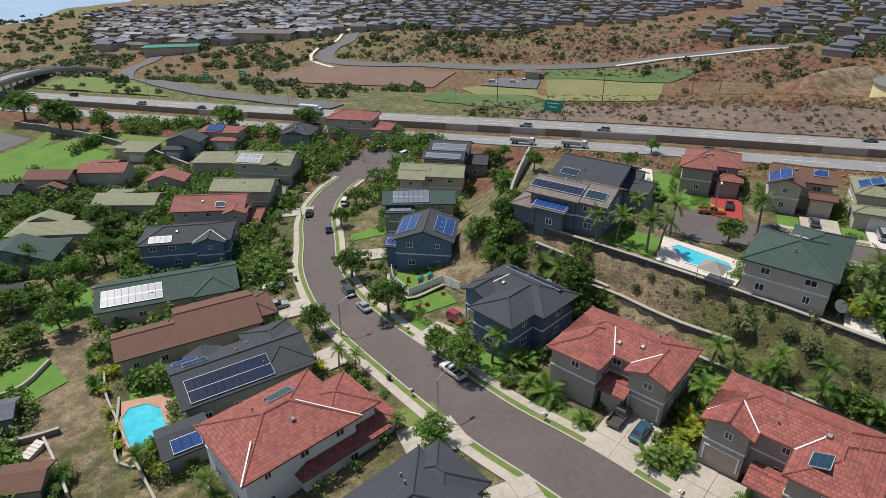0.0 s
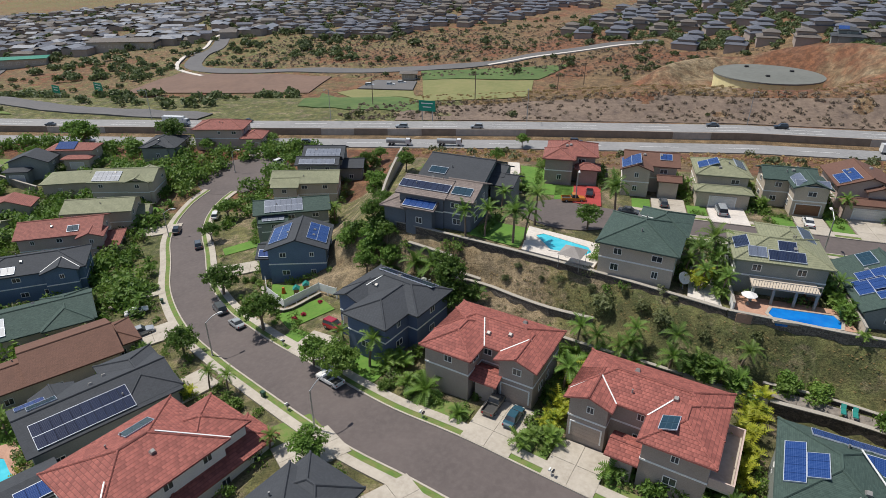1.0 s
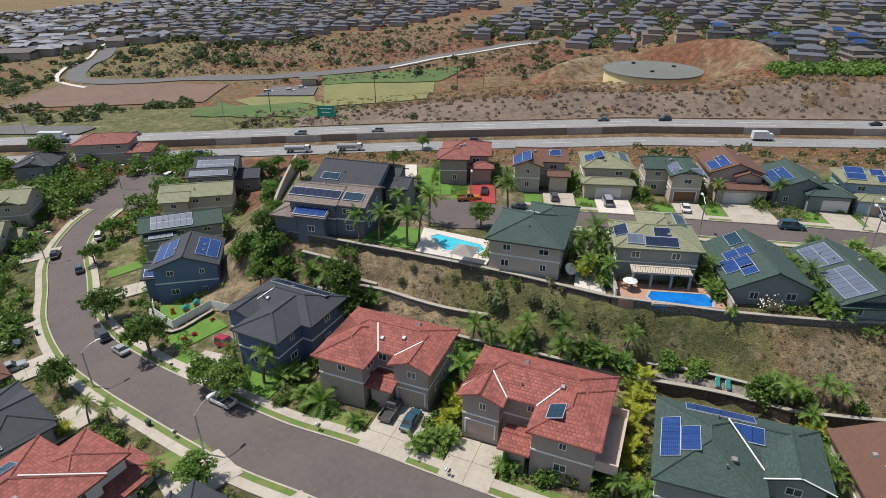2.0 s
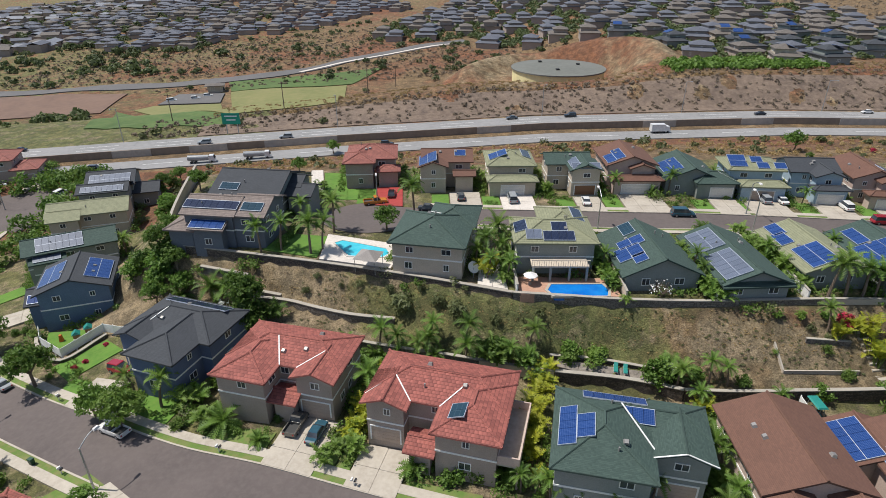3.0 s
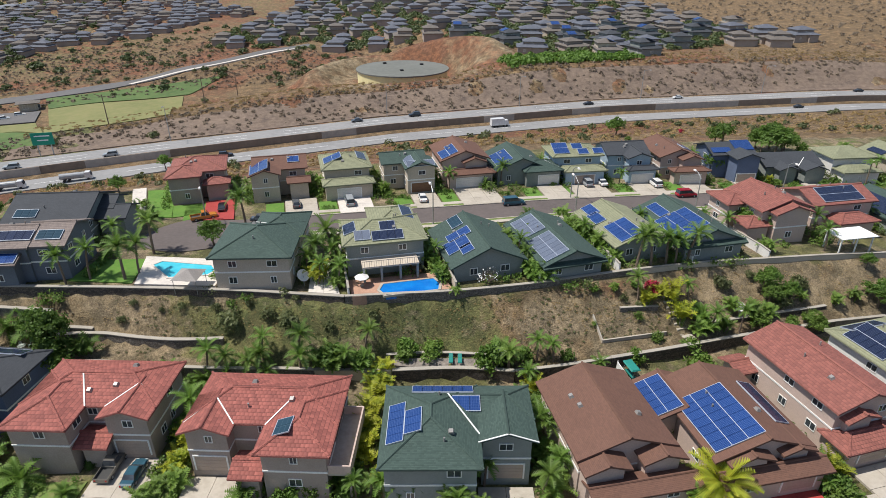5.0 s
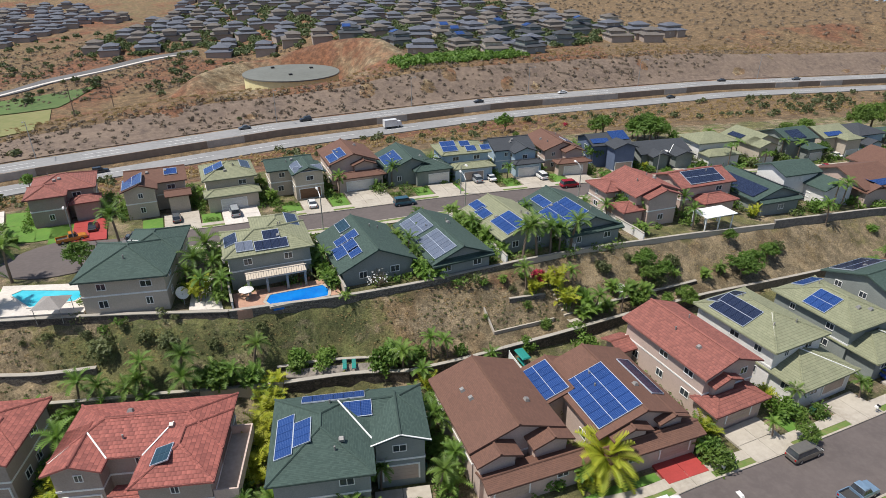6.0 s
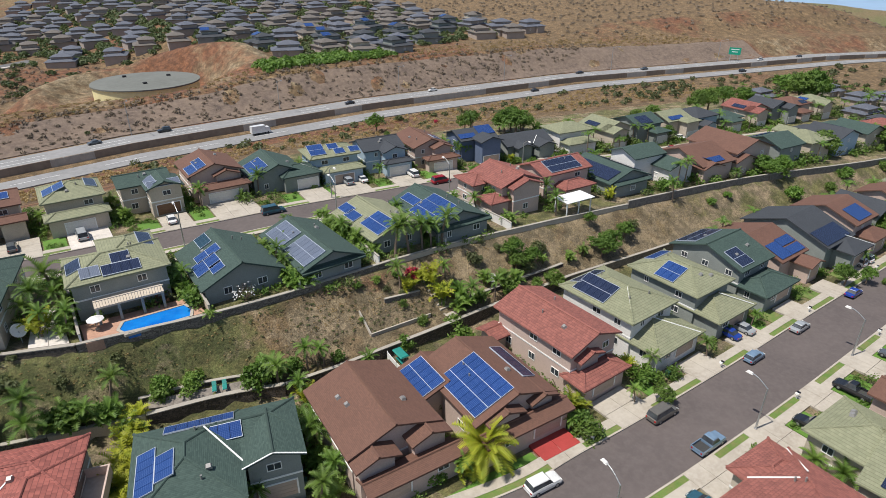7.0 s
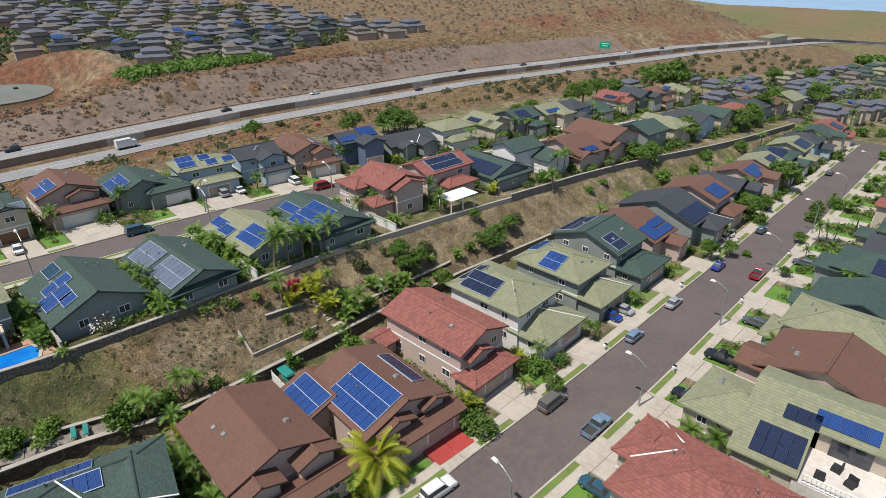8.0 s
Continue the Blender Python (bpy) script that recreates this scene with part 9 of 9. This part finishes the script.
class Near:
    """Places kept by coarse cells, to ask quickly whether one lies within reach."""
    def __init__(self, cell=20.0):
        self.cell, self.map = cell, collections.defaultdict(list)

    def put(self, x, y):
        self.map[(int(x // self.cell), int(y // self.cell))].append((x, y))

    def within(self, x, y, r):
        i, j = int(x // self.cell), int(y // self.cell)
        return any((x - a) ** 2 + (y - b) ** 2 < r * r for di in (-1, 0, 1) for dj in (-1, 0, 1) for a, b in self.map.get((i + di, j + dj), ()))


spots, lanes = Near(), Near()
for k in range(5):
    spots.put(150 + k * 15, 262)
for q in FAR_ROADS:
    lanes.put(q.x, q.y)


def far_house(x, y, turn, k, s=1.0, tints=2):
    if spots.within(x, y, 13.0 * s) or lanes.within(x, y, 12):
        return
    spots.put(x, y)
    if y > 288 or x > 300 or (x > 100 and y < -60):
        # too far to count: joined into one
        m = pose(x, y, ground(x, y) + 0.3, 0, 0, turn) @ Matrix.Scale(s, 4)
        for bx, by, w, d, h in ((0.6 - 0.3 * k, 0.6, 9.4 - 0.4 * k, 8.0, 4.9 if k % 2 else 4.5), (0, -0.4, 13.0, 10.4, 2.6)):
            rest_w.box(bx - w / 2 + 0.5, bx + w / 2 - 0.5, by - d / 2 + 0.5, by + d / 2 - 0.5, -2, h - 0.15, m)
            sh, _ = roof_shape(bx, by, w, d, h, "hip", 0.34)
            rest_r[k % tints].add([m @ Vector(v) for v in sh.v], sh.f)
        return
    copy_thing(FARKIND[k], pose(x, y, ground(x, y) + 0.3, 0, 0, turn) @ Matrix.Scale(s, 4))


def inside(x, y, poly):
    c = False
    for (x0, y0), (x1, y1) in zip(poly, poly[1:] + poly[:1]):
        if (y0 > y) != (y1 > y) and x < (x1 - x0) * (y - y0) / (y1 - y0) + x0:
            c = not c
    return c


ESTATE = [(12, 356), (50, 330), (84, 316), (118, 282), (130, 236), (140, 212), (170, 208), (250, 200), (262, 210), (252, 250), (262, 330), (225, 470), (170, 560), (92, 560), (60, 470), (20, 400)]
WEST = [(-150, 384), (-92, 366), (-70, 396), (-22, 426), (44, 500), (10, 590), (-80, 620), (-200, 640), (-280, 560)]
for poly, step, sc, prob in ((ESTATE, 15.0, 0.96, 0.82), (WEST, 16, 0.9, 0.85)):
    for j in range(46):
        for i in range(44):
            x, y = -290 + i * step + (j % 2) * 7 + HR.uniform(-3, 3), 190 + j * (step - 2) - (i * 2.0) + HR.uniform(-3, 3)
            if inside(x, y, poly) and HR.random() < prob:
                far_house(x, y, HR.choice((-12, 78, 168, 258)) + HR.uniform(-14, 14), HR.randrange(5), sc)
# the dense town to the west: too many to count
town_w, town_r = Shape(), {0: Shape(), 1: Shape(), 2: Shape()}
for i in range(1150):
    a, r = radians(HR.uniform(95, 139)), HR.uniform(440, 1000)
    x, y = math.cos(a) * r, math.sin(a) * r
    if y < 330 or inside(x, y, WEST) or (x > -170 and y < 420) or (x > -20 and y < 620) or ground(x, y) < -72:
        continue
    w, d, h, z = HR.uniform(8, 15), HR.uniform(7, 10), HR.uniform(2.8, 5.2), ground(x, y)
    m = pose(x, y, z, 0, 0, HR.choice((10, 100)) + HR.uniform(-12, 12))
    town_w.box(-w / 2 + 0.4, w / 2 - 0.4, -d / 2 + 0.4, d / 2 - 0.4, -1.5, h, m)
    sh, _ = roof_shape(0, 0, w, d, h, HR.choice(("hip", "gx")), 0.3)
    town_r[HR.randrange(3)].add([m @ Vector(v) for v in sh.v], sh.f)
tagged(part("town_walls", town_w, W_TAUPE, None), "pale walls of the dense town on the far slope", "town", kind="stuff")
for k, mt in enumerate((FARGREY, worn("white_tin_roof", (0.22, 0.23, 0.26), (0.14, 0.15, 0.17), rough=0.5), FARTAN)):
    tagged(part("town_roofs", town_r[k], mt, None), ("grey", "white", "tan")[k] + " roofs of the dense town on the far slope", "town", kind="stuff")
# the estate to the east beyond the cross street
ER = random.Random(4)
for j in range(13):
    for i in range(44):
        x, y = 246 + i * 13.5 + ER.uniform(-2, 2), 92 - j * 17 + ER.uniform(-2, 2) - i * 3.2 + max(0, i - 22) * 2.4
        if y < along(NEDGE, x) - 60 and ER.random() < 0.88:
            far_house(x, y, ER.choice((-10, 170)), ER.randrange(4), 0.74, 4)
for j in range(3):
    for i in range(10):
        x, y = 70 + i * 15, -22 - j * 26
        if ER.random() < 0.9:
            far_house(x + ER.uniform(-1, 1), y, ER.choice((-4, 176)), ER.randrange(5), 0.9)

tagged(part("estate_walls", rest_w, W_TAUPE, None), "taupe walls of the farthest estate houses", "town", kind="stuff")
tagged(part("estate_roofs", rest_r[0], FARGREY, None), "dark grey roofs of the farthest estate houses", "town", kind="stuff")
tagged(part("estate_roofs", rest_r[2], GREEN, None), "green roofs of the farthest estate houses", "town", kind="stuff")
tagged(part("estate_roofs", rest_r[3], OLIVE, None), "olive roofs of the farthest estate houses", "town", kind="stuff")
tagged(part("estate_roofs", rest_r[1], FARTAN, None), "brown-grey roofs of the farthest estate houses", "town", kind="stuff")

# wild scrub: dusty bushes and tufts over the far slopes
def scrub(name, n, region, size, mat, label, tries=40000, tall=0.8, seed=1):
    rnd = random.Random(seed)
    s = Shape()
    k = 0
    for _ in range(tries):
        if k >= n:
            break
        x, y = rnd.uniform(*region[0]), rnd.uniform(*region[1])
        if not region[2](x, y):
            continue
        k += 1
        r = rnd.uniform(*size)
        z = ground(x, y)
        c = Vector((x, y, z + r * 0.35))
        for _ in range(int(26 + r * 14)):
            d = Vector((rnd.gauss(0, 1), rnd.gauss(0, 1), abs(rnd.gauss(0, 0.9)))).normalized()
            q = c + Vector((d.x * r, d.y * r, d.z * r * tall)) * rnd.uniform(0.5, 1.0)
            nn = (d + Vector((rnd.gauss(0, 0.5), rnd.gauss(0, 0.5), rnd.gauss(0, 0.5)))).normalized()
            u = nn.orthogonal().normalized()
            u.rotate(Matrix.Rotation(rnd.random() * 6.28, 3, nn))
            v = nn.cross(u)
            a = r * rnd.uniform(0.2, 0.38)
            s.add([q - u * a, q - v * a * 0.7, q + u * a, q + v * a * 0.7], [(0, 1, 2, 3)])
    tagged(part(name, s, mat, None), label, "scrub", kind="stuff")


def off(x, y):
    return y - along(NEDGE, x)


def clear(x, y, reach=9.5):
    if lanes.within(x, y, 8) or spots.within(x, y, reach):
        return False
    return math.hypot(x - 82, y - 233) > 42 and not (-92 < x < 6 and 188 < y < 268) and not (-180 < x < -90 and 238 < y < 284)


scrub("scrub_bank", 1500, ((-60, 330), (170, 205), lambda x, y: 5 < off(x, y) < 24), (0.25, 0.9), DRYTWIG, "dry grey-brown scrub on the freeway cutting", seed=2)
scrub("hill_green", 170, ((-200, 130), (262, 430), lambda x, y: clear(x, y) and not inside(x, y, ESTATE)), (0.6, 2.6), LEAF_HAZE, "green kiawe bushes on the dry slope", seed=22)
scrub("hill_brush", 2600, ((-160, 140), (262, 400), lambda x, y: clear(x, y) and not inside(x, y, ESTATE)), (0.3, 0.9), DRYTWIG, "low dry brush on the western slope", seed=23)
scrub("scrub_green", 430, ((-330, 60), (176, 420), lambda x, y: off(x, y) > 6 and clear(x, y) and noise.noise(Vector((x * 0.02, y * 0.02, 1))) > -0.1), (0.6, 2.0), LEAFD, "dusty green bushes beyond the freeway", seed=3)
# the thicket's grey-green holds painted haze
scrub("scrub_wood", 480, ((-420, -90), (180, 330), lambda x, y: off(x, y) > 14 and clear(x, y) and noise.noise(Vector((x * 0.03, y * 0.03, 9))) > 0.0), (1.4, 3.2), LEAF_HAZE, "green thicket beside the freeway ramp, haze in its leaf colour", seed=4)
scrub("scrub_estate", 2600, ((0, 270), (212, 520), lambda x, y: clear(x, y, 5.8) and inside(x, y, ESTATE)), (0.9, 2.5), LEAF_HAZE, "garden trees among the hillside houses", seed=5)
scrub("scrub_town", 1500, ((-900, -60), (330, 900), lambda x, y: math.hypot(x, y) < 1000 and ground(x, y) > -70), (1.6, 4.0), LEAF_HAZE, "trees among the far town", seed=6)
scrub("scrub_hill", 3400, ((180, 560), (120, 520), lambda x, y: off(x, y) > 40 and not inside(x, y, ESTATE) and clear(x, y)), (0.3, 1.3), DRYTWIG, "scattered dry bushes on the golden hill", seed=7)
scrub("straw_crest", 1500, ((-40, 330), (120, 215), lambda x, y: 19 < off(x, y) < 40 and math.hypot(x - 82, y - 233) > 24), (0.25, 0.8), STRAW, "straw-coloured grass along the crest of the cutting", tall=0.5, seed=18)
scrub("straw_berm", 1900, ((-30, 260), (100, 160), lambda x, y: -52 < off(x, y) < -21), (0.25, 0.7), STRAW, "straw-coloured grass tufts on the freeway bank", seed=8)
scrub("scrub_berm", 170, ((-60, 330), (90, 160), lambda x, y: -54 < off(x, y) < -22), (0.5, 1.6), LEAFD, "low green bushes on the freeway bank", seed=9)
scrub("scrub_east", 160, ((200, 420), (20, 150), lambda x, y: -56 < off(x, y) < -22), (0.7, 2.0), LEAFD, "dusty brush along the freeway bank", seed=10)
scrub("woods_east", 900, ((470, 900), (-60, 170), lambda x, y: clear(x, y, 6) and off(x, y) < -50 and noise.noise(Vector((x * 0.012, y * 0.03, 4))) > -0.05), (2.5, 5.5), LEAF, "green woods beyond the far eastern estate", seed=21)
scrub("scrub_gardens", 3200, ((235, 820), (-190, 100), lambda x, y: clear(x, y, 4.6) and off(x, y) < -58), (0.7, 2.2), LEAF_HAZE, "garden trees among the far eastern houses", seed=11)
scrub("slope_tufts", 1900, ((-20, 130), (45, 84), lambda x, y: along(FOOT, x) + 4 < y < along(TERRACE, x) - 0.5), (0.05, 0.15), STRAW, "dry grass tufts on the garden bank", tall=0.7, seed=12)
scrub("slope_green", 620, ((0, 66), (45, 80), lambda x, y: along(FOOT, x) + 1.6 < y < along(TERRACE, x) - 0.6), (0.1, 0.26), LEAFD, "low green weeds on the garden bank", tall=0.6, seed=13)
# hedge and thicket below the hillside estate
scrub("hedge_estate", 190, ((112, 172), (196, 236), lambda x, y: 24 < off(x, y) < 40 and x < 165), (1.2, 2.4), LEAF, "green thicket below the hillside estate", seed=14)

# planting in the gaps between the houses
GR = random.Random(31)
beds = {k: Shape() for k in "abc"}


def bush(shape, x, y, r, leaves, size):
    c = Vector((x, y, ground(x, y) + r * 0.55))
    leaf_cloud(shape, c, r, r * GR.uniform(0.7, 1.2), max(4, int(leaves / 5)), 5, size, GR, 0.45)


for ob in [o for o in scene.objects if o.name.startswith("house") and o.parent is None and o.get("group") != "hillside houses"]:
    x, y, _ = ob.location
    if not (-170 < x < 240):
        continue
    w = max(c.bound_box[6][0] for c in ob.children if c.name.startswith("roof"))
    d = max(c.bound_box[6][1] for c in ob.children if c.name.startswith("roof"))
    m = ob.matrix_basis
    near = -60 < x < 130
    for _ in range(28 if near else 26):
        side = GR.choice("lrlrb")
        p = {"l": (-w - 0.45, GR.uniform(-d - 2, d)), "r": (w + 0.45, GR.uniform(-d - 2, d)), "b": (GR.uniform(-w, w), d + 0.8)}[side]
        q = m @ Vector((p[0], p[1], 0))
        if beside(q.x, q.y)[0] < beside(q.x, q.y)[4] + 2.4:
            continue
        bush(beds[GR.choice("aabbc")], q.x, q.y, GR.uniform(0.5, 1.15) * (1.0 if near else 1.5), 80 if near else 70, 0.2 if near else 0.34)
# front gardens: low planting behind the pavement, clear of the drives
HOUSES = [(o.matrix_basis.inverted(), [(c.bound_box[0], c.bound_box[6]) for c in o.children if c.name.startswith("wall")]) for o in scene.objects if o.name.startswith("house") and o.parent is None and -60 < o.location.x < 200]


def built(x, y, r):
    for m, walls in HOUSES:
        q = m @ Vector((x, y, 0))
        if any(a[0] - r < q.x < b[0] + r and a[1] - r < q.y < b[1] + r for a, b in walls):
            return True
    return any(inside(x + dx, y + dy, d) for d in DRIVES for dx, dy in ((0, 0), (r, 0), (-r, 0), (0, r), (0, -r)))


for line, half in ((STREET, lower_half), (UPPER, upper_half)):
    for a in line[8:]:
        for s in (1, -1):
            for _ in range(3):
                r = GR.uniform(0.35, 0.85)
                x, y = a.x + GR.uniform(-1, 1), a.y + s * (half(a.x) + 2.2 + r + GR.uniform(0, 4.5))
                d = beside(x, y)
                if a.x < 200 and d[0] > d[4] + 2.0 + r and not built(x, y, r):
                    bush(beds[GR.choice("aabb")], x, y, r, 70 if a.x < 120 else 40, 0.17 if a.x < 120 else 0.3)
# thicket of gardens and trees below the western bank
FOOTPRINT = []
for ob in [o for o in scene.objects if o.name.startswith("house") and o.parent is None and o.location.x < -55]:
    FOOTPRINT.append((ob.matrix_basis.inverted(), max(c.bound_box[6][0] for c in ob.children if c.name.startswith("roof")), max(c.bound_box[6][1] for c in ob.children if c.name.startswith("roof"))))
STRIP = [(-100, 66), (-92, 62.5), (-84, 55), (-74, 44.5), (-63, 36), (-50, 30.5), (-40, 24)]


def free(x, y, r):
    for m, w, d in FOOTPRINT:
        q = m @ Vector((x, y, 0))
        if abs(q.x) < w + r * 0.6 and abs(q.y) < d + r * 0.6:
            return False
    d, _, _, _, w = beside(x, y)
    if d < w + 2.5 + r or abs(y - along(STRIP, x)) < 5.2 * (1 if x > -90 else 0.4) + r:
        return False
    return not any(a < x < b and c < y < e for a, b, c, e in ((-98, -85, 46, 62), (-84, -76, 36, 46), (-62, -45, 33, 45), (-162, -118, 106, 142)))


n = 0
for _ in range(9000):
    x, y = GR.uniform(-165, -56), GR.uniform(18, 152)
    r = GR.choice((0.9, 1.3, 1.7, 2.1, 2.6))
    if n < 800 and y < 178 + x * 0.1 and free(x, y, r):
        n += 1
        bush(beds[GR.choice("aaab")], x, y, r, 80 * r, 0.24 + 0.12 * r)
for k, mt, lb in (("a", LEAF, "dark green shrubs in the gaps between houses"), ("b", LEAFB, "bright green shrubs in the gaps between houses"), ("c", LEAFD, "dusty shrubs in the gaps between houses")):
    tagged(part("garden_shrubs", beds[k], mt, None), lb, "shrubs", kind="stuff")

# palms among the farther gardens: too many to count
fronds, stems = Shape(), Shape()
for ob in [o for o in scene.objects if o.name.startswith("house") and o.parent is None and 112 < o.location.x < 330 and -70 < o.location.y < 118]:
    for _ in range(3):
        a, r = GR.uniform(0, 6.28), GR.uniform(6.2, 8.4)
        x, y = ob.location.x + math.cos(a) * r * 0.8, ob.location.y + math.sin(a) * r
        d = beside(x, y)
        if d[0] < d[4] + 2.2 or built(x, y, 0.5):
            continue
        h, z = GR.uniform(2.6, 5.2), ground(x, y)
        stems.tube(Vector((x, y, z - 0.3)), Vector((x + GR.uniform(-0.3, 0.3), y, z + h)), 0.17, 0.1, 6)
        for k in range(12):
            frond(fronds, Vector((x, y, z + h)), k * 0.524 + GR.uniform(-0.2, 0.2), GR.uniform(0.1, 0.9), GR.uniform(1.5, 2.1), GR, 7, 1.0, 0.5, False)
tagged(part("palm_fronds", fronds, LEAF, None), "green palm crowns among the farther gardens", "palm", kind="stuff")
tagged(part("palm_stems", stems, DRYTWIG, None), "slim grey palm trunks among the farther gardens", "palm", kind="stuff")
# palms and canes beside the near houses
for ob in [o for o in scene.objects if o.name.startswith("house") and o.parent is None and -70 < o.location.x < 135 and o.location.y < 112]:
    w = max(c.bound_box[6][0] for c in ob.children if c.name.startswith("roof"))
    d = max(c.bound_box[6][1] for c in ob.children if c.name.startswith("roof"))
    for _ in range(3):
        q = ob.matrix_basis @ Vector((GR.choice((-w - 0.7, w + 0.7)), GR.uniform(-d - 2, d), 0))
        h = beside(q.x, q.y)
        if h[0] > h[4] + 2.6:
            kind = GR.choice(("areca", "areca", "palm", "golden_palm"))
            plant(kind, q.x, q.y, {"areca": GR.uniform(1.8, 3.0), "golden_palm": GR.uniform(1.6, 2.6), "palm": GR.uniform(3.0, 4.4)}[kind])
plant("golden_coconut", 54.0, 29.2, 4.2)
for x, y, h in ((53.0, 48.4, 3.4), (28.4, 60.4, 4.2), (43.6, 52.4, 4.4), (45.2, 50.0, 3.6), (63.5, 56.0, 4.0)):
    plant("palm", x, y, h)


def hedge(a, b, n, kinds, size):
    """A loose row of plants from a to b."""
    for i in range(n):
        q = Vector(a).lerp(Vector(b), (i + 0.5) / n) + Vector((GR.uniform(-0.5, 0.5), GR.uniform(-0.5, 0.5)))
        k = GR.choice(kinds)
        plant(k, q.x, q.y, size * {"palm": 1.35, "shrub": 0.38, "bright_shrub": 0.36, "tree": 0.55}.get(k, 1.0) * GR.uniform(0.8, 1.2))


for a, b, n, kinds, size in (
        ((7.2, 49.4), (11.6, 61.0), 8, ("areca", "bright_shrub", "areca", "golden_palm"), 2.5), ((40.6, 34.6), (43.0, 47.6), 8, ("areca", "palm", "areca"), 3.0), ((3.0, 65.2), (22.0, 58.2), 9, ("palm", "areca", "shrub"), 3.0),
        ((24.0, 59.4), (30.0, 56.8), 4, ("palm", "areca"), 3.0), ((66.2, 28.0), (67.4, 45.0), 7, ("areca", "shrub", "bright_shrub"), 2.4), ((78.2, 29.0), (78.6, 45.0), 5, ("areca", "shrub"), 2.2),
        ((21.4, 41.8), (28.4, 38.6), 6, ("areca", "palm", "bright_shrub"), 2.4), ((29.6, 36.6), (36.0, 34.0), 6, ("palm", "areca"), 2.6), ((-5.8, 56.0), (-4.4, 67.0), 5, ("areca", "palm"), 2.8),
        ((39.5, 63.6), (40.0, 74.0), 5, ("areca", "palm"), 3.0), ((51.2, 61.6), (51.6, 76.0), 7, ("areca",), 3.0), ((62.6, 60.4), (63.2, 76.0), 7, ("areca",), 3.0), ((73.4, 59.6), (73.6, 74.0), 5, ("areca", "palm"), 2.8),
        ((45.0, 53.6), (52.0, 50.8), 4, ("palm", "shrub"), 2.8), ((68.8, 50.6), (76.0, 50.0), 4, ("bright_shrub", "areca", "palm"), 2.8), ((26.4, 66.8), (27.2, 74.0), 4, ("palm", "areca"), 3.0)):
    hedge(a, b, n, kinds, size)

# the plan is enlarged to metres
for ob in scene.objects:
    if ob.parent is None and ob.type in ("MESH", "EMPTY"):
        ob.matrix_basis = Matrix.Scale(PLAN, 4) @ ob.matrix_basis
